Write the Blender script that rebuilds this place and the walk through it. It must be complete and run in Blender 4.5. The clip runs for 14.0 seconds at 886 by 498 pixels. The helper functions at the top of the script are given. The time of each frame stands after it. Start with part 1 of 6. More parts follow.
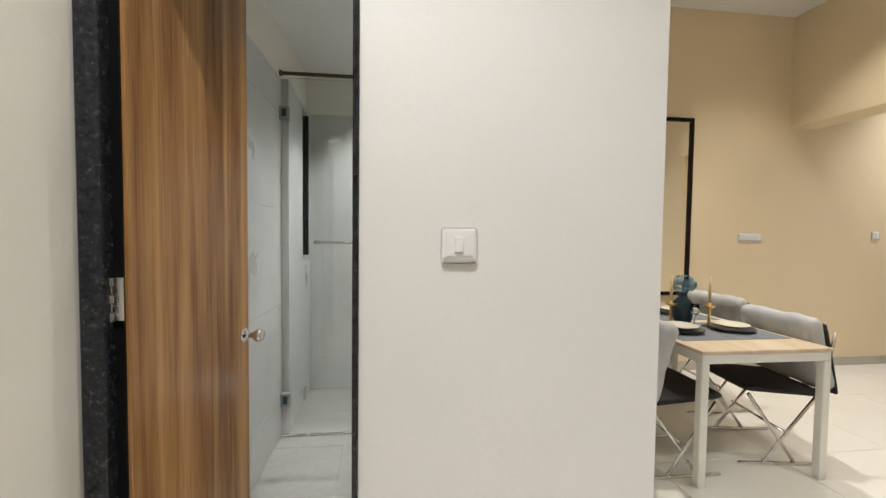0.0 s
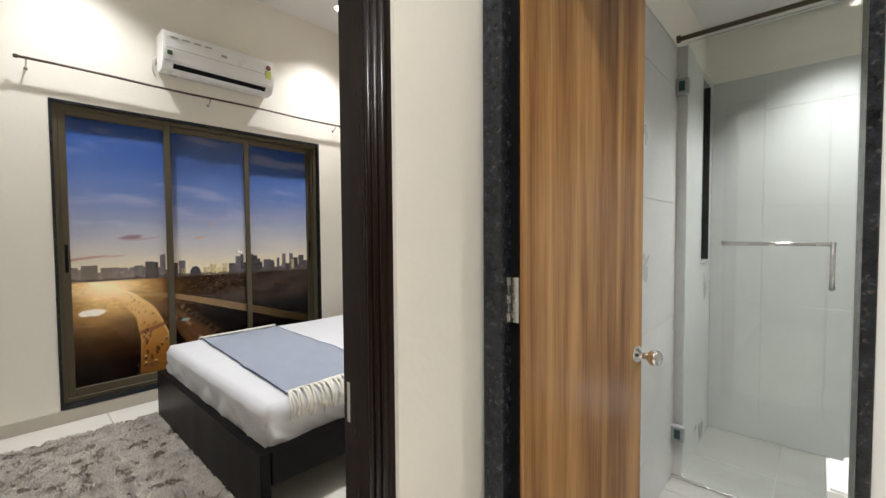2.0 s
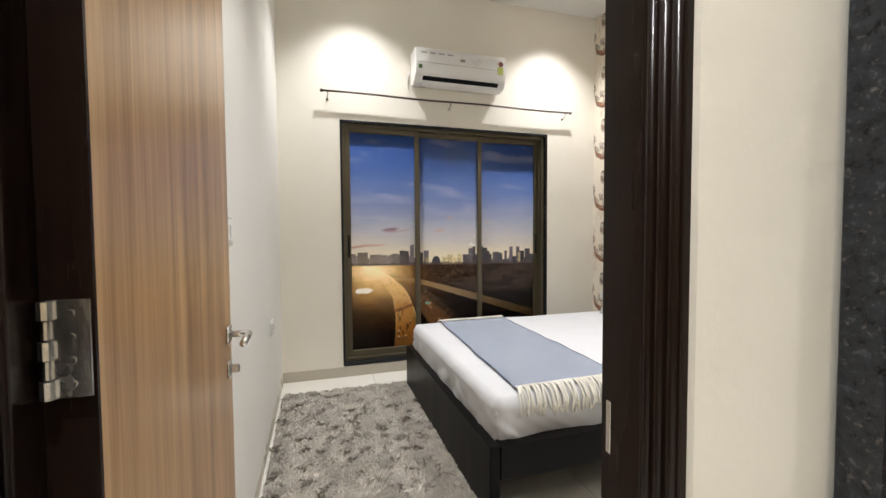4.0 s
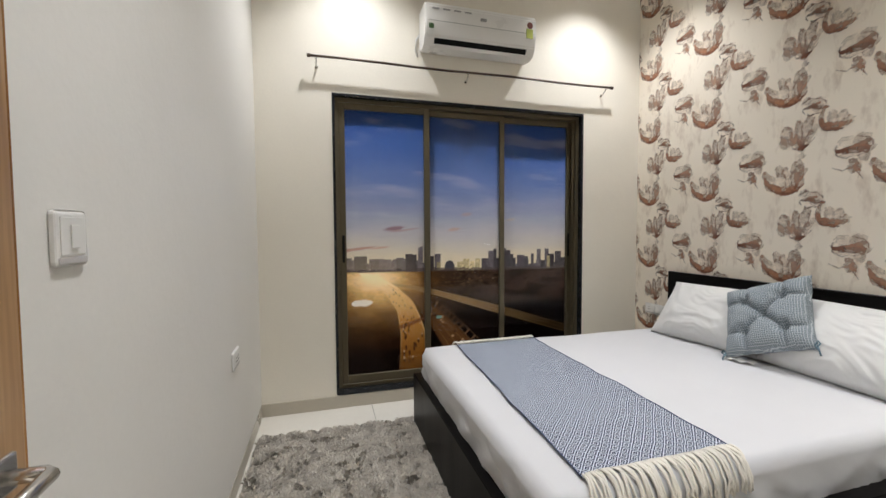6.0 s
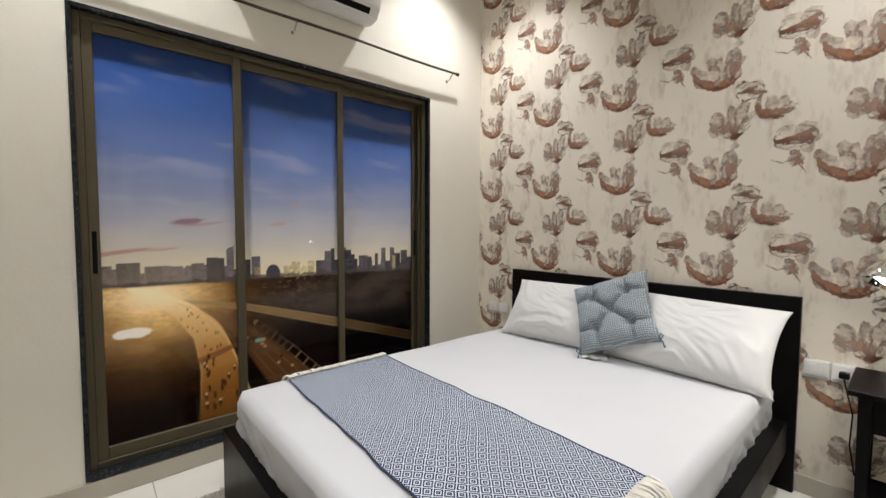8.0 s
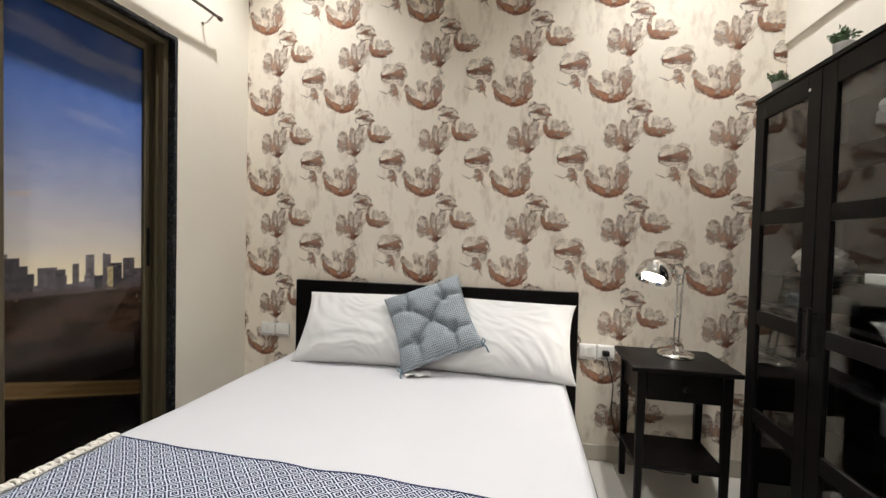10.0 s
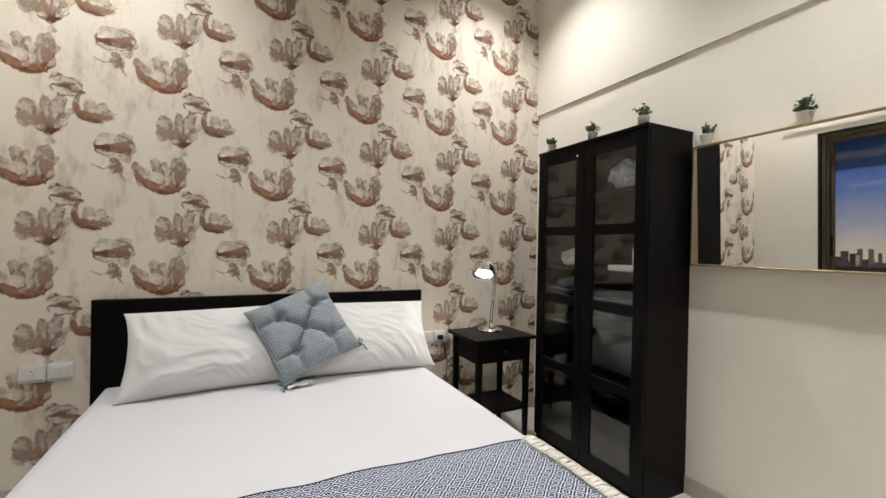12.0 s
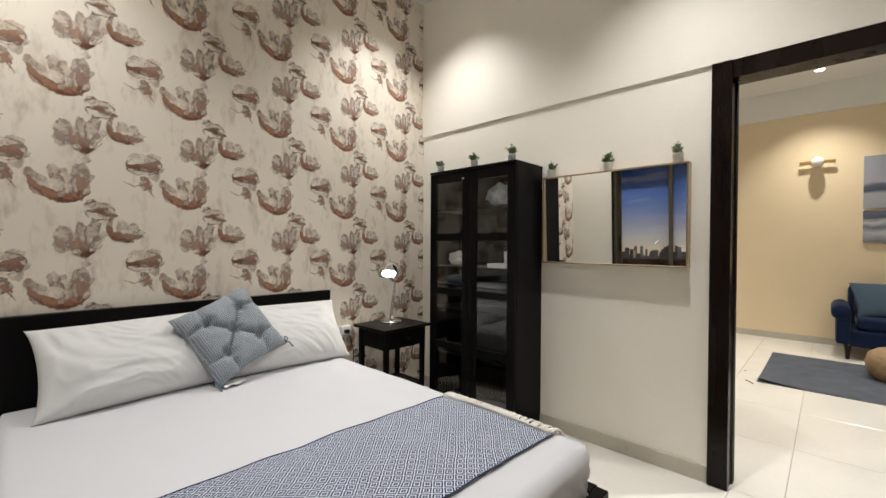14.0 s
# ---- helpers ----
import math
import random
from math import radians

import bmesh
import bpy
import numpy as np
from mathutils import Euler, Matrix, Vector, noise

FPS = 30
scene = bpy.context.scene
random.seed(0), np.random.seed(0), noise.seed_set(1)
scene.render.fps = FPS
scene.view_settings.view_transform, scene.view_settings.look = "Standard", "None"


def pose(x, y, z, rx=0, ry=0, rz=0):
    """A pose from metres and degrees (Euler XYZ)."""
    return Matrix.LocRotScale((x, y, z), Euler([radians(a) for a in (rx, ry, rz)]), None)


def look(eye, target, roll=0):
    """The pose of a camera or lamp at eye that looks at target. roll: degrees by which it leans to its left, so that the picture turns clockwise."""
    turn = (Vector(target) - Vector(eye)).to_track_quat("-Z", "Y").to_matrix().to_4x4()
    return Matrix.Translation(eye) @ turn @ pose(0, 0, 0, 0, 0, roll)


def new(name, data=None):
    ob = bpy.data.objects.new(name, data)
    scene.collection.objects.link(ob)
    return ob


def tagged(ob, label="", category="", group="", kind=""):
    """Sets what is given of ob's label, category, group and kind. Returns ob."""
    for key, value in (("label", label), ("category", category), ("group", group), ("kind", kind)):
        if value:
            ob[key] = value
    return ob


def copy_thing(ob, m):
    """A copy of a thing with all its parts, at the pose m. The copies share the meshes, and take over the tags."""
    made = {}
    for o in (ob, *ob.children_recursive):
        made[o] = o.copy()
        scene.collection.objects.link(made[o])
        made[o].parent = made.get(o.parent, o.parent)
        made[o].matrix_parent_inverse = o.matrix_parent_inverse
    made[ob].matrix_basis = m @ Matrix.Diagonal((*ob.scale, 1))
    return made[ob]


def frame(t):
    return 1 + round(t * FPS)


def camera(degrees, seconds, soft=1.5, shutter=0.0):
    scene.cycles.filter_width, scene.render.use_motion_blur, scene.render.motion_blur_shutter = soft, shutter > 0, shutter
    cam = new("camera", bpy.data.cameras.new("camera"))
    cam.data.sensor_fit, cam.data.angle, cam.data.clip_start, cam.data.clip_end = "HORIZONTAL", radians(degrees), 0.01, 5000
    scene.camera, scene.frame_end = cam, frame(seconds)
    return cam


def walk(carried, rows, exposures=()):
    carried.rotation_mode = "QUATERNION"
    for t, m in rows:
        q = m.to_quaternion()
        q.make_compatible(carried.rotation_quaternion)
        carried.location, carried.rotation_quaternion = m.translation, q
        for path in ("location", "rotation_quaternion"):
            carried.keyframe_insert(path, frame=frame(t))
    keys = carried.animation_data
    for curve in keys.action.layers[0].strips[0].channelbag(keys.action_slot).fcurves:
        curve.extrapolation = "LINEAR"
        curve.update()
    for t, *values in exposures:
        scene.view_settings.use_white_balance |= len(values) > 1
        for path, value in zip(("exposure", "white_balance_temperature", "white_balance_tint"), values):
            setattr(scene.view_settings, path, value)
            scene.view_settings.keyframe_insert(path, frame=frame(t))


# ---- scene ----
cam = camera(94.6, 14.0)
PATH = [
    (0, (-0.408, -0.132, 1.337), (-0.163, 1.852, 1.254), 0.7),
    (0.4, (-0.464, -0.039, 1.335), (-0.568, 1.957, 1.259), 0.6),
    (0.5, (-0.475, -0.023, 1.335), (-0.663, 1.966, 1.247), 0.3),
    (1, (-0.522, 0.062, 1.325), (-1.145, 1.961, 1.243), -0.1),
    (1.5, (-0.548, 0.116, 1.326), (-1.564, 1.837, 1.25), -0.3),
    (2, (-0.556, 0.145, 1.318), (-1.906, 1.618, 1.244), -0.4),
    (2.5, (-0.56, 0.154, 1.306), (-2.167, 1.343, 1.234), -0.5),
    (3, (-0.582, 0.17, 1.292), (-2.363, 1.078, 1.226), -0.6),
    (3.5, (-0.632, 0.179, 1.278), (-2.512, 0.858, 1.214), -0.6),
    (5.8, (-1.366, 0.318, 1.294), (-3.296, 0.834, 1.198), -0.2),
    (6, (-1.417, 0.339, 1.296), (-3.335, 0.898, 1.203), -0.3),
    (6.5, (-1.586, 0.37, 1.288), (-3.449, 1.093, 1.194), -0.2),
    (7, (-1.728, 0.403, 1.282), (-3.511, 1.304, 1.183), 0.1),
    (7.5, (-1.86, 0.408, 1.282), (-3.516, 1.525, 1.184), 0.2),
    (8, (-1.984, 0.442, 1.283), (-3.485, 1.759, 1.177), 0.2),
    (8.5, (-2.126, 0.492, 1.267), (-3.419, 2.014, 1.166), 0.5),
    (9, (-2.262, 0.576, 1.27), (-3.31, 2.277, 1.167), 0.6),
    (9.2, (-2.327, 0.597, 1.248), (-3.256, 2.366, 1.16), 0.9),
    (11.3, (-3.097, 0.522, 1.236), (-2.593, 2.457, 1.206), 1.3),
    (11.5, (-3.168, 0.495, 1.232), (-2.549, 2.396, 1.212), 1.3),
    (12, (-3.392, 0.458, 1.251), (-2.51, 2.253, 1.238), 1.1),
    (12.5, (-3.599, 0.421, 1.278), (-2.507, 2.096, 1.267), 0.8),
    (13, (-3.745, 0.346, 1.29), (-2.51, 1.92, 1.28), 0.7),
    (13.5, (-3.854, 0.304, 1.296), (-2.508, 1.783, 1.281), 0.6),
    (14, (-3.942, 0.282, 1.297), (-2.49, 1.657, 1.278), 0.4),
]
walk(cam, [(t, look(eye, target, roll)) for t, eye, target, roll in PATH],
     exposures=[(0, 0.02, 6300, 10), (1.5, 0.14, 6250, 10), (3.0, 0.52, 6380, 10), (3.5, 0.50, 6400, 10), (6.0, 0.07, 6300, 10), (7.5, 0.06, 6350, 10), (9.0, 0.27, 6450, 10), (11.5, 0.13, 6500, 10), (12.5, 0.07, 6500, 10), (14.0, 0.02, 6500, 10)])

# ---- light ----
world = bpy.data.worlds.new("world")
scene.world = world
world.use_nodes = True
world.node_tree.nodes["Background"].inputs[0].default_value = (0.02, 0.022, 0.03, 1)
world.node_tree.nodes["Background"].inputs[1].default_value = 0.3
WARM, SOFTWARM, COOL = (1.0, 0.95, 0.87), (1.0, 0.99, 0.985), (1.0, 0.995, 0.97)


def downlight_lamp(x, y, z, power, color, size=104, blend=1.0):
    """A recessed spot that shines straight down."""
    l = bpy.data.lights.new("downlight_lamp", "SPOT")
    l.energy, l.color, l.spot_size, l.spot_blend, l.shadow_soft_size = power, color, radians(size), blend, 0.03
    ob = new("downlight_lamp", l)
    ob.matrix_basis = pose(x, y, z - 0.02)


ROOM_H, BATH_H = 3.5, 2.6
# Living, dining, passage, second hall and second bathroom lamps are added, not seen.
DOWNLIGHTS = [
    (-4.0, 0.55, ROOM_H, 94, SOFTWARM), (-4.0, 2.45, ROOM_H, 112, SOFTWARM), (-1.88, 2.48, ROOM_H, 118, SOFTWARM), (-2.05, 0.85, ROOM_H, 140, SOFTWARM),
    (-0.62, 0.0, ROOM_H, 222, (1.0, 0.98, 0.96)), (0.9, -0.3, ROOM_H, 65, SOFTWARM), (2.95, 0.4, ROOM_H, 150, WARM), (1.6, 2.4, ROOM_H, 190, WARM), (2.9, 2.6, ROOM_H, 80, WARM),
    (1.6, -1.2, ROOM_H, 140, WARM), (5.0, 2.9, ROOM_H, 170, SOFTWARM), (-0.47, 2.98, BATH_H, 96, COOL), (-0.4, 1.7, BATH_H, 44, COOL),
]
for x, y, z, power, color in DOWNLIGHTS:
    downlight_lamp(x, y, z, power, color, 116 if x == -0.62 else 104)


# ---- small tools ----
def part(name, bm, material, parent=None, label="", smooth=False, at=None):
    """Links a bmesh as one mesh object, under a thing or a part."""
    me = bpy.data.meshes.new(name)
    bm.to_mesh(me)
    bm.free()
    if smooth:
        for p in me.polygons:
            p.use_smooth = True
    if material:
        me.materials.append(material)
    ob = new(name, me)
    if at is not None:
        ob.matrix_basis = at
    if parent:
        ob.parent = parent
    if label:
        ob["label"] = label
    return ob


def piece(name, me, parent, m):
    """One more object on a shared mesh."""
    ob = new(name, me)
    ob.matrix_basis = m
    ob.parent = parent
    return ob


def thing(name, x=0, y=0, z=0, rz=0, label="", category="", group="", kind=""):
    ob = new(name)
    ob.empty_display_size = 0.1
    ob.matrix_basis = pose(x, y, z, 0, 0, rz)
    return tagged(ob, label, category, group, kind)


def box(x0, x1, y0, y1, z0, z1, bevel=0.0, segments=1, bm=None):
    own = bm is None
    bm = bm or bmesh.new()
    m = Matrix.Translation(((x0 + x1) / 2, (y0 + y1) / 2, (z0 + z1) / 2)) @ Matrix.Diagonal((abs(x1 - x0), abs(y1 - y0), abs(z1 - z0), 1))
    made = bmesh.ops.create_cube(bm, size=1.0, matrix=m)
    if bevel:
        edges = list({e for v in made["verts"] for e in v.link_edges})
        bmesh.ops.bevel(bm, geom=edges, offset=bevel, segments=segments, affect="EDGES", profile=0.5)
    return bm


def rod(a, b, r, n=12, bm=None, r2=None):
    bm = bm or bmesh.new()
    a, b = Vector(a), Vector(b)
    d = b - a
    m = Matrix.Translation((a + b) / 2) @ d.to_track_quat("Z", "Y").to_matrix().to_4x4()
    bmesh.ops.create_cone(bm, cap_ends=True, segments=n, radius1=r, radius2=r if r2 is None else r2, depth=d.length, matrix=m)
    return bm


def lathe(profile, n=24, bm=None, m=None):
    """Turns (radius, height) pairs about z."""
    bm = bm or bmesh.new()
    m = m or Matrix()
    rings = []
    for r, z in profile:
        if r < 1e-5:
            rings.append([bm.verts.new(m @ Vector((0, 0, z)))])
        else:
            rings.append([bm.verts.new(m @ Vector((r * math.cos(2 * math.pi * k / n), r * math.sin(2 * math.pi * k / n), z))) for k in range(n)])
    for a, b in zip(rings, rings[1:]):
        for k in range(n):
            j = (k + 1) % n
            if len(a) == 1 and len(b) > 1:
                bm.faces.new((a[0], b[j], b[k]))
            elif len(b) == 1 and len(a) > 1:
                bm.faces.new((a[k], a[j], b[0]))
            elif len(a) > 1:
                bm.faces.new((a[k], a[j], b[j], b[k]))
    bmesh.ops.recalc_face_normals(bm, faces=bm.faces)
    return bm


def tube(points, r, n=8, bm=None):
    """A bent round bar through the points."""
    bm = bm or bmesh.new()
    pts = [Vector(p) for p in points]
    rings = []
    for i, p in enumerate(pts):
        d = (pts[min(i + 1, len(pts) - 1)] - pts[max(i - 1, 0)]).normalized()
        q = d.to_track_quat("Z", "Y")
        rings.append([bm.verts.new(p + q @ Vector((r * math.cos(2 * math.pi * k / n), r * math.sin(2 * math.pi * k / n), 0))) for k in range(n)])
    for a, b in zip(rings, rings[1:]):
        for k in range(n):
            bm.faces.new((a[k], a[(k + 1) % n], b[(k + 1) % n], b[k]))
    bm.faces.new(rings[0][::-1])
    bm.faces.new(rings[-1])
    return bm


def grid_sheet(nx, ny, f, bm=None):
    """A sheet of nx by ny cells whose points are f(u, v)."""
    bm = bm or bmesh.new()
    vs = [[bm.verts.new(f(i / nx, j / ny)) for i in range(nx + 1)] for j in range(ny + 1)]
    for j in range(ny):
        for i in range(nx):
            bm.faces.new((vs[j][i], vs[j][i + 1], vs[j + 1][i + 1], vs[j + 1][i]))
    return bm


# ---- materials ----
def mat(name, color, rough=0.5, metal=0.0, spread=0.06, scale=6.0, fine=120.0, bump=0.05, spec=0.5, coat=0.0, stretch=(1, 1, 1), sheen=0.0):
    """A surface with broad stains, fine grain and relief."""
    m = bpy.data.materials.new(name)
    m.use_nodes = True
    nt = m.node_tree
    b = nt.nodes["Principled BSDF"]
    tc = nt.nodes.new("ShaderNodeTexCoord")
    mp = nt.nodes.new("ShaderNodeMapping")
    mp.inputs["Scale"].default_value = stretch
    nt.links.new(tc.outputs["Object"], mp.inputs["Vector"])
    n1, n2 = nt.nodes.new("ShaderNodeTexNoise"), nt.nodes.new("ShaderNodeTexNoise")
    n1.inputs["Scale"].default_value, n1.inputs["Detail"].default_value = scale, 5
    n2.inputs["Scale"].default_value, n2.inputs["Detail"].default_value = fine, 3
    for n in (n1, n2):
        nt.links.new(mp.outputs["Vector"], n.inputs["Vector"])
    r = nt.nodes.new("ShaderNodeValToRGB")
    c = Vector(color)
    r.color_ramp.elements[0].color = (*[max(0, v * (1 - spread)) for v in c], 1)
    r.color_ramp.elements[1].color = (*[min(1, v * (1 + spread)) for v in c], 1)
    r.color_ramp.elements[0].position, r.color_ramp.elements[1].position = 0.3, 0.7
    mixf = nt.nodes.new("ShaderNodeMath")
    mixf.operation = "MULTIPLY_ADD"
    mixf.inputs[1].default_value, mixf.inputs[2].default_value = 0.35, 0.0
    nt.links.new(n2.outputs["Fac"], mixf.inputs[0])
    add = nt.nodes.new("ShaderNodeMath")
    add.operation = "MULTIPLY_ADD"
    add.inputs[1].default_value = 0.65
    nt.links.new(n1.outputs["Fac"], add.inputs[0])
    nt.links.new(mixf.outputs[0], add.inputs[2])
    nt.links.new(add.outputs[0], r.inputs["Fac"])
    nt.links.new(r.outputs["Color"], b.inputs["Base Color"])
    b.inputs["Metallic"].default_value = metal
    b.inputs["Specular IOR Level"].default_value = spec
    b.inputs["Coat Weight"].default_value = coat
    b.inputs["Sheen Weight"].default_value = sheen
    rr = nt.nodes.new("ShaderNodeMapRange")
    rr.inputs["To Min"].default_value, rr.inputs["To Max"].default_value = max(0.02, rough - 0.08), min(1, rough + 0.08)
    nt.links.new(n1.outputs["Fac"], rr.inputs["Value"])
    nt.links.new(rr.outputs[0], b.inputs["Roughness"])
    if bump:
        bp = nt.nodes.new("ShaderNodeBump")
        bp.inputs["Strength"].default_value, bp.inputs["Distance"].default_value = bump, 0.01
        nt.links.new(n2.outputs["Fac"], bp.inputs["Height"])
        nt.links.new(bp.outputs["Normal"], b.inputs["Normal"])
    return m


def undulate(m, scale=2.6, strength=0.25):
    """Hand-trowelled plaster: shallow waves under the fine grain."""
    nt = m.node_tree
    b = nt.nodes["Principled BSDF"]
    tc, n, bp = nt.nodes.new("ShaderNodeTexCoord"), nt.nodes.new("ShaderNodeTexNoise"), nt.nodes.new("ShaderNodeBump")
    n.inputs["Scale"].default_value, n.inputs["Detail"].default_value = scale, 3
    bp.inputs["Strength"].default_value, bp.inputs["Distance"].default_value = strength, 0.03
    nt.links.new(tc.outputs["Object"], n.inputs["Vector"])
    nt.links.new(n.outputs["Fac"], bp.inputs["Height"])
    old = b.inputs["Normal"].links[0].from_node
    nt.links.new(bp.outputs["Normal"], old.inputs["Normal"])
    return m


def glow(name, color, strength):
    m = bpy.data.materials.new(name)
    m.use_nodes = True
    b = m.node_tree.nodes["Principled BSDF"]
    b.inputs["Base Color"].default_value = (*color, 1)
    b.inputs["Emission Color"].default_value = (*color, 1)
    b.inputs["Emission Strength"].default_value = strength
    return m


def glass(name, tint=(1, 1, 1), rough=0.0):
    m = bpy.data.materials.new(name)
    m.use_nodes = True
    b = m.node_tree.nodes["Principled BSDF"]
    b.inputs["Base Color"].default_value = (*tint, 1)
    b.inputs["Transmission Weight"].default_value = 1
    b.inputs["Roughness"].default_value = rough
    b.inputs["IOR"].default_value = 1.45
    return m


M_WALL = mat("cream_paint", (0.86, 0.815, 0.715), 0.55, spread=0.025, scale=1.6, fine=60, bump=0.06)
M_WALLW = mat("white_paint", (0.80, 0.785, 0.745), 0.55, spread=0.025, scale=1.6, fine=60, bump=0.06)
M_ORANGE = mat("apricot_paint", (0.80, 0.655, 0.44), 0.6, spread=0.03, scale=1.4, fine=60, bump=0.06)
M_CEIL = mat("ceiling_paint", (0.80, 0.79, 0.76), 0.6, spread=0.02, scale=1.5)
for m in (M_WALL, M_WALLW, M_ORANGE):
    undulate(m)
M_SKIRT = mat("beige_skirting_tile", (0.50, 0.46, 0.38), 0.3, spread=0.08, scale=5)
M_TILE = mat("ivory_vitrified_tile", (0.80, 0.77, 0.70), 0.12, spread=0.04, scale=2.5, fine=30, bump=0.01)
M_GROUT = mat("grey_grout", (0.45, 0.43, 0.39), 0.8)
M_BLACKWOOD = mat("black_brown_foil", (0.0039, 0.0033, 0.0033), 0.36, spread=0.35, scale=8, fine=90, bump=0.03, stretch=(1, 1, 0.15), spec=0.10)
M_DARKWOOD = mat("dark_brown_frame", (0.010, 0.0052, 0.0036), 0.27, spread=0.4, scale=7, fine=60, bump=0.03, stretch=(1, 1, 0.1), spec=0.18)
M_GRANITE = mat("black_granite", (0.016, 0.018, 0.022), 0.25, spread=0.95, scale=55, fine=300, bump=0.10, spec=0.35)


def fleck(m, color, scale, low, high):
    """Scatters pale mineral flecks through a stone."""
    nt = m.node_tree
    b = nt.nodes["Principled BSDF"]
    old = b.inputs["Base Color"].links[0].from_socket
    tc, n = nt.nodes.new("ShaderNodeTexCoord"), nt.nodes.new("ShaderNodeTexNoise")
    n.inputs["Scale"].default_value, n.inputs["Detail"].default_value = scale, 4
    nt.links.new(tc.outputs["Object"], n.inputs["Vector"])
    r = nt.nodes.new("ShaderNodeMapRange")
    r.inputs["From Min"].default_value, r.inputs["From Max"].default_value = low, high
    nt.links.new(n.outputs["Fac"], r.inputs["Value"])
    mx = nt.nodes.new("ShaderNodeMixRGB")
    nt.links.new(r.outputs[0], mx.inputs[0])
    nt.links.new(old, mx.inputs[1])
    mx.inputs[2].default_value = (*color, 1)
    nt.links.new(mx.outputs[0], b.inputs["Base Color"])


fleck(M_GRANITE, (0.13, 0.115, 0.10), 100, 0.60, 0.80)
M_ALU = mat("bronze_aluminium", (0.105, 0.085, 0.050), 0.42, metal=0.35, spread=0.08, scale=5)
M_STEEL = mat("brushed_steel", (0.62, 0.60, 0.57), 0.25, metal=1.0, spread=0.06, scale=20)
M_CHROME = mat("chrome", (0.75, 0.74, 0.72), 0.08, metal=1.0, spread=0.03, bump=0)
M_PLASTIC = mat("white_plastic", (0.80, 0.79, 0.76), 0.3, spread=0.02, bump=0)
M_GREYPL = mat("grey_plastic", (0.35, 0.35, 0.34), 0.4, spread=0.03, bump=0)
M_BLACKPL = mat("black_plastic", (0.007, 0.007, 0.007), 0.4, spread=0.1, bump=0, spec=0.1)
M_SHEET = mat("white_cotton", (0.60, 0.60, 0.615), 0.85, spread=0.02, scale=4, fine=500, bump=0.06, sheen=0.2)
M_PILLOW = mat("white_pillow_cotton", (0.67, 0.665, 0.65), 0.85, spread=0.02, scale=4, fine=500, bump=0.06, sheen=0.2)
M_FRINGE = mat("cream_yarn", (0.78, 0.74, 0.66), 0.9, spread=0.1, fine=400, bump=0.2)
M_BTILE = mat("grey_cement_tile", (0.58, 0.575, 0.55), 0.3, spread=0.08, scale=3, fine=30, bump=0.02)
M_BRASS = mat("brushed_brass", (0.62, 0.42, 0.16), 0.3, metal=1.0, spread=0.05)
M_DULLBRASS = mat("aged_champagne_brass", (0.44, 0.35, 0.22), 0.38, metal=1.0, spread=0.10)
M_MIRROR = mat("mirror_silver", (0.92, 0.93, 0.92), 0.02, metal=1.0, spread=0.0, bump=0)
for n in M_MIRROR.node_tree.nodes:
    if n.type == "MAP_RANGE":
        n.inputs["To Min"].default_value, n.inputs["To Max"].default_value = 0.0, 0.01
M_GLASS = glass("clear_glass", (0.96, 0.98, 0.97))
M_WINGLASS = glass("window_glass", (0.97, 0.98, 0.98))
M_WINGLASS.node_tree.nodes["Principled BSDF"].inputs["IOR"].default_value = 1.22
M_GREENGLASS = glass("greenish_glass", (0.92, 0.965, 0.95))
M_LAMPON = glow("lit_diffuser", (1.0, 0.93, 0.82), 12.0)


def wood(name, dark, light, rough=0.35, along="z", scale=1.0):
    """Veneer with long straight grain bands."""
    m = bpy.data.materials.new(name)
    m.use_nodes = True
    nt = m.node_tree
    b = nt.nodes["Principled BSDF"]
    tc, mp = nt.nodes.new("ShaderNodeTexCoord"), nt.nodes.new("ShaderNodeMapping")
    s = {"x": (0.12, 1, 1), "y": (1, 0.12, 1), "z": (1.4, 1.4, 0.045)}[along]
    mp.inputs["Scale"].default_value = [v * scale for v in s]
    nt.links.new(tc.outputs["Object"], mp.inputs["Vector"])
    n1, n2 = nt.nodes.new("ShaderNodeTexNoise"), nt.nodes.new("ShaderNodeTexNoise")
    n1.inputs["Scale"].default_value, n1.inputs["Detail"].default_value, n1.inputs["Distortion"].default_value = 11, 5, 0.8
    n2.inputs["Scale"].default_value, n2.inputs["Detail"].default_value = 90, 4
    for n in (n1, n2):
        nt.links.new(mp.outputs["Vector"], n.inputs["Vector"])
    mx = nt.nodes.new("ShaderNodeMath")
    mx.operation = "MULTIPLY_ADD"
    mx.inputs[1].default_value = 0.28
    nt.links.new(n2.outputs["Fac"], mx.inputs[0])
    m2 = nt.nodes.new("ShaderNodeMath")
    m2.operation = "MULTIPLY"
    m2.inputs[1].default_value = 0.72
    nt.links.new(n1.outputs["Fac"], m2.inputs[0])
    nt.links.new(m2.outputs[0], mx.inputs[2])
    r = nt.nodes.new("ShaderNodeValToRGB")
    r.color_ramp.elements[0].position, r.color_ramp.elements[1].position = 0.35, 0.66
    r.color_ramp.elements[0].color, r.color_ramp.elements[1].color = (*dark, 1), (*light, 1)
    nt.links.new(mx.outputs[0], r.inputs["Fac"])
    nt.links.new(r.outputs["Color"], b.inputs["Base Color"])
    b.inputs["Roughness"].default_value = rough
    bp = nt.nodes.new("ShaderNodeBump")
    bp.inputs["Strength"].default_value, bp.inputs["Distance"].default_value = 0.05, 0.005
    nt.links.new(n2.outputs["Fac"], bp.inputs["Height"])
    nt.links.new(bp.outputs["Normal"], b.inputs["Normal"])
    return m


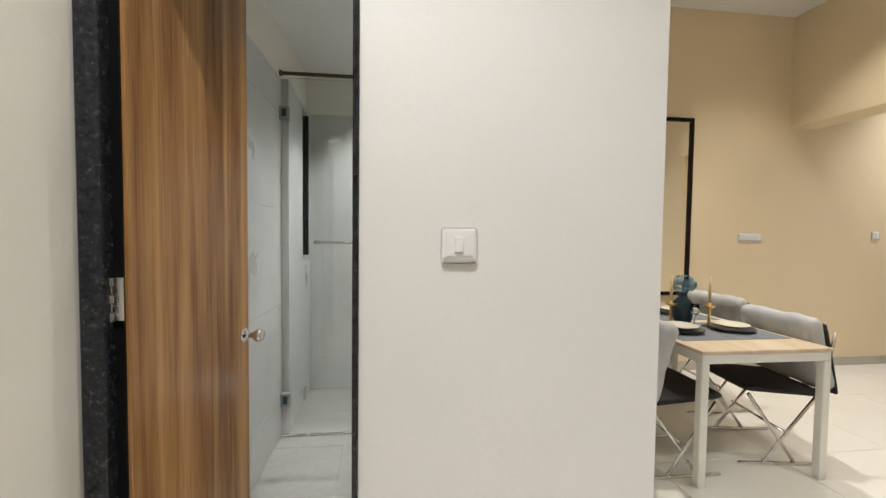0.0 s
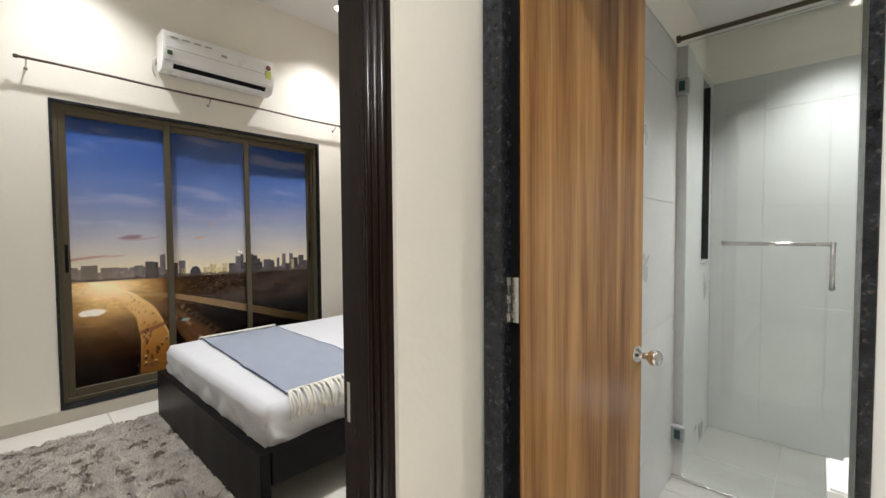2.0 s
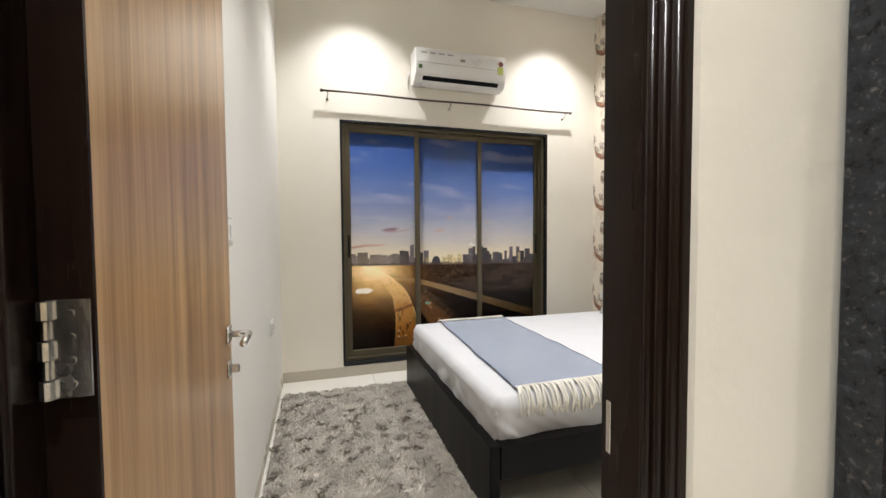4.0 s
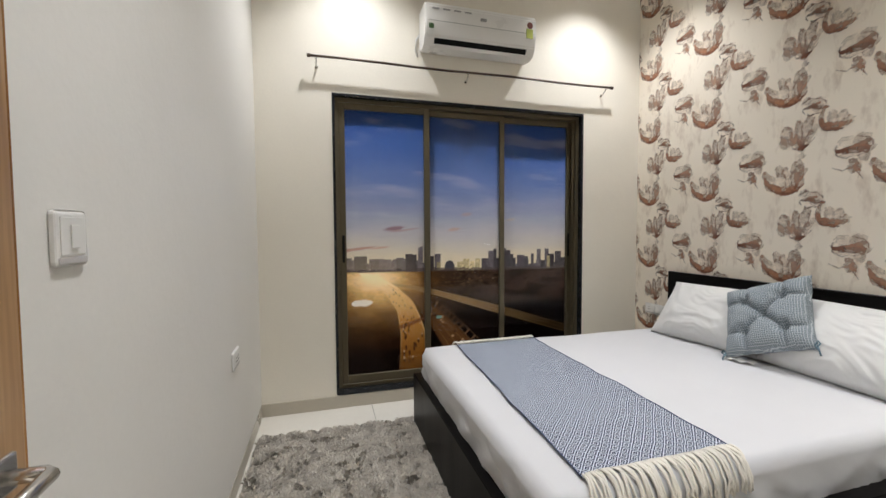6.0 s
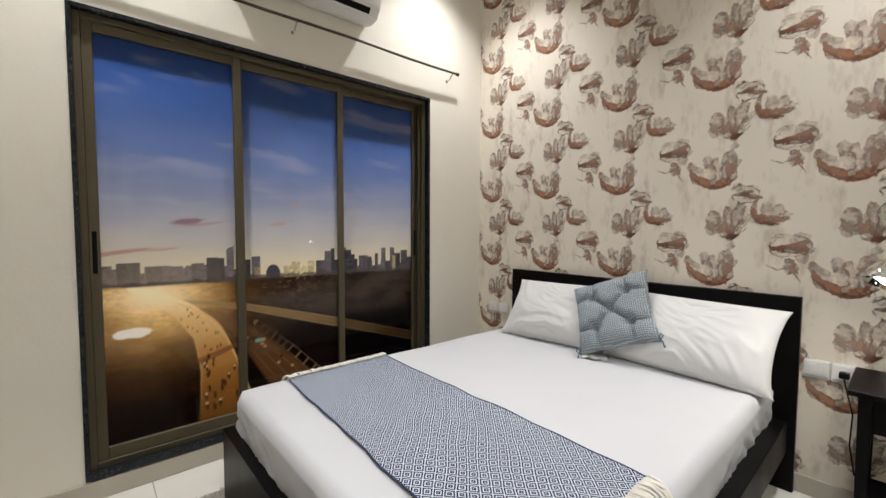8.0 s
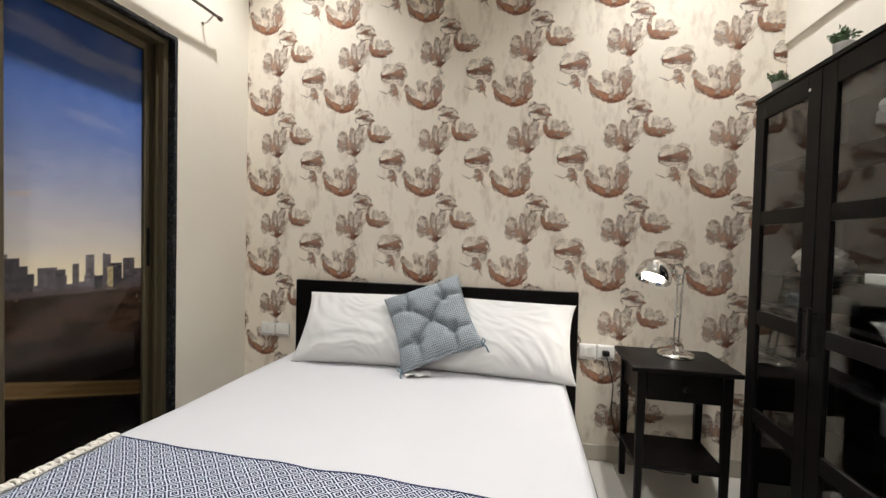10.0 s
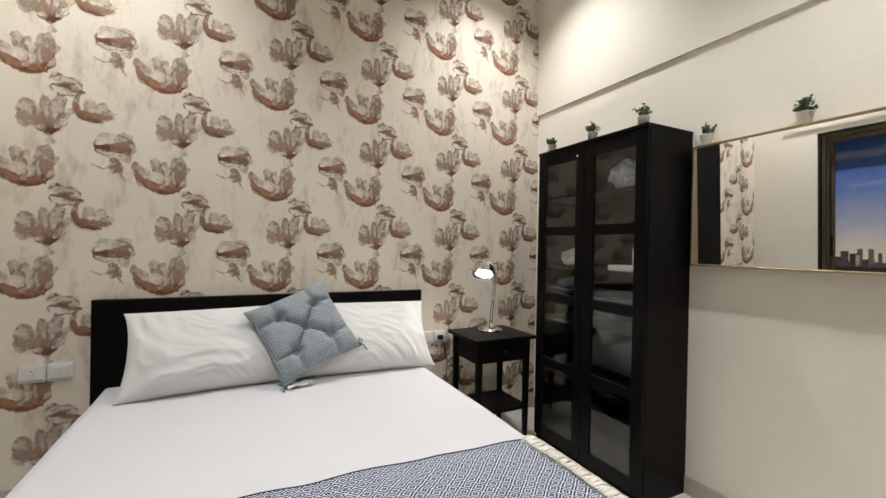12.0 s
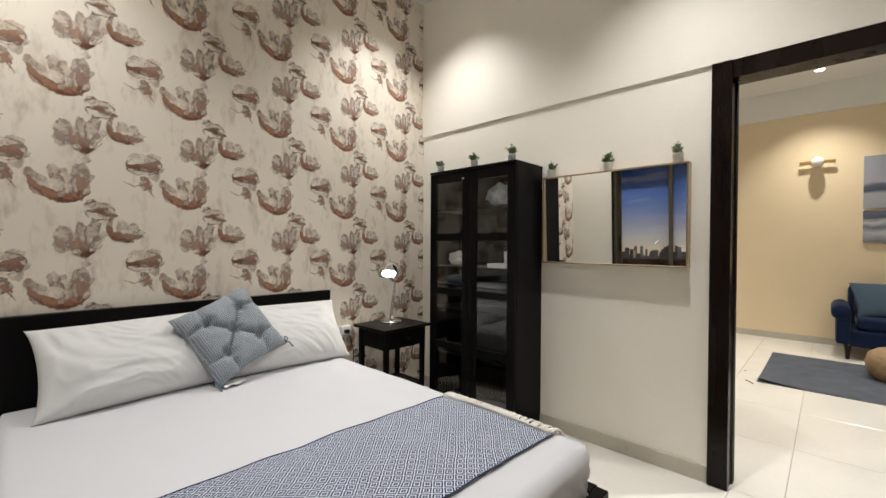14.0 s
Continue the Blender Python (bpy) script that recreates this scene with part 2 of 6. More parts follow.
M_VENEER = wood("walnut_veneer", (0.165, 0.066, 0.018), (0.53, 0.28, 0.10), 0.26)
M_VENEER2 = wood("ash_veneer", (0.22, 0.115, 0.052), (0.56, 0.36, 0.19), 0.28)
M_BIRCH = wood("birch_top", (0.62, 0.48, 0.32), (0.75, 0.62, 0.45), 0.4, "y")

# ---- plan ----
XW, XD, XH = -4.45, -1.31, -1.165      # window wall; door wall, bedroom side and hall side
YL, YW, YB = -0.096, 3.03, 0.95        # wall behind the open door; papered wall; bathroom door wall
ZC, ZB = 3.5, 2.285                    # ceiling; underside of the beam
XE, XL, YD, YS = 0.356, 3.59, 3.55, -3.2  # end of the bathroom block; living wall; dining wall; far end of the living room


def wall(name, x0, x1, y0, y1, z0, z1, m, label):
    return tagged(part(name, box(x0, x1, y0, y1, z0, z1), m), label, "wall", kind="structure")


# bedroom shell
WY0, WY1, WZ0, WZ1 = 0.41, 2.465, 0.095, 2.268
w = thing("wall_window", kind="structure", label="cream painted wall with a wide window opening", category="wall")
part("wall_below", box(XW - 0.25, XW, WY0, WY1, 0, WZ0), M_WALL, w)
part("wall_above", box(XW - 0.25, XW, WY0, WY1, WZ1, ZC), M_WALL, w)
part("wall_side", box(XW - 0.25, XW, YL - 0.15, WY0, 0, ZC), M_WALL, w)
part("wall_side", box(XW - 0.25, XW, WY1, YW + 0.15, 0, ZC), M_WALL, w)
wall("wall_left", XW, -1.326, YL - 0.15, YL, 0, ZC, M_WALLW, "white painted bedroom wall beside the open door")
DY0, DY1, DZ = -0.06, 0.632, 2.19
w = thing("wall_door", kind="structure", label="cream painted wall with a doorway and a proud beam", category="wall")
part("wall_side", box(XD, XH, 0.735, YW, 0, ZB), M_WALL, w)
part("hall_plaster", box(-1.19, XH, 0.675, 0.735, 0, ZB), M_WALL, w)
part("wall_side", box(XD, XH, -1.6, -0.247, 0, ZB), M_WALL, w)
part("hall_plaster", box(-1.175, XH, -0.247, -0.170, 0, ZB), M_WALL, w)
part("beam", box(XD - 0.016, XH, -1.6, YW, ZB, ZC), M_WALL, w)
wall("ceiling_bedroom", XW, XD, YL, YW, ZC, ZC + 0.1, M_CEIL, "plain white bedroom ceiling")
w = thing("wall_paper", kind="structure", label="beige wallpaper wall printed with brown watercolour flowers", category="wall")
M_PAPER = mat("beige_wallpaper", (0.72, 0.645, 0.53), 0.7, spread=0.0, scale=5.0, fine=22, bump=0.04, stretch=(2.0, 1, 0.8))
for n in M_PAPER.node_tree.nodes:
    if n.type == "VALTORGB":
        n.color_ramp.elements[0].position, n.color_ramp.elements[1].position = 0.52, 0.72
        n.color_ramp.elements[0].color, n.color_ramp.elements[1].color = (0.82, 0.75, 0.635, 1), (0.53, 0.44, 0.345, 1)
part("wall_face", box(XW, XH, YW, YW + 0.12, 0, ZC), M_PAPER, w)
PAPER_WALL = w

# hall, bathroom, living and dining shell
w = thing("wall_bathroom", kind="structure", label="white painted hall wall with the bathroom doorway", category="wall")
BX0, BX1, BZ = -1.155, -0.495, 2.33
part("wall_side", box(-0.495, XE, YB, YB + 0.12, 0, ZC), M_WALLW, w)
part("wall_above", box(XH, -0.495, YB, YB + 0.12, BZ, ZC), M_WALLW, w)
part("wall_end", box(XE - 0.12, XE, YB + 0.12, YD, 0, ZC), M_WALLW, w)
wall("wall_dining", XE, 6.5, YD, YD + 0.15, 0, ZC, M_ORANGE, "apricot painted dining wall")
w = thing("wall_living", kind="structure", label="apricot painted living room wall under a pale beam", category="wall")
part("wall_face", box(XL, XL + 0.15, YS, 1.95, 0, 3.12), M_ORANGE, w)
part("beam", box(XL - 0.06, XL + 0.15, YS, 1.95, 3.12, ZC), M_WALLW, w)
part("dining_beam", box(XL - 0.06, XL + 0.25, 1.95, YD, 2.42, ZC), M_ORANGE, w)
wall("wall_passage", 6.5, 6.65, 1.9, YD, 0, ZC, M_WALLW, "white passage wall")
wall("wall_passage_side", XL + 0.15, 6.5, 1.8, 1.95, 0, ZC, M_WALLW, "white passage wall")
wall("wall_living_end", XD, XL, YS - 0.15, YS, 0, ZC, M_WALLW, "white living room wall")
wall("wall_living_back", XD, XH, YS, -1.6, 0, ZC, M_WALLW, "white living room wall")
wall("ceiling_living", XD, 6.5, YS, YD, ZC, ZC + 0.1, M_CEIL, "plain white living room ceiling")

# bathroom
BYB, BZC = 3.38, 2.6
w = thing("bathroom_walls", kind="structure", label="grey cement-look tiled bathroom walls with a cream band on top", category="wall")
part("tile_wall", box(-1.165, -1.12, 1.07, 2.60, 0, 2.29), M_BTILE, w)
part("tile_wall", box(-1.165, -1.085, 2.78, BYB, 0, 1.14), M_BTILE, w)
part("tile_wall", box(-1.165, -1.085, 2.78, BYB, 2.25, 2.29), M_BTILE, w)
part("tile_wall", box(-1.165, -1.085, 2.78, 3.08, 1.14, 2.25), M_BTILE, w)
part("tile_wall", box(-1.165, -1.085, 3.30, BYB, 1.14, 2.25), M_BTILE, w)
part("pilaster", box(-1.165, -1.07, 2.60, 2.78, 0, 2.29), M_BTILE, w)
part("tile_wall", box(-1.165, 0.24, BYB, BYB + 0.1, 0, 2.29), M_BTILE, w)
part("tile_wall", box(0.2, 0.242, 1.07, BYB, 0, 2.29), M_BTILE, w)
part("band", box(-1.165, -1.115, 1.07, BYB, 2.29, BZC), M_WALL, w)
part("band", box(-1.115, 0.2, BYB, BYB + 0.1, 2.29, BZC), M_WALL, w)
part("band", box(0.2, 0.242, 1.07, BYB, 2.29, BZC), M_WALL, w)
wall("bathroom_ceiling", -1.165, 0.24, 1.07, BYB + 0.1, BZC, BZC + 0.05, M_CEIL, "white bathroom ceiling")


# floors: a grout bed, with tiles laid on it at the end of the file
floor = tagged(part("floor", box(XW - 0.25, 6.65, YS - 0.15, YD + 0.15, -0.2, -0.006), M_GROUT), "ivory vitrified tile floor with thin grey joints", "floor", kind="structure")


def skirting(x0, x1, y0, y1):
    tagged(part("baseboard", box(x0, x1, y0, y1, 0.0, 0.09, 0.002), M_SKIRT), "low beige stone skirting along the wall", "baseboard", kind="structure")


skirting(XW, XW + 0.012, YL, YW)
skirting(XW + 0.012, XD - 0.03, YL, YL + 0.004)
skirting(XD - 0.012, XD, 0.76, YW - 0.012)
skirting(XW + 0.012, XD - 0.012, YW - 0.012, YW)
skirting(XE, 6.5, YD - 0.012, YD)
skirting(XL - 0.012, XL, YS, 1.95)


# ---- window ----
PANES = []


def make_window():
    win = thing("window_1", kind="structure", label="three-panel bronze aluminium sliding window lined with black granite", category="window")
    a, b = WY0, WY1
    part("lining", box(XW - 0.25, XW + 0.006, a, a + 0.018, WZ0, WZ1), M_GRANITE, win)
    part("lining", box(XW - 0.25, XW + 0.006, b - 0.018, b, WZ0, WZ1), M_GRANITE, win)
    part("lining", box(XW - 0.25, XW + 0.006, a + 0.018, b - 0.018, WZ1 - 0.018, WZ1), M_GRANITE, win)
    part("window_sill", box(XW - 0.25, XW + 0.012, a + 0.018, b - 0.018, WZ0, WZ0 + 0.03), M_GRANITE, win)
    y0, y1, z0, z1 = a + 0.018, b - 0.018, WZ0 + 0.03, WZ1 - 0.018
    fx0, fx1 = XW - 0.13, XW - 0.035
    fr = part("window_frame", box(fx0, fx1, y0, y0 + 0.028, z0, z1, 0.002), M_ALU, win)
    part("frame_side", box(fx0, fx1, y1 - 0.028, y1, z0, z1, 0.002), M_ALU, fr)
    part("frame_head", box(fx0, fx1, y0 + 0.028, y1 - 0.028, z1 - 0.03, z1, 0.002), M_ALU, fr)
    part("frame_sill", box(fx0, fx1, y0 + 0.028, y1 - 0.028, z0, z0 + 0.03, 0.002), M_ALU, fr)
    for k in range(2):
        x = fx0 + 0.03 + 0.032 * k
        part("track_rib", box(x, x + 0.003, y1 - 0.045, y1 - 0.028, z0 + 0.03, z1 - 0.03), M_ALU, fr)
    iy0, iy1, iz0, iz1 = y0 + 0.028, y1 - 0.028, z0 + 0.03, z1 - 0.03
    wide = (iy1 - iy0 + 0.06) / 3
    for k in range(3):
        sy0 = iy0 + k * (wide - 0.03)
        sy1 = sy0 + wide
        sx1 = fx1 - 0.008 - 0.031 * k
        sx0 = sx1 - 0.026
        sash = part("sash", box(sx0, sx1, sy0, sy0 + 0.042, iz0, iz1, 0.003), M_ALU, win)
        part("stile", box(sx0, sx1, sy1 - 0.042, sy1, iz0, iz1, 0.003), M_ALU, sash)
        part("rail", box(sx0, sx1, sy0 + 0.042, sy1 - 0.042, iz1 - 0.045, iz1, 0.003), M_ALU, sash)
        part("rail", box(sx0, sx1, sy0 + 0.042, sy1 - 0.042, iz0, iz0 + 0.06, 0.003), M_ALU, sash)
        pane = part("pane", box(sx0 + 0.010, sx0 + 0.015, sy0 + 0.042, sy1 - 0.042, iz0 + 0.06, iz1 - 0.045), M_WINGLASS, sash)
        pane.visible_shadow = False
        PANES.append((sx0 + 0.010, sy0 + 0.042, sy1 - 0.042, iz0 + 0.06, iz1 - 0.045))
        if k != 1:
            hy = sy0 + 0.012 if k == 0 else sy1 - 0.03
            part("latch", box(sx1, sx1 + 0.006, hy, hy + 0.018, 1.06, 1.26, 0.003), M_BLACKPL, sash, "black recessed sliding latch")
    return win


make_window()


def blob(y, z, ry, rz, x, bm, n=18, wob=0.25, seed=0.0):
    vs = []
    for k in range(n):
        a = 2 * math.pi * k / n
        f = 1 + wob * noise.noise((math.cos(a) * 1.5 + seed, math.sin(a) * 1.5, seed))
        vs.append(bm.verts.new((x, y + ry * f * math.cos(a), z + rz * f * math.sin(a))))
    bm.faces.new(vs)
    return bm


# the picture printed on film behind the window panes
def lattice(seed, n=64):
    return np.random.RandomState(seed).rand(n, n)


def soft_noise(a, b, freq, seed, octaves=4):
    """Smooth value noise over two arrays, 0 to 1."""
    total, amp, norm = 0.0, 1.0, 0.0
    for k in range(octaves):
        g = lattice(seed + k)
        u, v = a * freq + 11.3 * k, b * freq + 7.7 * k
        i, j = np.floor(u).astype(int), np.floor(v).astype(int)
        f, h = u - i, v - j
        f, h = f * f * (3 - 2 * f), h * h * (3 - 2 * h)
        i0, i1, j0, j1 = i % 64, (i + 1) % 64, j % 64, (j + 1) % 64
        total = total + amp * ((g[i0, j0] * (1 - f) + g[i1, j0] * f) * (1 - h) + (g[i0, j1] * (1 - f) + g[i1, j1] * f) * h)
        norm += amp
        amp *= 0.55
        freq *= 2.1
    return total / norm


def ramp_over(v, stops):
    """Colours read off a list of (position, colour)."""
    p = [q[0] for q in stops]
    return np.stack([np.interp(v, p, [q[1][k] for q in stops]) for k in range(3)], -1)


def smooth(v, lo, hi):
    t = np.clip((v - lo) / (hi - lo), 0, 1)
    return t * t * (3 - 2 * t)


def lay_on(img, color, cover):
    return img * (1 - cover[..., None]) + np.asarray(color) * cover[..., None]


def near_curve(y, z, pts):
    """Distance to a bent line through (y, z, half width) points, in half widths, and the place along it."""
    best, along = np.full(y.shape, 1e3), np.zeros(y.shape)
    n = 60
    ts = np.linspace(0, len(pts) - 1, n)
    cy, cz, cw = (np.interp(ts, range(len(pts)), [p[k] for p in pts]) for k in range(3))
    ker = np.array([1, 2, 3, 2, 1]) / 9
    cy[2:-2], cz[2:-2] = np.convolve(cy, ker, "valid"), np.convolve(cz, ker, "valid")
    for k in range(n - 1):
        dy, dz = cy[k + 1] - cy[k], cz[k + 1] - cz[k]
        t = np.clip(((y - cy[k]) * dy + (z - cz[k]) * dz) / (dy * dy + dz * dz + 1e-12), 0, 1)
        w = cw[k] + (cw[k + 1] - cw[k]) * t
        d = np.hypot(y - cy[k] - t * dy, z - cz[k] - t * dz) / w
        hit = d < best
        best[hit], along[hit] = d[hit], ((k + t) / (n - 1))[hit]
    return best, along


def print_colours(y, z):
    """The sunset print: evening sky, hazy skyline, a motorway running into the low sun."""
    rnd = random.Random(4)
    n1 = soft_noise(y * 1.0, z * 3.0, 2.2, 1)
    sun = np.hypot((y - 0.66) * 0.75, (z - 0.97) * 1.1)
    # sky
    img = ramp_over(z + 0.10 * (n1 - 0.5), ((0.95, (0.70, 0.60, 0.36)), (1.08, (0.64, 0.55, 0.40)), (1.25, (0.45, 0.42, 0.42)), (1.45, (0.25, 0.27, 0.38)), (1.68, (0.105, 0.155, 0.34)), (1.9, (0.045, 0.095, 0.28)), (2.2, (0.016, 0.052, 0.21))))
    wisp = smooth(soft_noise(y * 0.8 + z, z * 3.4, 2.6, 9), 0.52, 0.78) * smooth(z, 1.0, 1.3)
    img = lay_on(img, (0.55, 0.50, 0.52), 0.20 * wisp)
    for cy, cz, ry, rz, c, k in ((0.86, 1.31, 0.10, 0.020, (0.24, 0.13, 0.15), 0.85), (0.92, 1.295, 0.14, 0.010, (0.36, 0.22, 0.20), 0.6), (1.34, 1.30, 0.07, 0.018, (0.46, 0.27, 0.18), 0.55), (1.45, 1.42, 0.06, 0.02, (0.42, 0.27, 0.20), 0.45), (0.56, 1.155, 0.20, 0.014, (0.42, 0.20, 0.16), 0.8), (0.75, 1.165, 0.10, 0.010, (0.48, 0.22, 0.16), 0.6), (1.85, 1.38, 0.05, 0.012, (0.5, 0.34, 0.2), 0.4)):
        wob = 0.55 * (soft_noise(y, z * 2.5, 18, 21) - 0.5)
        img = lay_on(img, c, k * smooth(1 - np.hypot((y - cy) / ry, (z - cz - 0.12 * (y - cy)) / rz) + wob, 0.0, 0.5))
    # land
    hor = 0.992 - 0.015 * (y - 0.5)
    n2 = soft_noise(y * 0.7, z * 2.2, 9, 31, 5)
    n3 = soft_noise(y, z * 3.0, 40, 41, 3)
    glare = np.hypot((y - 0.70) * 0.9, (z - 0.93) * 1.15) + 0.16 * (n2 - 0.5)
    land = ramp_over(glare, ((0.0, (0.95, 0.74, 0.42)), (0.10, (0.72, 0.46, 0.17)), (0.22, (0.33, 0.165, 0.043)), (0.34, (0.105, 0.042, 0.010)), (0.50, (0.030, 0.012, 0.005)), (0.70, (0.007, 0.004, 0.003)), (1.4, (0.003, 0.002, 0.002))))
    land = land * (0.35 + 0.75 * n3 + 0.55 * soft_noise(y * 0.8, z * 1.5, 90, 43, 2))[..., None]
    fields = smooth(y, 1.05, 1.5) * smooth(z, 0.62, 0.8)
    land = lay_on(land, (0.045, 0.026, 0.018), fields * (0.35 + 0.65 * smooth(n2, 0.35, 0.6)))
    land = lay_on(land, (0.26, 0.15, 0.06), 0.55 * smooth(n3, 0.62, 0.78) * fields * (1 - smooth(y, 1.2, 2.0)))
    land = lay_on(land, (0.30, 0.22, 0.14), 0.7 * smooth(soft_noise(y * 0.8, z * 1.6, 70, 47, 2), 0.80, 0.9) * smooth(y, 1.4, 1.7) * smooth(z, 0.78, 0.85))
    # far road towards the dark side
    d, s = near_curve(y, z, ((0.72, 0.90, 0.010), (0.95, 0.862, 0.012), (1.16, 0.808, 0.020), (1.66, 0.655, 0.030), (2.29, 0.452, 0.034), (2.6, 0.36, 0.034)))
    fade = 1 - 0.85 * smooth(y, 1.2, 2.3)
    for k, c in enumerate((0.20, 0.115, 0.045)):
        land[..., k] = land[..., k] * (1 - smooth(1.15 - d, 0, 0.3)) + c * fade * smooth(1.15 - d, 0, 0.3)
    land = lay_on(land, (0.42, 0.29, 0.13), 0.6 * fade * (smooth(0.16 - np.abs(d - 0.85), 0, 0.16) + 0.4 * smooth(0.15 - d, 0, 0.15)))
    # dark carriageway with a barrier beside it
    d, s = near_curve(y, z, ((0.80, 0.86, 0.008), (1.0, 0.79, 0.02), (1.16, 0.63, 0.06), (1.34, 0.40, 0.10), (1.62, 0.05, 0.15)))
    land = lay_on(land, (0.10, 0.044, 0.016), 0.85 * smooth(1.1 - d, 0, 0.25))
    for off in (0.0, 0.55):
        land = lay_on(land, (0.20, 0.10, 0.04), 0.5 * smooth(0.06 - np.abs(d - off), 0, 0.06))
    d, s = near_curve(y, z, ((1.20, 0.71, 0.016), (1.40, 0.52, 0.026), (1.70, 0.20, 0.036)))
    rungs = smooth(np.cos(s * 75), 0.75, 0.95) * smooth(1 - d, 0, 0.2)
    land = lay_on(land, (0.30, 0.17, 0.09), np.clip(0.42 * (smooth(0.13 - np.abs(d - 0.9), 0, 0.13) + rungs), 0, 1))
    # motorway into the sun
    d, s = near_curve(y, z, ((0.60, 0.975, 0.012), (0.70, 0.925, 0.036), (0.83, 0.83, 0.050), (0.94, 0.70, 0.070), (0.995, 0.50, 0.092), (1.00, 0.28, 0.105), (0.99, 0.0, 0.125)))
    gold = ramp_over(z + 0.05 * (n3 - 0.5), ((0.1, (0.075, 0.028, 0.006)), (0.35, (0.20, 0.078, 0.015)), (0.6, (0.38, 0.175, 0.040)), (0.8, (0.66, 0.42, 0.17)), (0.95, (0.98, 0.82, 0.52))))
    c = smooth(1.12 - d, 0, 0.22)[..., None]
    land = land * (1 - c) + gold * c
    land = lay_on(land, (0.62, 0.38, 0.14), 0.7 * smooth(0.06 - np.abs(d - 1.0), 0, 0.06) * smooth(z, 0.15, 0.6))
    d, s = near_curve(y, z, ((0.80, 0.88, 0.004), (0.93, 0.80, 0.004), (1.03, 0.66, 0.005), (1.09, 0.50, 0.006), (1.16, 0.30, 0.007), (1.24, 0.0, 0.008)))
    land = lay_on(land, (0.62, 0.38, 0.15), 0.8 * smooth(1.2 - d, 0, 0.6))
    d, s = near_curve(y, z, ((0.895, 0.548, 0.018), (0.98, 0.572, 0.018), (1.075, 0.605, 0.015)))
    land = lay_on(land, (0.13, 0.045, 0.022), 0.8 * smooth(1.1 - d, 0, 0.4))
    # pond, sun glare on the ground
    pond = 1 - np.hypot((y - 0.605) / 0.085, (z - 0.752) / 0.030) + 0.7 * (soft_noise(y, z, 22, 61) - 0.5)
    land = lay_on(land, (0.86, 0.84, 0.80), smooth(pond, 0.05, 0.2))
    land = lay_on(land, (1.0, 0.86, 0.58), 0.85 * np.exp(-(np.hypot((y - 0.70) * 0.75, (z - 0.925) * 1.9) / 0.11) ** 2))
    land = lay_on(land, (0.85, 0.55, 0.22), 0.35 * np.exp(-(np.hypot((y - 0.72) * 0.7, (z - 0.86) * 1.0) / 0.20) ** 2))
    # traffic
    for k in range(46):
        cz = 0.10 + 0.76 * rnd.random() ** 0.8
        mid = np.interp(cz, (0.0, 0.28, 0.5, 0.7, 0.83), (0.99, 1.0, 0.99, 0.93, 0.82))
        cy = mid + np.interp(cz, (0, 0.5, 0.85), (0.11, 0.085, 0.04)) * (2 * rnd.random() - 1)
        a = 0.004 + 0.021 * max(0, 0.8 - cz)
        land = lay_on(land, (0.035, 0.014, 0.008), 0.85 * smooth(1 - np.hypot((y - cy) / (a * 0.8), (z - cz + (y - cy) * 0.6) / (a * 1.9)), 0, 0.4))
        if k % 3 == 0:
            land = lay_on(land, (0.62, 0.45, 0.25), 0.8 * smooth(1 - np.hypot((y - cy) / (a * 0.6), (z - cz - a * 1.2) / (a * 0.6)), 0, 0.4))
    for k in range(16):
        t = rnd.random()
        cy, cz = 1.14 + 0.36 * t + 0.07 * rnd.random(), 0.62 - 0.42 * t + 0.05 * rnd.random()
        land = lay_on(land, (0.40, 0.24, 0.12) if k % 2 else (0.03, 0.015, 0.01), 0.8 * smooth(1 - np.hypot((y - cy) / 0.013, (z - cz) / 0.011), 0, 0.4))
    land = lay_on(land, (0.16, 0.30, 0.24), 0.9 * smooth(1 - np.maximum(np.abs(y - 1.215) / 0.026, np.abs(z - 0.60) / 0.014), 0, 0.3))
    g = smooth(hor - z, -0.004, 0.004)[..., None]
    img = img * (1 - g) + land * g
    # skyline
    left = [(0.43 + 0.036 * k, 0.045 + 0.05 * rnd.random(), 0.020) for k in range(19)]
    left += [(0.455, 0.105, 0.045), (0.50, 0.10, 0.035), (0.60, 0.11, 0.045), (0.70, 0.09, 0.03), (0.80, 0.085, 0.028), (0.90, 0.10, 0.03), (0.985, 0.125, 0.045), (1.06, 0.19, 0.020), (1.12, 0.13, 0.014), (1.155, 0.11, 0.018), (1.205, 0.125, 0.024)]
    right = [(1.60 + 0.040 * k, 0.03 + 0.06 * rnd.random(), 0.024) for k in range(20)]
    right += [(1.665, 0.15, 0.024), (1.695, 0.165, 0.014), (1.79, 0.17, 0.026), (1.82, 0.15, 0.03), (1.86, 0.12, 0.02), (1.95, 0.11, 0.035), (2.0, 0.10, 0.02), (2.06, 0.12, 0.016), (2.12, 0.16, 0.018), (2.20, 0.165, 0.020), (2.24, 0.12, 0.03), (2.31, 0.14, 0.03)]
    pale = [(1.40, 0.06, 0.03), (1.445, 0.085, 0.026), (1.50, 0.065, 0.02), (1.545, 0.085, 0.022), (1.215, 0.06, 0.016), (2.215, 0.10, 0.014)]
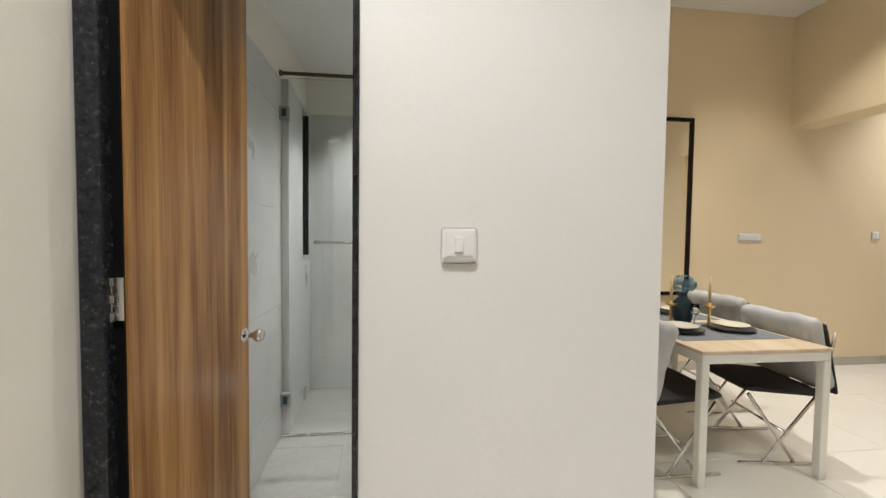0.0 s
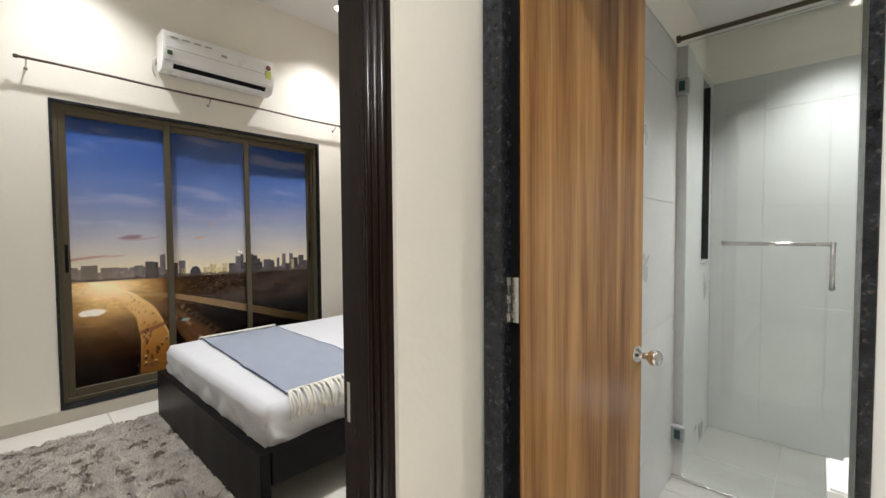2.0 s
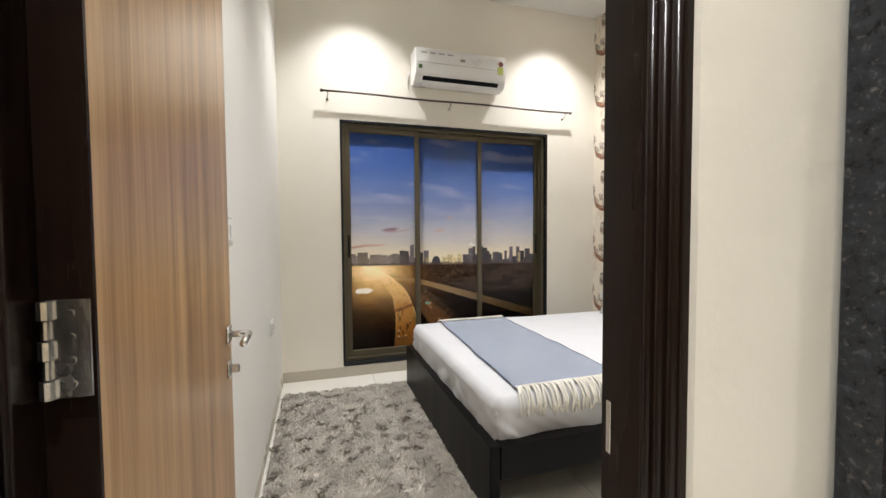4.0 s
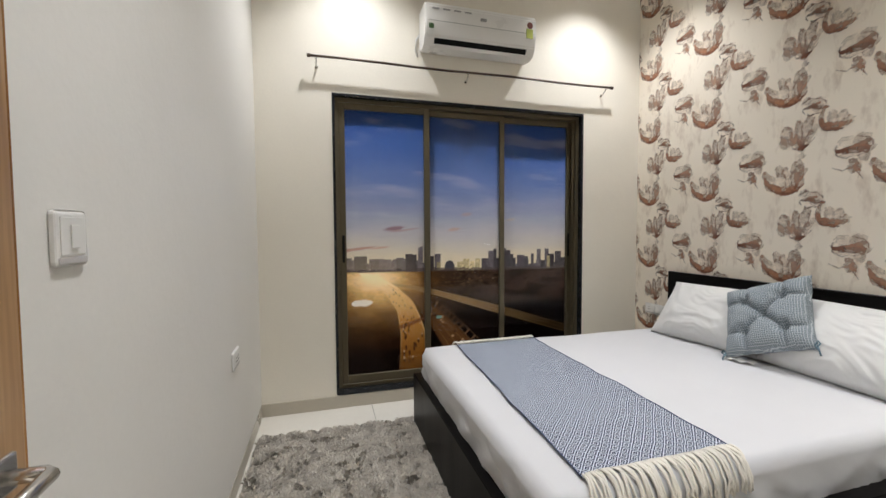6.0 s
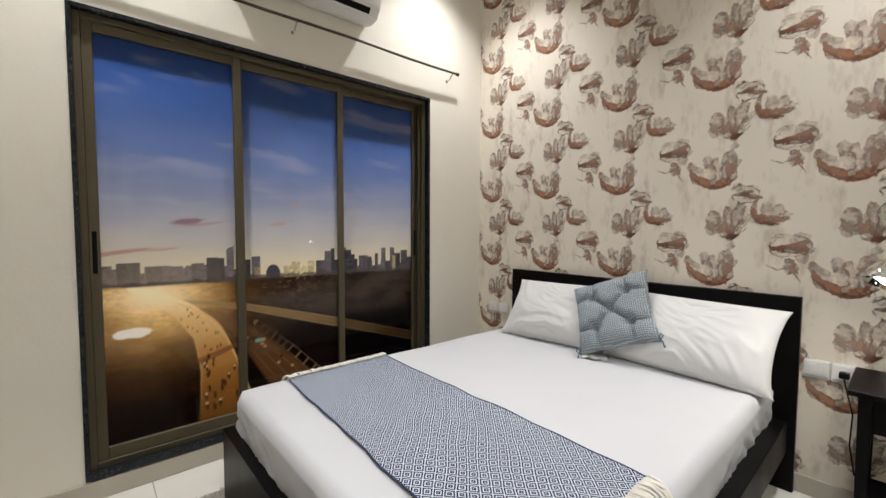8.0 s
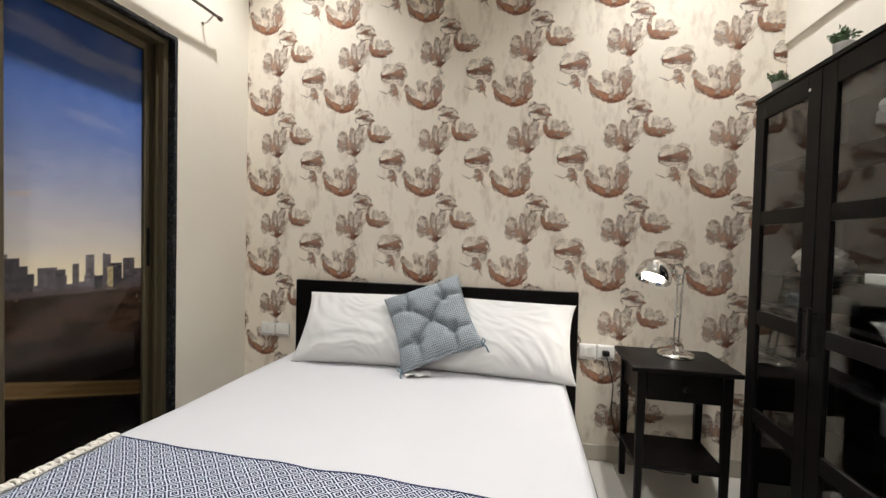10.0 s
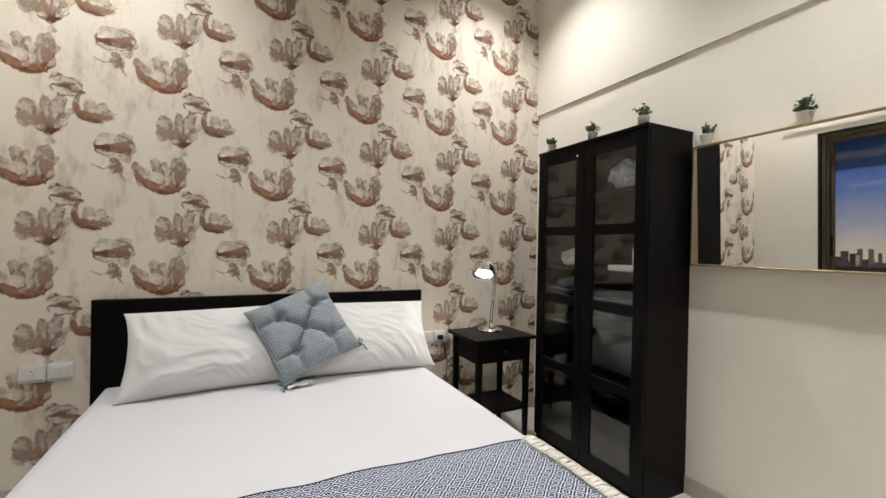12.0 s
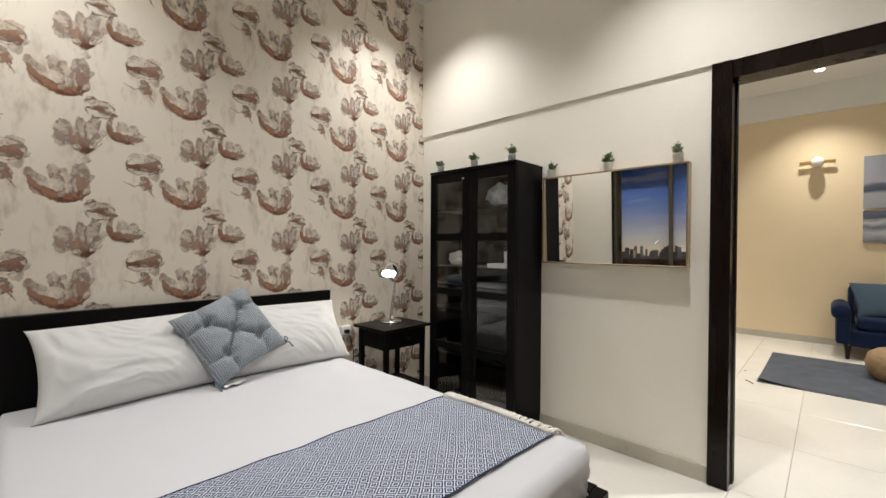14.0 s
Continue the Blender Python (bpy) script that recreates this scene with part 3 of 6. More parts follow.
    for towers, c in ((left, (0.115, 0.095, 0.10)), (right, (0.085, 0.072, 0.078)), (pale, (0.45, 0.36, 0.20))):
        for cy, h, r in towers:
            tone = 0.5 + 1.1 * rnd.random()
            lean_ = 0.5 * (cy + r - y) if h > 0.18 else 0
            cover = (np.abs(y - cy) < r) & (z < hor + h - lean_ * 0.8) & (z > hor - 0.008)
            grain = 0.45 + 1.1 * soft_noise(y, z, 85, 71, 3)
            haze = smooth(0.35 - sun, 0, 0.35)
            for k in range(3):
                base = c[k] * tone * grain
                img[..., k] = np.where(cover, base * (1 - 0.25 * haze) + (0.55, 0.42, 0.25)[k] * 0.25 * haze, img[..., k])
    dome = np.hypot((y - 1.305) / 0.042, (z - hor - 0.015) / 0.058) < 1
    img = np.where((dome & (z > hor - 0.006))[..., None], np.array((0.06, 0.055, 0.065)), img)
    trees = smooth(hor + 0.030 * soft_noise(y, z * 0, 26, 81, 3) - z, 0, 0.006) * smooth(z - hor, -0.02, -0.002)
    img = lay_on(img, (0.075, 0.055, 0.05), 0.8 * trees)
    return img


def painted_sheet(me, colours):
    """Stores one colour a corner point as a mesh attribute."""
    at = me.color_attributes.new("print", "FLOAT_COLOR", "POINT")
    at.data.foreach_set("color", colours.astype(np.float32).ravel())


def print_material(name, rough, gain=1.0, clear=False):
    m = bpy.data.materials.new(name)
    m.use_nodes = True
    nt = m.node_tree
    b = nt.nodes["Principled BSDF"]
    b.inputs["Roughness"].default_value = rough
    b.inputs["Specular IOR Level"].default_value = 0.0
    at = nt.nodes.new("ShaderNodeAttribute")
    at.attribute_name = "print"
    mx = nt.nodes.new("ShaderNodeVectorMath")
    mx.operation = "SCALE"
    mx.inputs["Scale"].default_value = gain
    nt.links.new(at.outputs["Color"], mx.inputs[0])
    nt.links.new(mx.outputs[0], b.inputs["Base Color"])
    if clear:
        nt.links.new(at.outputs["Alpha"], b.inputs["Alpha"])
    return m


def sheet_mesh(name, a0, a1, z0, z1, step, place):
    """A fine flat grid; place(a, z) gives its points."""
    na, nz = int((a1 - a0) / step), int((z1 - z0) / step)
    a, z = np.meshgrid(np.linspace(a0, a1, na + 1), np.linspace(z0, z1, nz + 1))
    k = np.arange((na + 1) * nz).reshape(nz, na + 1)[:, :-1].ravel()
    faces = np.stack((k, k + 1, k + na + 2, k + na + 1), -1)
    me = bpy.data.meshes.new(name)
    me.from_pydata(place(a.ravel(), z.ravel()).tolist(), [], faces.tolist())
    return me, a.ravel(), z.ravel()


def make_poster():
    pic = thing("backdrop_picture", kind="structure", label="printed sunset skyline and motorway picture behind the window", category="picture")
    m = print_material("printed_sunset", 0.45, 1.22)
    for x, y0, y1, z0, z1 in PANES:
        px = x - 0.004
        me, y, z = sheet_mesh("print_sheet", y0 - 0.02, y1 + 0.02, z0 - 0.02, z1 + 0.02, 0.0055, lambda a, h: np.stack((np.full(a.shape, px), a, h), -1))
        c = print_colours(y, z)
        painted_sheet(me, np.concatenate((c, np.ones((len(c), 1))), -1))
        me.materials.append(m)
        ob = new("print_sheet", me)
        ob.parent = pic
    # plain dark closing panel behind the panes
    part("closing_panel", box(XW - 0.30, XW - 0.27, 0.1, 2.8, -0.1, 2.6), M_BLACKPL, pic)


make_poster()


# ---- bedroom door ----
def make_door_frame():
    fr = thing("door_frame", kind="structure", label="dark brown polished wooden door frame with a grooved face", category="door frame")
    top, out = DZ, ZB - 0.002
    # lock side: stepped jamb
    part("jamb", box(-1.247, -1.176, 0.662, 0.695, 0, top, 0.002), M_DARKWOOD, fr)
    part("jamb_back", box(-1.340, -1.248, 0.664, 0.757, 0, out, 0.003), M_DARKWOOD, fr)
    part("jamb_core", box(-1.247, -1.192, 0.695, 0.733, 0, out), M_DARKWOOD, fr)
    for k in range(3):
        part("bead", rod((-1.232 + 0.022 * k, 0.662, 0), (-1.232 + 0.022 * k, 0.662, top), 0.0075, 10), M_DARKWOOD, fr, smooth=True)
    # hinge side
    part("jamb_backing", box(-1.326, -1.176, -0.246, -0.138, 0, out), M_DARKWOOD, fr)
    part("jamb", box(-1.326, -1.176, -0.138, -0.107, 0, top, 0.002), M_DARKWOOD, fr)
    part("rebate", box(-1.3255, -1.3195, -0.1068, -0.0865, 0, top, 0.001), M_DARKWOOD, fr)
    for k in range(3):
        part("bead", rod((-1.214 - 0.022 * k, -0.107, 0), (-1.214 - 0.022 * k, -0.107, top), 0.0075, 10), M_DARKWOOD, fr, smooth=True)
    for k in range(3):
        part("bead", rod((-1.174, -0.113 - 0.010 * k, 0), (-1.174, -0.113 - 0.010 * k, top), 0.0045, 10), M_DARKWOOD, fr, smooth=True)
    part("head", box(-1.327, -1.176, -0.138, 0.757, top, out, 0.003), M_DARKWOOD, fr)
    part("strike_plate", box(-1.325, -1.314, 0.6628, 0.6643, 0.90, 0.99, 0.0005), M_STEEL, fr, "steel strike plate let into the jamb")
    return fr


make_door_frame()


def hinge_bm(h, r, w):
    bm = bmesh.new()
    n = 5
    for k in range(n):
        z0, z1 = -h / 2 + h * k / n, -h / 2 + h * (k + 1) / n
        rod((0, 0, z0 + 0.001), (0, 0, z1 - 0.001), r * (1 if k % 2 == 0 else 0.55), 10, bm)
    box(-w, 0, -r * 0.5, -r * 0.5 + 0.003, -h / 2, h / 2, bm=bm)
    for k in range(4):
        rod((-w * 0.55, -r * 0.5 + 0.003, -h * 0.36 + h * 0.24 * k), (-w * 0.55, -r * 0.5 + 0.0045, -h * 0.36 + h * 0.24 * k), 0.004, 8, bm)
    return bm


def make_bedroom_door():
    d = thing("door_1", -1.313, -0.055, 0, label="open ash-veneered bedroom door with dark edges", category="door", kind="structure")
    o = d.matrix_basis.inverted()
    part("door_panel", box(-2.098, -1.325, -0.091, -0.055, 0.008, 2.18, 0.002), M_VENEER2, d, at=o)
    part("hinge_edge", box(-1.325, -1.319, -0.092, -0.0545, 0.008, 2.18), M_DARKWOOD, d, at=o)
    part("edge_strip", box(-2.102, -2.098, -0.090, -0.056, 0.008, 2.18), M_VENEER, d, at=o)
    for z in (0.28, 1.15, 1.95):
        part("hinge", hinge_bm(0.112, 0.008, 0.040), M_STEEL, d, "brushed steel butt hinge", at=o @ pose(-1.310, -0.096, z, 0, 0, -90))
    plate = part("rose", box(-2.07, -2.02, -0.055, -0.047, 0.965, 1.015, 0.004, 2), M_STEEL, d, at=o)
    part("lever", tube([(-2.045, -0.048, 0.99), (-2.045, -0.005, 0.99), (-2.04, 0.002, 0.99), (-1.99, 0.004, 0.99), (-1.93, 0.004, 0.988)], 0.0095, 10), M_STEEL, plate, smooth=True)
    lock = part("lock_plate", box(-2.065, -2.025, -0.055, -0.048, 0.865, 0.915, 0.004, 2), M_STEEL, d, at=o)
    part("key_turn", box(-2.05, -2.04, -0.048, -0.025, 0.878, 0.902, 0.003), M_STEEL, lock)
    return d


make_bedroom_door()


# ---- bathroom door and fittings ----
def make_bath_frame():
    fr = thing("bathroom_door_frame", kind="structure", label="polished black granite frame round the bathroom doorway", category="door frame")
    part("jamb", box(-1.155, -1.10, YB - 0.008, YB + 0.12, 0, BZ - 0.06, 0.002), M_GRANITE, fr)
    # granite reveal lying in shade; the shade is put in as plain black
    part("shaded_jamb_step", box(-1.10, -1.078, YB + 0.03, YB + 0.12, 0, BZ - 0.06), M_BLACKPL, fr)
    part("jamb", box(-0.511, -0.4955, YB - 0.012, YB + 0.125, 0, BZ - 0.06, 0.002), M_GRANITE, fr)
    part("head", box(-1.155, -0.4955, YB - 0.008, YB + 0.12, BZ - 0.06, BZ - 0.002, 0.002), M_GRANITE, fr)


make_bath_frame()


def make_bath_door():
    ang = math.degrees(math.atan2(1.565 - 0.985, -0.975 + 1.068))
    d = thing("door_2", -1.068, 0.985, 0, ang, label="open walnut-veneered bathroom door with a steel knob", category="door", kind="structure")
    part("door_panel", box(0.0, 0.588, 0.0, 0.034, 0.01, 2.255, 0.002), M_VENEER, d)
    for s in (-1,):
        kn = part("knob", lathe([(0.0, -0.006), (0.026, -0.006), (0.028, 0.0), (0.026, 0.006), (0.012, 0.012), (0.010, 0.034), (0.018, 0.040), (0.026, 0.052), (0.026, 0.064), (0.020, 0.073), (0.0, 0.076)], 24, m=Matrix.Translation((0.555, 0.0, 0.925)) @ pose(0, 0, 0, 90, 0, 0)), M_CHROME, d, "round chrome door knob", smooth=True)
        part("knob", lathe([(0.0, -0.006), (0.026, -0.006), (0.028, 0.0), (0.012, 0.012), (0.010, 0.034), (0.026, 0.052), (0.020, 0.073), (0.0, 0.076)], 24, m=Matrix.Translation((0.555, 0.034, 0.925)) @ pose(0, 0, 0, -90, 0, 0)), M_CHROME, d, smooth=True)
    for z in (0.3, 1.16, 2.0):
        part("hinge", hinge_bm(0.108, 0.007, 0.03), M_STEEL, d, "brushed steel butt hinge", at=d.matrix_basis.inverted() @ pose(-1.103, 0.970, z, 0, 0, 180))
    return d


make_bath_door()


M_TEALRUB = mat("dark_teal_rubber", (0.012, 0.055, 0.065), 0.5, spread=0.1, bump=0)


def make_shower():
    sh = thing("shower_screen", -0.78, 2.57, 0, label="frameless greenish glass shower door with a steel towel bar", category="shower door")
    o = sh.matrix_basis.inverted()
    g = part("glass_door", box(-1.065, -0.44, 2.566, 2.576, 0.012, 2.29, 0.002), M_GREENGLASS, sh, at=o)
    g.visible_shadow = False
    g2 = part("fixed_glass", box(-0.434, 0.19, 2.566, 2.576, 0.006, 2.29, 0.002), M_GREENGLASS, sh, at=o)
    g2.visible_shadow = False
    for z in (0.245, 2.07):
        hg = part("glass_hinge", box(-1.12, -1.055, 2.552, 2.59, z - 0.042, z + 0.042, 0.004), M_GREYPL, sh, at=o)
        part("gasket", box(-1.10, -1.072, 2.549, 2.5515, z - 0.025, z + 0.025), M_TEALRUB, hg)
    bar = part("towel_bar", tube([(-0.90, 2.53, 1.262), (-0.51, 2.53, 1.262)], 0.009, 12), M_STEEL, sh, at=o, smooth=True)
    part("bar_drop", tube([(-0.507, 2.53, 1.268), (-0.507, 2.53, 1.07)], 0.0095, 12), M_STEEL, bar, smooth=True)
    for x, z in ((-0.895, 1.262), (-0.507, 1.262), (-0.507, 1.075)):
        part("bar_post", rod((x, 2.528, z), (x, 2.566, z), 0.012, 14), M_STEEL, bar, smooth=True)
    part("threshold", box(-1.118, 0.19, 2.562, 2.58, 0.0, 0.011, 0.002), M_STEEL, sh, at=o)
    rail = thing("shower_rail", -0.45, 2.57, 2.318, label="brown metal shower curtain rail across the bathroom", category="rail")
    part("rail_bar", rod((-0.665, 0, 0), (0.648, 0, 0), 0.0115, 14), M_ALU, rail, smooth=True)
    part("rail_end", rod((-0.668, 0, 0), (-0.65, 0, 0), 0.019, 14), M_ALU, rail, smooth=True)
    bw = thing("window_2", -1.10, 3.19, 1.70, label="narrow dark bathroom window recess with a black frame", category="window", kind="structure")
    part("window_frame", box(-0.045, 0.016, -0.112, -0.10, -0.56, 0.55), M_BLACKPL, bw)
    part("window_frame", box(-0.045, 0.016, 0.10, 0.112, -0.56, 0.55), M_BLACKPL, bw)
    part("pane", box(-0.05, -0.042, -0.10, 0.10, -0.56, 0.55), M_BLACKPL, bw)
    part("window_sill", box(-0.042, 0.022, -0.112, 0.112, -0.575, -0.56), M_BTILE, bw)


make_shower()


def make_toilet():
    t = thing("toilet", 0.2, 2.135, 0, 90, label="white ceramic toilet against the bathroom wall", category="toilet")
    bm = lathe([(0.0, 0.0), (0.12, 0.0), (0.11, 0.12), (0.15, 0.28), (0.19, 0.40), (0.0, 0.40)], 28)
    bmesh.ops.scale(bm, vec=(0.95, 1.35, 1), verts=bm.verts)
    bmesh.ops.translate(bm, vec=(0, 0.45, 0), verts=bm.verts)
    part("bowl", bm, M_PLASTIC, t, smooth=True)
    part("seat", box(-0.195, 0.165, 0.20, 0.708, 0.40, 0.425, 0.010, 2), M_PLASTIC, t, smooth=True)
    lid = box(-0.198, 0.168, 0.19, 0.716, 0.427, 0.462, 0)
    bmesh.ops.bevel(lid, geom=[e for e in lid.edges if abs(e.verts[0].co.z - e.verts[1].co.z) > 0.02], offset=0.05, segments=5, affect="EDGES")
    bmesh.ops.bevel(lid, geom=[e for e in lid.edges if e.verts[0].co.z > 0.46 and e.verts[1].co.z > 0.46], offset=0.008, segments=2, affect="EDGES")
    part("lid", lid, M_PLASTIC, t)
    part("cistern", box(-0.2, 0.2, 0.0, 0.17, 0.36, 0.78, 0.02, 3), M_PLASTIC, t, smooth=True)


make_toilet()


# ---- bed and bedding ----
def soft_block(sx, sy, sz, r, cuts=18, wrinkle=0.004, freq=5.0, seed=0.0, sag=0.0):
    """A stuffed block centred on the origin, rounded by r, with creases."""
    bm = bmesh.new()
    bmesh.ops.create_cube(bm, size=2.0)
    bmesh.ops.subdivide_edges(bm, edges=bm.edges, cuts=cuts, use_grid_fill=True)
    h = Vector((sx / 2, sy / 2, sz / 2))
    for v in bm.verts:
        p = Vector((v.co.x * h.x, v.co.y * h.y, v.co.z * h.z))
        q = Vector([max(-a + r, min(a - r, b)) for a, b in zip(h, p)])
        d = p - q
        if d.length > 1e-6:
            p = q + d.normalized() * r
        n = noise.noise((p.x * freq + seed, p.y * freq, p.z * freq * 0.6))
        n2 = noise.noise((p.x * freq * 3 + seed, p.y * freq * 3, p.z * freq * 1.2))
        d = d.normalized() if d.length > 1e-6 else Vector((0, 0, 1))
        p += d * wrinkle * (n + 0.5 * n2)
        v.co = p
    return bm


def make_bed():
    bed = thing("bed", -3.2, 1.95, 0, label="black-brown double bed frame with a flat headboard", category="bed")
    o = bed.matrix_basis.inverted()
    part("headboard", box(-4.046, -2.306, 2.982, 3.017, 0.0, 0.957, 0.003), M_BLACKWOOD, bed, at=o)
    part("footboard", box(-4.05, -2.345, 0.897, 0.945, 0.012, 0.345, 0.003), M_BLACKWOOD, bed, at=o)
    for x in (-2.405, -4.055):
        part("side_rail", box(x, x + 0.07, 0.946, 2.981, 0.19, 0.345, 0.003), M_BLACKWOOD, bed, at=o)
    part("slat_base", box(-3.984, -2.406, 0.946, 2.981, 0.2, 0.27), M_BLACKWOOD, bed, at=o)
    for x, y in ((-4.04, 0.905), (-2.385, 0.905)):
        part("foot", box(x, x + 0.03, y, y + 0.03, 0.0, 0.012), M_BLACKPL, bed, at=o)
    return bed


make_bed()


def make_mattress():
    """Mattress with a sheet tucked in, its sides falling in folds."""
    x0, x1, y0, y1, zt = -4.0, -2.385, 0.935, 2.975, 0.535
    bm = bmesh.new()
    nx, ny, ns = 64, 80, 14
    cx, cy, hx, hy = (x0 + x1) / 2, (y0 + y1) / 2, (x1 - x0) / 2, (y1 - y0) / 2
    def f(u, v):
        # u, v in -1..1 over the top, beyond 1 down the side
        a, b = max(-1, min(1, u)), max(-1, min(1, v))
        over = max(abs(u) - 1, abs(v) - 1, 0) * 1.0
        x, y = cx + a * hx, cy + b * hy
        z = zt + 0.006 * noise.noise((x * 2.2, y * 2.2, 0.3)) + 0.0025 * noise.noise((x * 9, y * 5, 2.0))
        edge = min((1 - abs(a)) * hx, (1 - abs(b)) * hy)
        r = 0.04
        if edge < r:
            z -= r - math.sqrt(max(0, r * r - (r - edge) ** 2))
        z -= over * 0.215
        if over > 0:
            s = (x if abs(v) > abs(u) else y)
            near = max(0.0, 1 - min((1 - abs(a)) * hx if abs(v) > 1 else (1 + b) * hy, 0.5) / 0.5)
            fold = 0.012 * noise.noise((s * 6 + over * 1.5, over * 0.7, 5)) + (0.007 + 0.024 * near) * (0.5 - abs(noise.noise((s * 14 - over * 4.5, over * 0.6, 9))) * 2.4)
            out = -0.010 * over + fold * min(1, over * 2.2)
            x += (1 if u > 1 else -1 if u < -1 else 0) * out
            y += (1 if v > 1 else -1 if v < -1 else 0) * out
        # corners pulled in
        k = max(0, abs(a) - 0.95) * max(0, abs(b) - 0.955) / (0.05 * 0.045)
        x -= (1 if a > 0 else -1) * 0.022 * k
        y -= (1 if b > 0 else -1) * 0.022 * k
        return Vector((x, y, z))
    us = [-1 - (ns - i) / ns for i in range(ns)] + [-1 + 2 * i / nx for i in range(nx + 1)] + [1 + (i + 1) / ns for i in range(ns)]
    vs_ = [-1 - (ns - i) / ns for i in range(ns)] + [-1 + 2 * i / ny for i in range(ny + 1)] + [1 + (i + 1) / ns for i in range(ns)]
    grid = {}
    for j, v in enumerate(vs_):
        for i, u in enumerate(us):
            if abs(u) > 1 and abs(v) > 1:
                continue
            grid[i, j] = bm.verts.new(f(u, v))
    for j in range(len(vs_) - 1):
        for i in range(len(us) - 1):
            c = [(i, j), (i + 1, j), (i + 1, j + 1), (i, j + 1)]
            if all(k in grid for k in c):
                bm.faces.new([grid[k] for k in c])
    # close the four corners
    n0x, n1x, n0y, n1y = ns, ns + nx, ns, ns + ny
    for ix, iy, sx, sy in ((n0x, n0y, -1, -1), (n1x, n0y, 1, -1), (n1x, n1y, 1, 1), (n0x, n1y, -1, 1)):
        for k in range(ns):
            a = [grid[ix + sx * k, iy], grid[ix + sx * (k + 1), iy], grid[ix, iy + sy * (k + 1)], grid[ix, iy + sy * k]]
            a = list(dict.fromkeys(a))
            if len(a) >= 3:
                bm.faces.new(a if sx * sy > 0 else a[::-1])
    bmesh.ops.recalc_face_normals(bm, faces=bm.faces)
    m = thing("mattress", cx, cy, 0.27, label="mattress under a white sheet with creased sides", category="mattress")
    part("fitted_sheet", bm, M_SHEET, m, smooth=True, at=m.matrix_basis.inverted())
    part("core", box(x0 + 0.03, x1 - 0.03, y0 + 0.03, y1 - 0.03, 0.275, 0.49, 0.03, 2), M_SHEET, m, at=m.matrix_basis.inverted())


make_mattress()


def pattern_throw():
    m = bpy.data.materials.new("navy_diamond_weave")
    m.use_nodes = True
    nt = m.node_tree
    b = nt.nodes["Principled BSDF"]
    tc, sep = nt.nodes.new("ShaderNodeTexCoord"), nt.nodes.new("ShaderNodeSeparateXYZ")
    nz = nt.nodes.new("ShaderNodeTexNoise")
    nz.inputs["Scale"].default_value = 9
    vm = nt.nodes.new("ShaderNodeVectorMath")
    vm.operation = "MULTIPLY_ADD"
    vm.inputs[1].default_value = (0.012, 0.012, 0)
    nt.links.new(tc.outputs["UV"], vm.inputs[2])
    nt.links.new(nz.outputs["Color"], vm.inputs[0])
    nt.links.new(tc.outputs["UV"], nz.inputs["Vector"])
    nt.links.new(vm.outputs[0], sep.inputs[0])
    ends = []
    for axis, size in (("X", 0.050), ("Y", 0.045)):
        pp = nt.nodes.new("ShaderNodeMath")
        pp.operation = "PINGPONG"
        pp.inputs[1].default_value = size / 2
        nt.links.new(sep.outputs[axis], pp.inputs[0])
        dv = nt.nodes.new("ShaderNodeMath")
        dv.operation = "DIVIDE"
        dv.inputs[1].default_value = size
        nt.links.new(pp.outputs[0], dv.inputs[0])
        ends.append(dv)
    ad = nt.nodes.new("ShaderNodeMath")
    nt.links.new(ends[0].outputs[0], ad.inputs[0])
    nt.links.new(ends[1].outputs[0], ad.inputs[1])
    # distance from the cell's outline: rings of pale yarn
    fl = nt.nodes.new("ShaderNodeMath")
    fl.operation = "PINGPONG"
    fl.inputs[1].default_value = 0.5
    nt.links.new(ad.outputs[0], fl.inputs[0])
    ring = nt.nodes.new("ShaderNodeMath")
    ring.operation = "MULTIPLY"
    ring.inputs[1].default_value = 2 * math.pi * 4.0
    nt.links.new(fl.outputs[0], ring.inputs[0])
    sn = nt.nodes.new("ShaderNodeMath")
    sn.operation = "COSINE"
    nt.links.new(ring.outputs[0], sn.inputs[0])
    rp = nt.nodes.new("ShaderNodeValToRGB")
    rp.color_ramp.elements[0].position, rp.color_ramp.elements[1].position = 0.52, 0.68
    rp.color_ramp.elements[0].color, rp.color_ramp.elements[1].color = (0.006, 0.012, 0.044, 1), (0.60, 0.65, 0.74, 1)
    ad2 = nt.nodes.new("ShaderNodeMath")
    ad2.operation = "MULTIPLY_ADD"
    ad2.inputs[1].default_value, ad2.inputs[2].default_value = 0.5, 0.5
    nt.links.new(sn.outputs[0], ad2.inputs[0])
    nt.links.new(ad2.outputs[0], rp.inputs["Fac"])
    nt.links.new(rp.outputs["Color"], b.inputs["Base Color"])
    b.inputs["Roughness"].default_value = 0.9
    wv = nt.nodes.new("ShaderNodeTexNoise")
    wv.inputs["Scale"].default_value = 600
    nt.links.new(tc.outputs["UV"], wv.inputs["Vector"])
    bp = nt.nodes.new("ShaderNodeBump")
    bp.inputs["Strength"].default_value, bp.inputs["Distance"].default_value = 0.25, 0.003
    mm = nt.nodes.new("ShaderNodeMath")
    nt.links.new(wv.outputs["Fac"], mm.inputs[0])
    nt.links.new(ad2.outputs[0], mm.inputs[1])
    nt.links.new(mm.outputs[0], bp.inputs["Height"])
    nt.links.new(bp.outputs["Normal"], b.inputs["Normal"])
    return m


M_THROW = pattern_throw()
M_NAVY = mat("navy_yarn", (0.03, 0.045, 0.11), 0.9, spread=0.2, fine=400, bump=0.2)


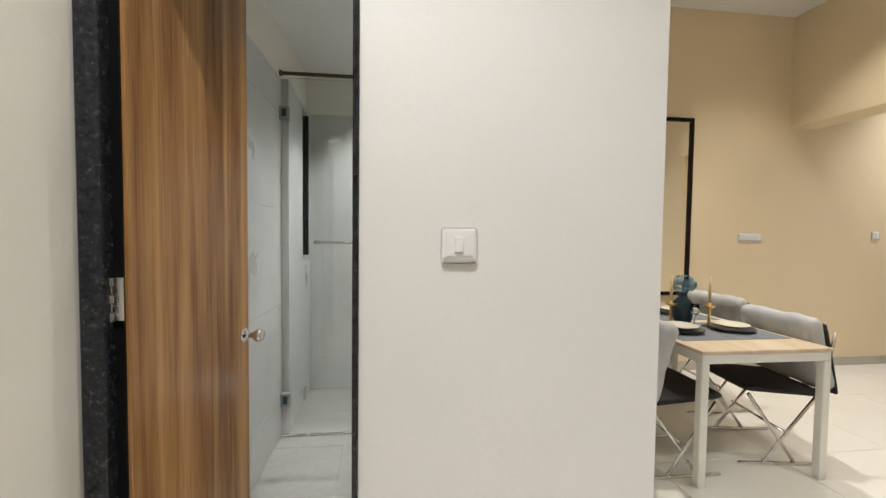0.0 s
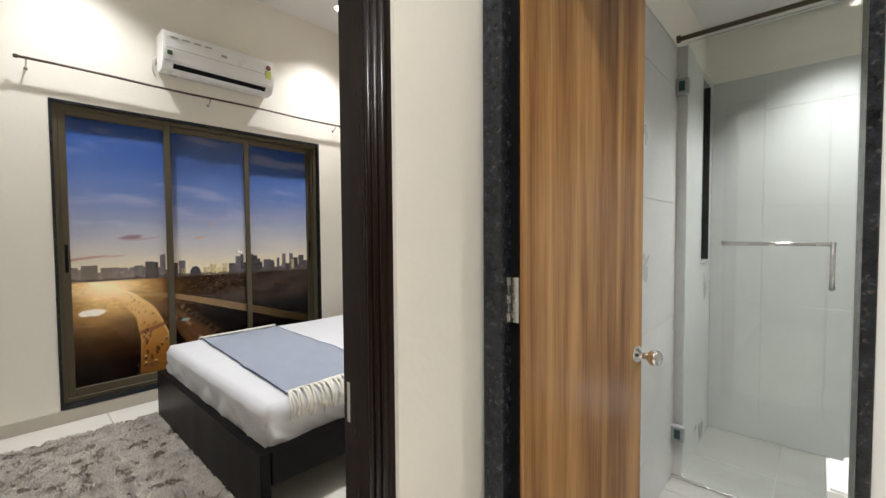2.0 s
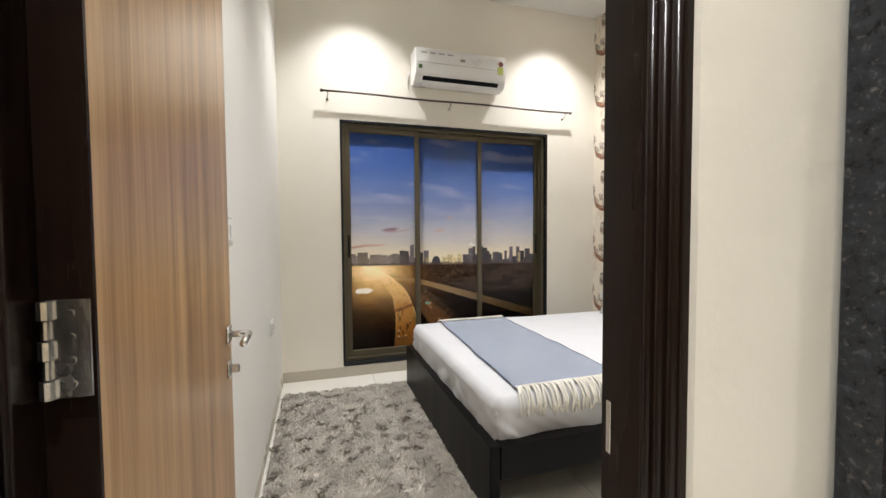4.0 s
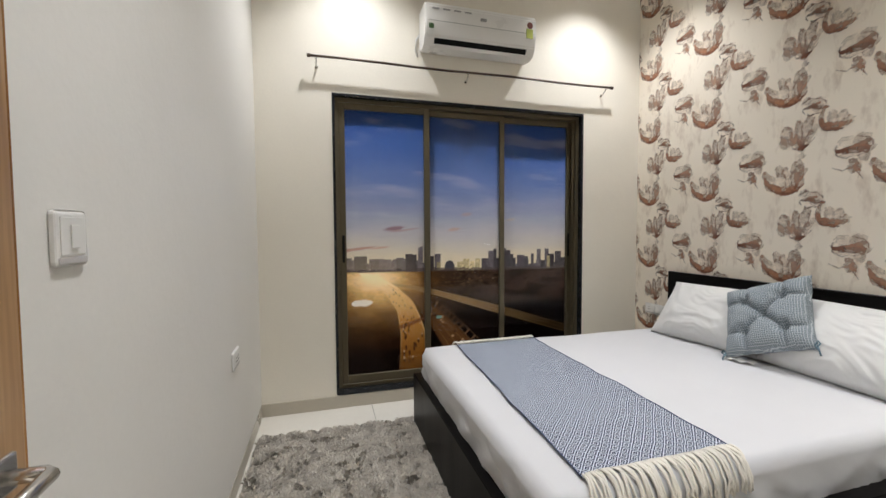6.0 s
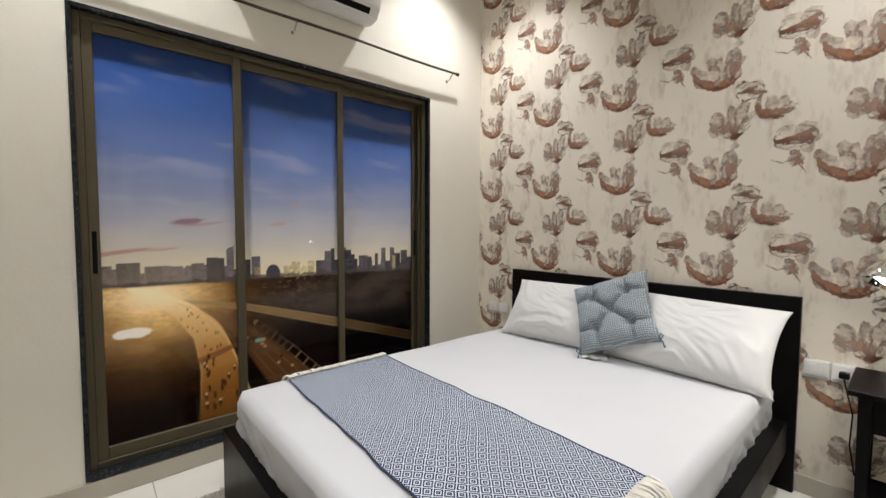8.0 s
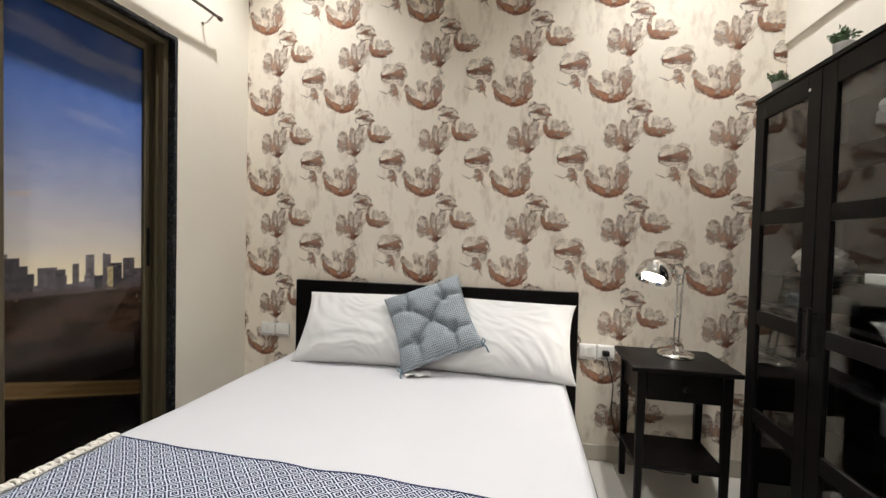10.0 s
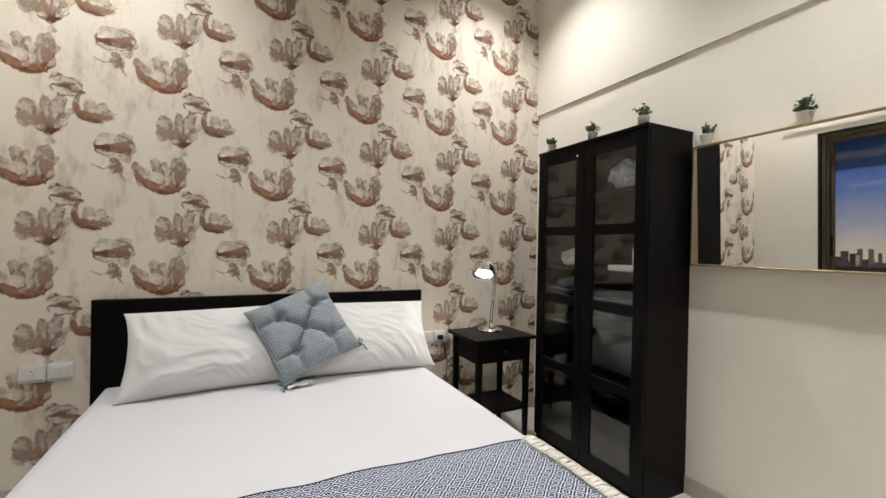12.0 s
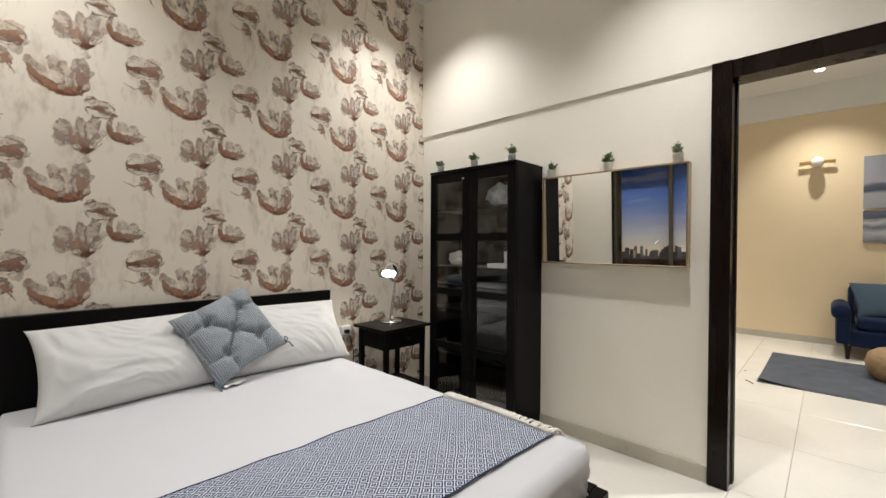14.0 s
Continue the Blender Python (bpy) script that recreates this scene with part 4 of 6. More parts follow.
def make_throw():
    xw, xd = -4.0, -2.385
    t = thing("throw_blanket", -3.2, 1.43, 0.535, label="navy and white diamond-woven throw with cream fringe on the bed", category="blanket")
    o = t.matrix_basis.inverted()
    def rest(x, y, lift):
        """A point lying on the bed at x, y; beyond the edge it hangs down the side."""
        z = 0.543 + 0.006 * noise.noise((x * 2.2, y * 2.2, 0.3)) + lift
        r = 0.055
        for edge in (x - xw, xd - x):
            if edge <= 0:
                z -= r - edge
                x = xd + 0.012 if x > xd else xw - 0.012
            elif edge < r:
                z -= r - math.sqrt(max(0.0, r * r - (r - edge) ** 2))
        return Vector((x, y, z))
    def f(u, v, lift=0.0):
        s = u * 1.475
        x = -3.935 + s + 0.012 * noise.noise((v * 4, u * 2, 8.0))
        y = 1.165 - 0.085 * u + (0.560 + 0.030 * u) * v + 0.014 * noise.noise((s * 1.6, v * 1.2, 1.0)) + 0.008 * noise.noise((s * 6, 3.0, v)) 
        return rest(x, y, lift + 0.003 + 0.004 * noise.noise((x * 7, y * 7, 4)))
    bm = bmesh.new()
    nx, ny = 110, 44
    uvl = bm.loops.layers.uv.new("UVMap")
    vs = [[bm.verts.new(f(i / nx, j / ny)) for i in range(nx + 1)] for j in range(ny + 1)]
    for j in range(ny):
        for i in range(nx):
            face = bm.faces.new((vs[j][i], vs[j][i + 1], vs[j + 1][i + 1], vs[j + 1][i]))
            for l, (a, b) in zip(face.loops, ((i, j), (i + 1, j), (i + 1, j + 1), (i, j + 1))):
                l[uvl].uv = (a / nx * 1.475, b / ny * 0.58)
    part("woven_cloth", bm, M_THROW, t, smooth=True, at=o)
    for v in (0.0, 1.0):
        pts = [f(i / 60, v, 0.001) for i in range(61)]
        part("selvedge", tube(pts, 0.0022, 6), M_NAVY, t, smooth=True, at=o)
    # fringe: twisted cream tassels on both ends
    rnd = random.Random(7)
    for side in (0, 1):
        n = 64
        for k in range(n):
            v = (k + 0.5) / n
            a = f(float(side), v)
            pts = []
            length = (0.115 if side else 0.060) + 0.030 * rnd.random()
            swing = 0.06 * (rnd.random() - 0.5)
            for i in range(8):
                q = i / 7
                x = a.x + (1 if side else -1) * length * q
                pts.append(rest(x, a.y + swing * q + 0.003 * math.sin(8 * q + k), 0.009 + 0.006 * math.sin(math.pi * q) * (1 + 0.5 * math.sin(k * 2.1))))
            part("tassel", tube(pts, 0.0046, 6), M_FRINGE, t, smooth=True, at=o)


make_throw()


def pillow_bm(w, h, th, seed, pinch=0.14, n=40, wr=0.010):
    """Two stuffed faces joined at a seam with drawn-out corners; x across, y up, z thick."""
    bm = bmesh.new()
    def f(u, v, s):
        a, b = math.sin((u - 0.5) * math.pi), math.sin((v - 0.5) * math.pi)
        full = max(0.0, 1 - a * a) * max(0.0, 1 - b * b)
        bulge = full ** 0.46 * (1 - 0.22 * b)
        x = a * w / 2 * (1 - pinch * 0.62 * (1 - b * b) ** 0.7)
        y = b * h / 2 * (1 - pinch * 0.30 * (1 - a * a) ** 0.8)
        # creases run from the corners and the short seams towards the middle
        side = abs(a) ** 2.0
        fan = y * 16 - abs(x) * b * 9
        ridge = 1 - abs(noise.noise((x * 3.2 + seed * 3, fan * 0.95 + 0.6 * math.sin(x * 9 + seed), seed))) * 3.2
        small = 1 - abs(noise.noise((x * 8 + seed, fan * 2.0 + x * 8, seed * 2))) * 3.0
        cr = ridge * (0.30 + 0.95 * side) + 0.40 * small * (0.45 + side) - 0.35
        z = s * (th / 2 * bulge + wr * cr * min(1.0, full * 3.5) * (1.0 if s > 0 else 0.3))
        return Vector((x, y, z))
    top = [[None] * (n + 1) for _ in range(n + 1)]
    bot = [[None] * (n + 1) for _ in range(n + 1)]
    for j in range(n + 1):
        for i in range(n + 1):
            edge = i in (0, n) or j in (0, n)
            top[j][i] = bm.verts.new(f(i / n, j / n, 1))
            bot[j][i] = top[j][i] if edge else bm.verts.new(f(i / n, j / n, -1))
    for j in range(n):
        for i in range(n):
            bm.faces.new((top[j][i], top[j][i + 1], top[j + 1][i + 1], top[j + 1][i]))
            q = (bot[j][i], bot[j + 1][i], bot[j + 1][i + 1], bot[j][i + 1])
            if len(set(q)) == 4 and set(q) != {top[j][i], top[j][i + 1], top[j + 1][i + 1], top[j + 1][i]}:
                bm.faces.new(q)
    return bm


def lean(x, y, z, tilt, roll=0, yaw=0):
    """Stands a pillow up: its face to -y, leaning back by tilt."""
    return pose(x, y, z, 90 - tilt, 0, yaw) @ pose(0, 0, 0, 0, 0, roll)


for x, seed, wide, roll, yaw in ((-3.515, 1.3, 0.77, 1.0, 2), (-2.735, 5.1, 0.81, -1.0, -2)):
    p = thing("bed_pillow", x, 2.80, 0.535, label="white cotton pillow with soft creases leaning on the headboard", category="pillow", group="bed pillows")
    part("pillow_case", pillow_bm(wide, 0.44, 0.235, seed, pinch=0.15, n=110, wr=0.017), M_PILLOW, p, smooth=True, at=p.matrix_basis.inverted() @ lean(x, 2.815, 0.718, 35, roll, yaw))


def cushion_material():
    m = mat("grey_honeycomb_print", (0.15, 0.18, 0.205), 0.9, spread=0.08, fine=500, bump=0.1)
    nt = m.node_tree
    b = nt.nodes["Principled BSDF"]
    old = b.inputs["Base Color"].links[0].from_socket
    tc = nt.nodes.new("ShaderNodeTexCoord")
    vo = nt.nodes.new("ShaderNodeTexVoronoi")
    vo.voronoi_dimensions, vo.feature = "2D", "DISTANCE_TO_EDGE"
    vo.inputs["Scale"].default_value, vo.inputs["Randomness"].default_value = 96, 0.35
    nt.links.new(tc.outputs["Object"], vo.inputs["Vector"])
    rp = nt.nodes.new("ShaderNodeValToRGB")
    rp.color_ramp.elements[0].position, rp.color_ramp.elements[1].position = 0.05, 0.13
    rp.color_ramp.elements[0].color, rp.color_ramp.elements[1].color = (1, 1, 1, 1), (0, 0, 0, 1)
    nt.links.new(vo.outputs["Distance"], rp.inputs["Fac"])
    mx = nt.nodes.new("ShaderNodeMixRGB")
    nt.links.new(rp.outputs[0], mx.inputs[0])
    nt.links.new(old, mx.inputs[1])
    mx.inputs[2].default_value = (0.52, 0.56, 0.58, 1)
    nt.links.new(mx.outputs[0], b.inputs["Base Color"])
    return m


M_CUSHION = cushion_material()
M_TIE = mat("teal_grey_ribbon", (0.10, 0.16, 0.20), 0.9)


CREASES = [(0, 0, a, b) for a in (-1, 1) for b in (-1, 1)] + [(a, b, a * 2.1, b) for a in (-1, 1) for b in (-1, 1)] + [(a, b, a, b * 2.1) for a in (-1, 1) for b in (-1, 1)]


def make_tufted_cushion(m, label):
    """A square seat cushion with tufts, ties and a label."""
    c = new("tufted_cushion")
    c.empty_display_size = 0.1
    c.matrix_basis = m
    tagged(c, label, "cushion")
    size, n = 0.445, 64
    tufts = [(0, 0)] + [(sx * 0.098, sy * 0.098) for sx in (-1, 1) for sy in (-1, 1)]
    bm = bmesh.new()
    def f(u, v, s):
        a, b = 2 * u - 1, 2 * v - 1
        bulge = (max(0, 1 - abs(a) ** 4) * max(0, 1 - abs(b) ** 4)) ** 0.5
        x, y = a * size / 2, b * size / 2
        # pulled seams along the rim between corners
        wob = 1 - 0.09 * (1 - a * a) * abs(b) ** 4 - 0.09 * (1 - b * b) * abs(a) ** 4
        d = 0.0
        for tx, ty in tufts:
            d = max(d, math.exp(-(math.hypot(x - tx, y - ty) / 0.032) ** 2))
        k = 0.098
        for ax, ay, bx, by in CREASES:
            px, py = ax * k, ay * k
            ux, uy = (bx - ax) * k, (by - ay) * k
            t = max(0.0, min(1.0, ((x - px) * ux + (y - py) * uy) / (ux * ux + uy * uy)))
            far = math.hypot(x - px - t * ux, y - py - t * uy)
            d = max(d, 0.66 * math.exp(-far / 0.014))
        z = s * (0.082 * bulge * (1 - 0.82 * min(1, d)) + 0.002 * noise.noise((x * 30, y * 30, s)))
        return Vector((x * wob, y * wob, z))
    top = [[bm.verts.new(f(i / n, j / n, 1)) for i in range(n + 1)] for j in range(n + 1)]
    bot = [[top[j][i] if i in (0, n) or j in (0, n) else bm.verts.new(f(i / n, j / n, -1)) for i in range(n + 1)] for j in range(n + 1)]
    for j in range(n):
        for i in range(n):
            bm.faces.new((top[j][i], top[j][i + 1], top[j + 1][i + 1], top[j + 1][i]))
            q = (bot[j][i], bot[j + 1][i], bot[j + 1][i + 1], bot[j][i + 1])
            if len(set(q)) == 4:
                try:
                    bm.faces.new(q)
                except ValueError:
                    pass
    part("cushion_cover", bm, M_CUSHION, c, smooth=True)
    for tx, ty in tufts:
        part("button", lathe([(0.0, 0.021), (0.006, 0.020), (0.008, 0.016), (0.0, 0.012)], 12, m=Matrix.Translation((tx, ty, 0))), M_CUSHION, c, smooth=True)
    for sx, sy in ((1, -1), (-1, -1)):
        x, y = sx * 0.205, sy * 0.205
        part("tie", tube([(x, y, 0), (x + 0.012 * sx, y - 0.012, 0.016), (x + 0.030 * sx, y + 0.006, 0.020), (x + 0.022 * sx, y + 0.022, 0.018), (x + 0.008 * sx, y + 0.002, 0.018), (x + 0.022 * sx, y - 0.026, 0.020), (x + 0.026 * sx, y - 0.058, 0.016)], 0.0042, 6), M_TIE, c, "dark ribbon tie", smooth=True)
    return c


u = Vector((0.397, 0.092, 0.149)).normalized()
v = Vector((0.176, 0.208, 0.33))
v = (v - u * v.dot(u)).normalized()
nrm = u.cross(v)
M_C = Matrix(((u.x, v.x, nrm.x, -3.09), (u.y, v.y, nrm.y, 2.722), (u.z, v.z, nrm.z, 0.795), (0, 0, 0, 1)))
make_tufted_cushion(M_C, "grey honeycomb-print tufted cushion leaning on the bed pillows")
tag = thing("cushion_label", -3.125, 2.590, 0.541, 14, label="small white fabric care label lying on the sheet", category="label")
part("label_cloth", grid_sheet(12, 6, lambda a, b: Vector((-0.065 + 0.13 * a, -0.032 + 0.064 * b, 0.007 + 0.010 * abs(math.sin(6 * a + 3 * b))))), M_PLASTIC, tag, smooth=True)


# ---- nightstand, lamp, sockets ----
def make_nightstand():
    x0, x1, y0, y1, zt = -2.115, -1.655, 2.58, 2.965, 0.68
    t = thing("nightstand", (x0 + x1) / 2, (y0 + y1) / 2, 0, label="small black wooden nightstand with a drawer and a low shelf", category="nightstand")
    o = t.matrix_basis.inverted()
    part("tabletop", box(x0, x1, y0, y1, zt - 0.022, zt, 0.003), M_BLACKWOOD, t, at=o)
    for x in (x0 + 0.03, x1 - 0.07):
        for y in (y0 + 0.025, y1 - 0.06):
            bm = box(x, x + 0.04, y, y + 0.035, 0, zt - 0.022, 0.002)
            for v in bm.verts:
                if v.co.z < 0.05:
                    v.co.x += (x + 0.02 - v.co.x) * 0.3
                    v.co.y += (y + 0.017 - v.co.y) * 0.3
            part("leg", bm, M_BLACKWOOD, t, at=o)
    part("apron", box(x0 + 0.07, x1 - 0.07, y1 - 0.05, y1 - 0.03, zt - 0.16, zt - 0.023), M_BLACKWOOD, t, at=o)
    for x in (x0 + 0.04, x1 - 0.06):
        part("apron", box(x, x + 0.02, y0 + 0.061, y1 - 0.061, zt - 0.16, zt - 0.023), M_BLACKWOOD, t, at=o)
    d = part("drawer", box(x0 + 0.073, x1 - 0.073, y0 + 0.028, y0 + 0.048, zt - 0.155, zt - 0.026, 0.002), M_BLACKWOOD, t, at=o)
    part("drawer_knob", lathe([(0.0, 0.0), (0.006, 0.0), (0.007, 0.012), (0.014, 0.018), (0.013, 0.026), (0.0, 0.029)], 16, m=Matrix.Translation(((x0 + x1) / 2, y0 + 0.028, zt - 0.09)) @ pose(0, 0, 0, 90, 0, 0)), M_BLACKWOOD, d, smooth=True)
    part("shelf", box(x0 + 0.035, x1 - 0.035, y0 + 0.03, y1 - 0.03, 0.20, 0.22, 0.002), M_BLACKWOOD, t, at=o)


make_nightstand()


def make_desk_lamp():
    z0 = 0.68
    t = thing("desk_lamp", -1.855, 2.825, z0, label="chrome architect desk lamp switched on, on the nightstand", category="lamp")
    o = t.matrix_basis.inverted()
    part("base", lathe([(0.0, 0.0), (0.083, 0.0), (0.085, 0.006), (0.080, 0.018), (0.055, 0.026), (0.02, 0.034), (0.014, 0.05), (0.0, 0.052)], 36), M_CHROME, t, smooth=True)
    a, b, c = Vector((-1.855, 2.825, z0 + 0.045)), Vector((-1.872, 2.745, 1.085)), Vector((-1.915, 2.715, 1.112))
    side = Vector((0.013, 0.006, 0))
    for sg in (-1, 1):
        part("arm", rod(a + side * sg, b + side * sg, 0.0040, 10), M_CHROME, t, smooth=True, at=o)
        part("upper_link", rod(b + side * sg * 0.6, c + side * sg * 0.6, 0.0036, 10), M_CHROME, t, smooth=True, at=o)
    for k in (0.06, 0.45, 0.90):
        p = a + (b - a) * k
        part("crossbar", rod(p - side * 1.5, p + side * 1.5, 0.0045, 10), M_CHROME, t, smooth=True, at=o)
    part("spring", tube([a + (b - a) * (0.50 + 0.36 * i / 72) + Vector((0.006 * math.cos(i * 1.05), 0.006 * math.sin(i * 1.05), 0)) for i in range(73)], 0.0012, 5), M_CHROME, t, smooth=True, at=o)
    part("cable_loop", tube([b + Vector((0.004, 0, -0.01)), b + Vector((0.022, 0.008, 0.03)), b + Vector((0.0, 0.004, 0.062)), c + Vector((0.004, 0, 0.03)), c], 0.0026, 7), M_BLACKPL, t, smooth=True, at=o)
    for p in (b, c):
        part("joint", lathe([(0.0, -0.016), (0.012, -0.016), (0.012, 0.016), (0.0, 0.016)], 18, m=Matrix.Translation(p) @ pose(0, 0, 0, 90, 0, 40)), M_CHROME, t, smooth=True, at=o)
    d = Vector((-0.34, -0.36, -0.87)).normalized()
    m = Matrix.Translation((-2.005, 2.670, 1.128)) @ (-d).to_track_quat("Z", "Y").to_matrix().to_4x4()
    sh = part("shade", lathe([(0.075, -0.062), (0.078, -0.055), (0.074, -0.02), (0.060, 0.014), (0.036, 0.036), (0.016, 0.043), (0.014, 0.058), (0.0, 0.060), (0.0, 0.055), (0.012, 0.040), (0.034, 0.032), (0.057, 0.011), (0.071, -0.02), (0.073, -0.060), (0.075, -0.062)], 36, m=m), M_CHROME, t, smooth=True, at=o)
    part("shade_neck", rod(c, m @ Vector((0, 0, 0.05)), 0.006, 10), M_CHROME, t, smooth=True, at=o)
    part("bulb", lathe([(0.0, -0.057), (0.024, -0.055), (0.042, -0.044), (0.044, -0.026), (0.030, 0.0), (0.016, 0.02), (0.0, 0.022)], 24, m=m), glow("lit_bulb", (1.0, 0.95, 0.86), 90.0), t, smooth=True, at=o)
    part("reflector", lathe([(0.0715, -0.058), (0.0695, -0.02), (0.0550, 0.0090), (0.0330, 0.0295), (0.0, 0.0350)], 36, m=m), M_PLASTIC, sh, "white enamelled inside of the shade", smooth=True, at=o)
    part("pull_chain", rod(m @ Vector((0.05, 0, -0.055)), m @ Vector((0.05, 0, -0.055)) + Vector((0, 0, -0.05)), 0.0012, 6), M_CHROME, t, at=o)
    return t


make_desk_lamp()


M_STRIP = mat("pale_grey_plastic", (0.52, 0.50, 0.49), 0.35, spread=0.02, bump=0)


def switch_plate(name, m, w, h, modules, label, rocker=True, category="switch"):
    """A wall plate in its own x-z plane, facing -y."""
    t = new(name)
    t.empty_display_size = 0.05
    t.matrix_basis = m
    tagged(t, label, category)
    part("plate", box(-w / 2, w / 2, -0.011, 0, -h / 2, h / 2, 0.009, 3), M_PLASTIC, t)
    part("name_strip", box(-w / 2 + 0.006, w / 2 - 0.006, -0.0118, -0.0105, -h / 2 + 0.005, -h / 2 + 0.016, 0.001), M_STRIP, t, "pale grey strip along the bottom")
    part("bezel", box(-w / 2 + 0.012, w / 2 - 0.012, -0.013, -0.0112, -h / 2 + 0.02, h / 2 - 0.012, 0.001), M_PLASTIC, t)
    for k in range(modules):
        x = (k - (modules - 1) / 2) * 0.030
        if rocker:
            part("rocker", box(x - 0.0115, x + 0.0115, -0.017, -0.0132, -0.018, 0.024, 0.002, 2), M_PLASTIC, t)
        else:
            s = part("socket_face", box(x - 0.012, x + 0.012, -0.0145, -0.0132, -0.02, 0.024, 0.001), M_PLASTIC, t)
            for dx, dz in ((0, 0.012), (-0.006, -0.006), (0.006, -0.006)):
                part("socket_hole", rod((x + dx, -0.0155, dz), (x + dx, -0.0143, dz), 0.0026, 8), M_BLACKPL, s)
    return t


switch_plate("light_switch", pose(-0.232, YB, 1.301), 0.097, 0.096, 1, "white single-rocker light switch on the hall wall")
switch_plate("light_switch", pose(-2.29, YL, 1.285, 0, 0, 180), 0.097, 0.098, 1, "white single-rocker light switch beside the bedroom door")
switch_plate("wall_socket", pose(-3.62, YL, 0.665, 0, 0, 180), 0.15, 0.09, 3, "white socket plate low on the white wall", False, "socket")
switch_plate("wall_socket", pose(-4.165, YW, 0.615), 0.10, 0.088, 2, "white switch plate beside the headboard", True, "socket")
switch_plate("wall_socket", pose(-4.27, YW, 0.615), 0.10, 0.088, 1, "white socket plate beside the headboard", False, "socket")
switch_plate("wall_socket", pose(-2.245, YW, 0.62), 0.095, 0.088, 2, "white switch plate beside the headboard", True, "socket")
switch_plate("wall_socket", pose(-2.148, YW, 0.62), 0.095, 0.088, 1, "white socket with a black plug", False, "socket")
plug = thing("power_plug", -2.15, YW - 0.016, 0.622, label="black power plug and cable of the desk lamp", category="plug")
part("plug_body", box(-0.018, 0.018, -0.034, 0.0, -0.014, 0.014, 0.005, 2), M_BLACKPL, plug)
part("cable", tube([(0, -0.030, -0.01), (0.01, -0.05, -0.05), (0.035, -0.055, -0.16), (0.03, -0.05, -0.30), (0.05, -0.06, -0.42), (0.12, -0.09, -0.52), (0.22, -0.07, -0.58), (0.30, -0.05, -0.61), (0.42, -0.04, -0.615)], 0.003, 7), M_BLACKPL, plug, smooth=True)


# ---- wardrobe with glass doors ----
def make_wardrobe():
    x0, x1, y0, y1, h = -1.655, -1.315, 1.79, 2.59, 1.866
    w = thing("display_cabinet", (x0 + x1) / 2, (y0 + y1) / 2, 0, label="tall black-brown cabinet with two glazed doors", category="cabinet")
    o = w.matrix_basis.inverted()
    cx = x0 + 0.02
    part("side_panel", box(cx, x1, y0, y0 + 0.018, 0.0, h - 0.018), M_BLACKWOOD, w, at=o)
    part("side_panel", box(cx, x1, y1 - 0.018, y1, 0.0, h - 0.018), M_BLACKWOOD, w, at=o)
    part("top_panel", box(x0 - 0.004, x1, y0 - 0.003, y1 + 0.003, h - 0.018, h, 0.002), M_BLACKWOOD, w, at=o)
    part("back_panel", box(x1 - 0.008, x1 - 0.001, y0 + 0.018, y1 - 0.018, 0.06, h - 0.018), M_BLACKWOOD, w, at=o)
    part("plinth", box(cx + 0.02, x1 - 0.01, y0 + 0.018, y1 - 0.018, 0.0, 0.06), M_BLACKWOOD, w, at=o)
    for z in (0.062, 0.46, 0.80, 0.985, 1.12, 1.56):
        part("shelf", box(cx + 0.008, x1 - 0.008, y0 + 0.018, y1 - 0.018, z, z + 0.016), M_BLACKWOOD, w, at=o)
    mid = (y0 + y1) / 2
    for a, b, hand in ((y0 + 0.002, mid - 0.0015, 1), (mid + 0.0015, y1 - 0.002, -1)):
        d = part("door", box(x0, x0 + 0.019, a, a + 0.066, 0.045, h - 0.021, 0.002), M_BLACKWOOD, w, at=o)
        part("door_stile", box(x0, x0 + 0.019, b - 0.066, b, 0.045, h - 0.021, 0.002), M_BLACKWOOD, d)
        n, z0, z1 = 4, 0.045, h - 0.021
        rails = [(z0, z0 + 0.075)] + [(z0 + 0.075 + (z1 - z0 - 0.15) * k / n - 0.028, z0 + 0.075 + (z1 - z0 - 0.15) * k / n + 0.028) for k in (1, 2, 3)] + [(z1 - 0.075, z1)]
        for r0, r1 in rails:
            part("door_rail", box(x0 + 0.0005, x0 + 0.0185, a + 0.066, b - 0.066, r0, r1, 0.001), M_BLACKWOOD, d)
        for (_, p0), (p1, _) in zip(rails, rails[1:]):
            g = part("door_pane", box(x0 + 0.008, x0 + 0.012, a + 0.062, b - 0.062, p0 - 0.004, p1 + 0.004), M_GLASS, d)
            g.visible_shadow = False
        hy = b - 0.022 if hand > 0 else a + 0.022
        hd = part("handle", box(x0 - 0.026, x0 - 0.014, hy - 0.006, hy + 0.006, 0.86, 1.04, 0.004, 2), M_BLACKPL, d)
        for z in (0.88, 1.02):
            part("handle_post", rod((x0 - 0.016, hy, z), (x0, hy, z), 0.004, 8), M_BLACKPL, hd)
    # white disc put on the front for the bright dot of a lamp
    lamp_dot = part("lamp_glint", rod((x0 - 0.001, 2.25, 1.79), (x0, 2.25, 1.79), 0.006, 12), M_PLASTIC, w, at=o)
    return w


make_wardrobe()
M_PRINT = mat("faded_rose_print", (0.42, 0.27, 0.27), 0.6, spread=0.2, bump=0)
M_FILM = mat("crumpled_clear_film", (0.72, 0.72, 0.72), 0.25, spread=0.1, scale=18, bump=0.2)


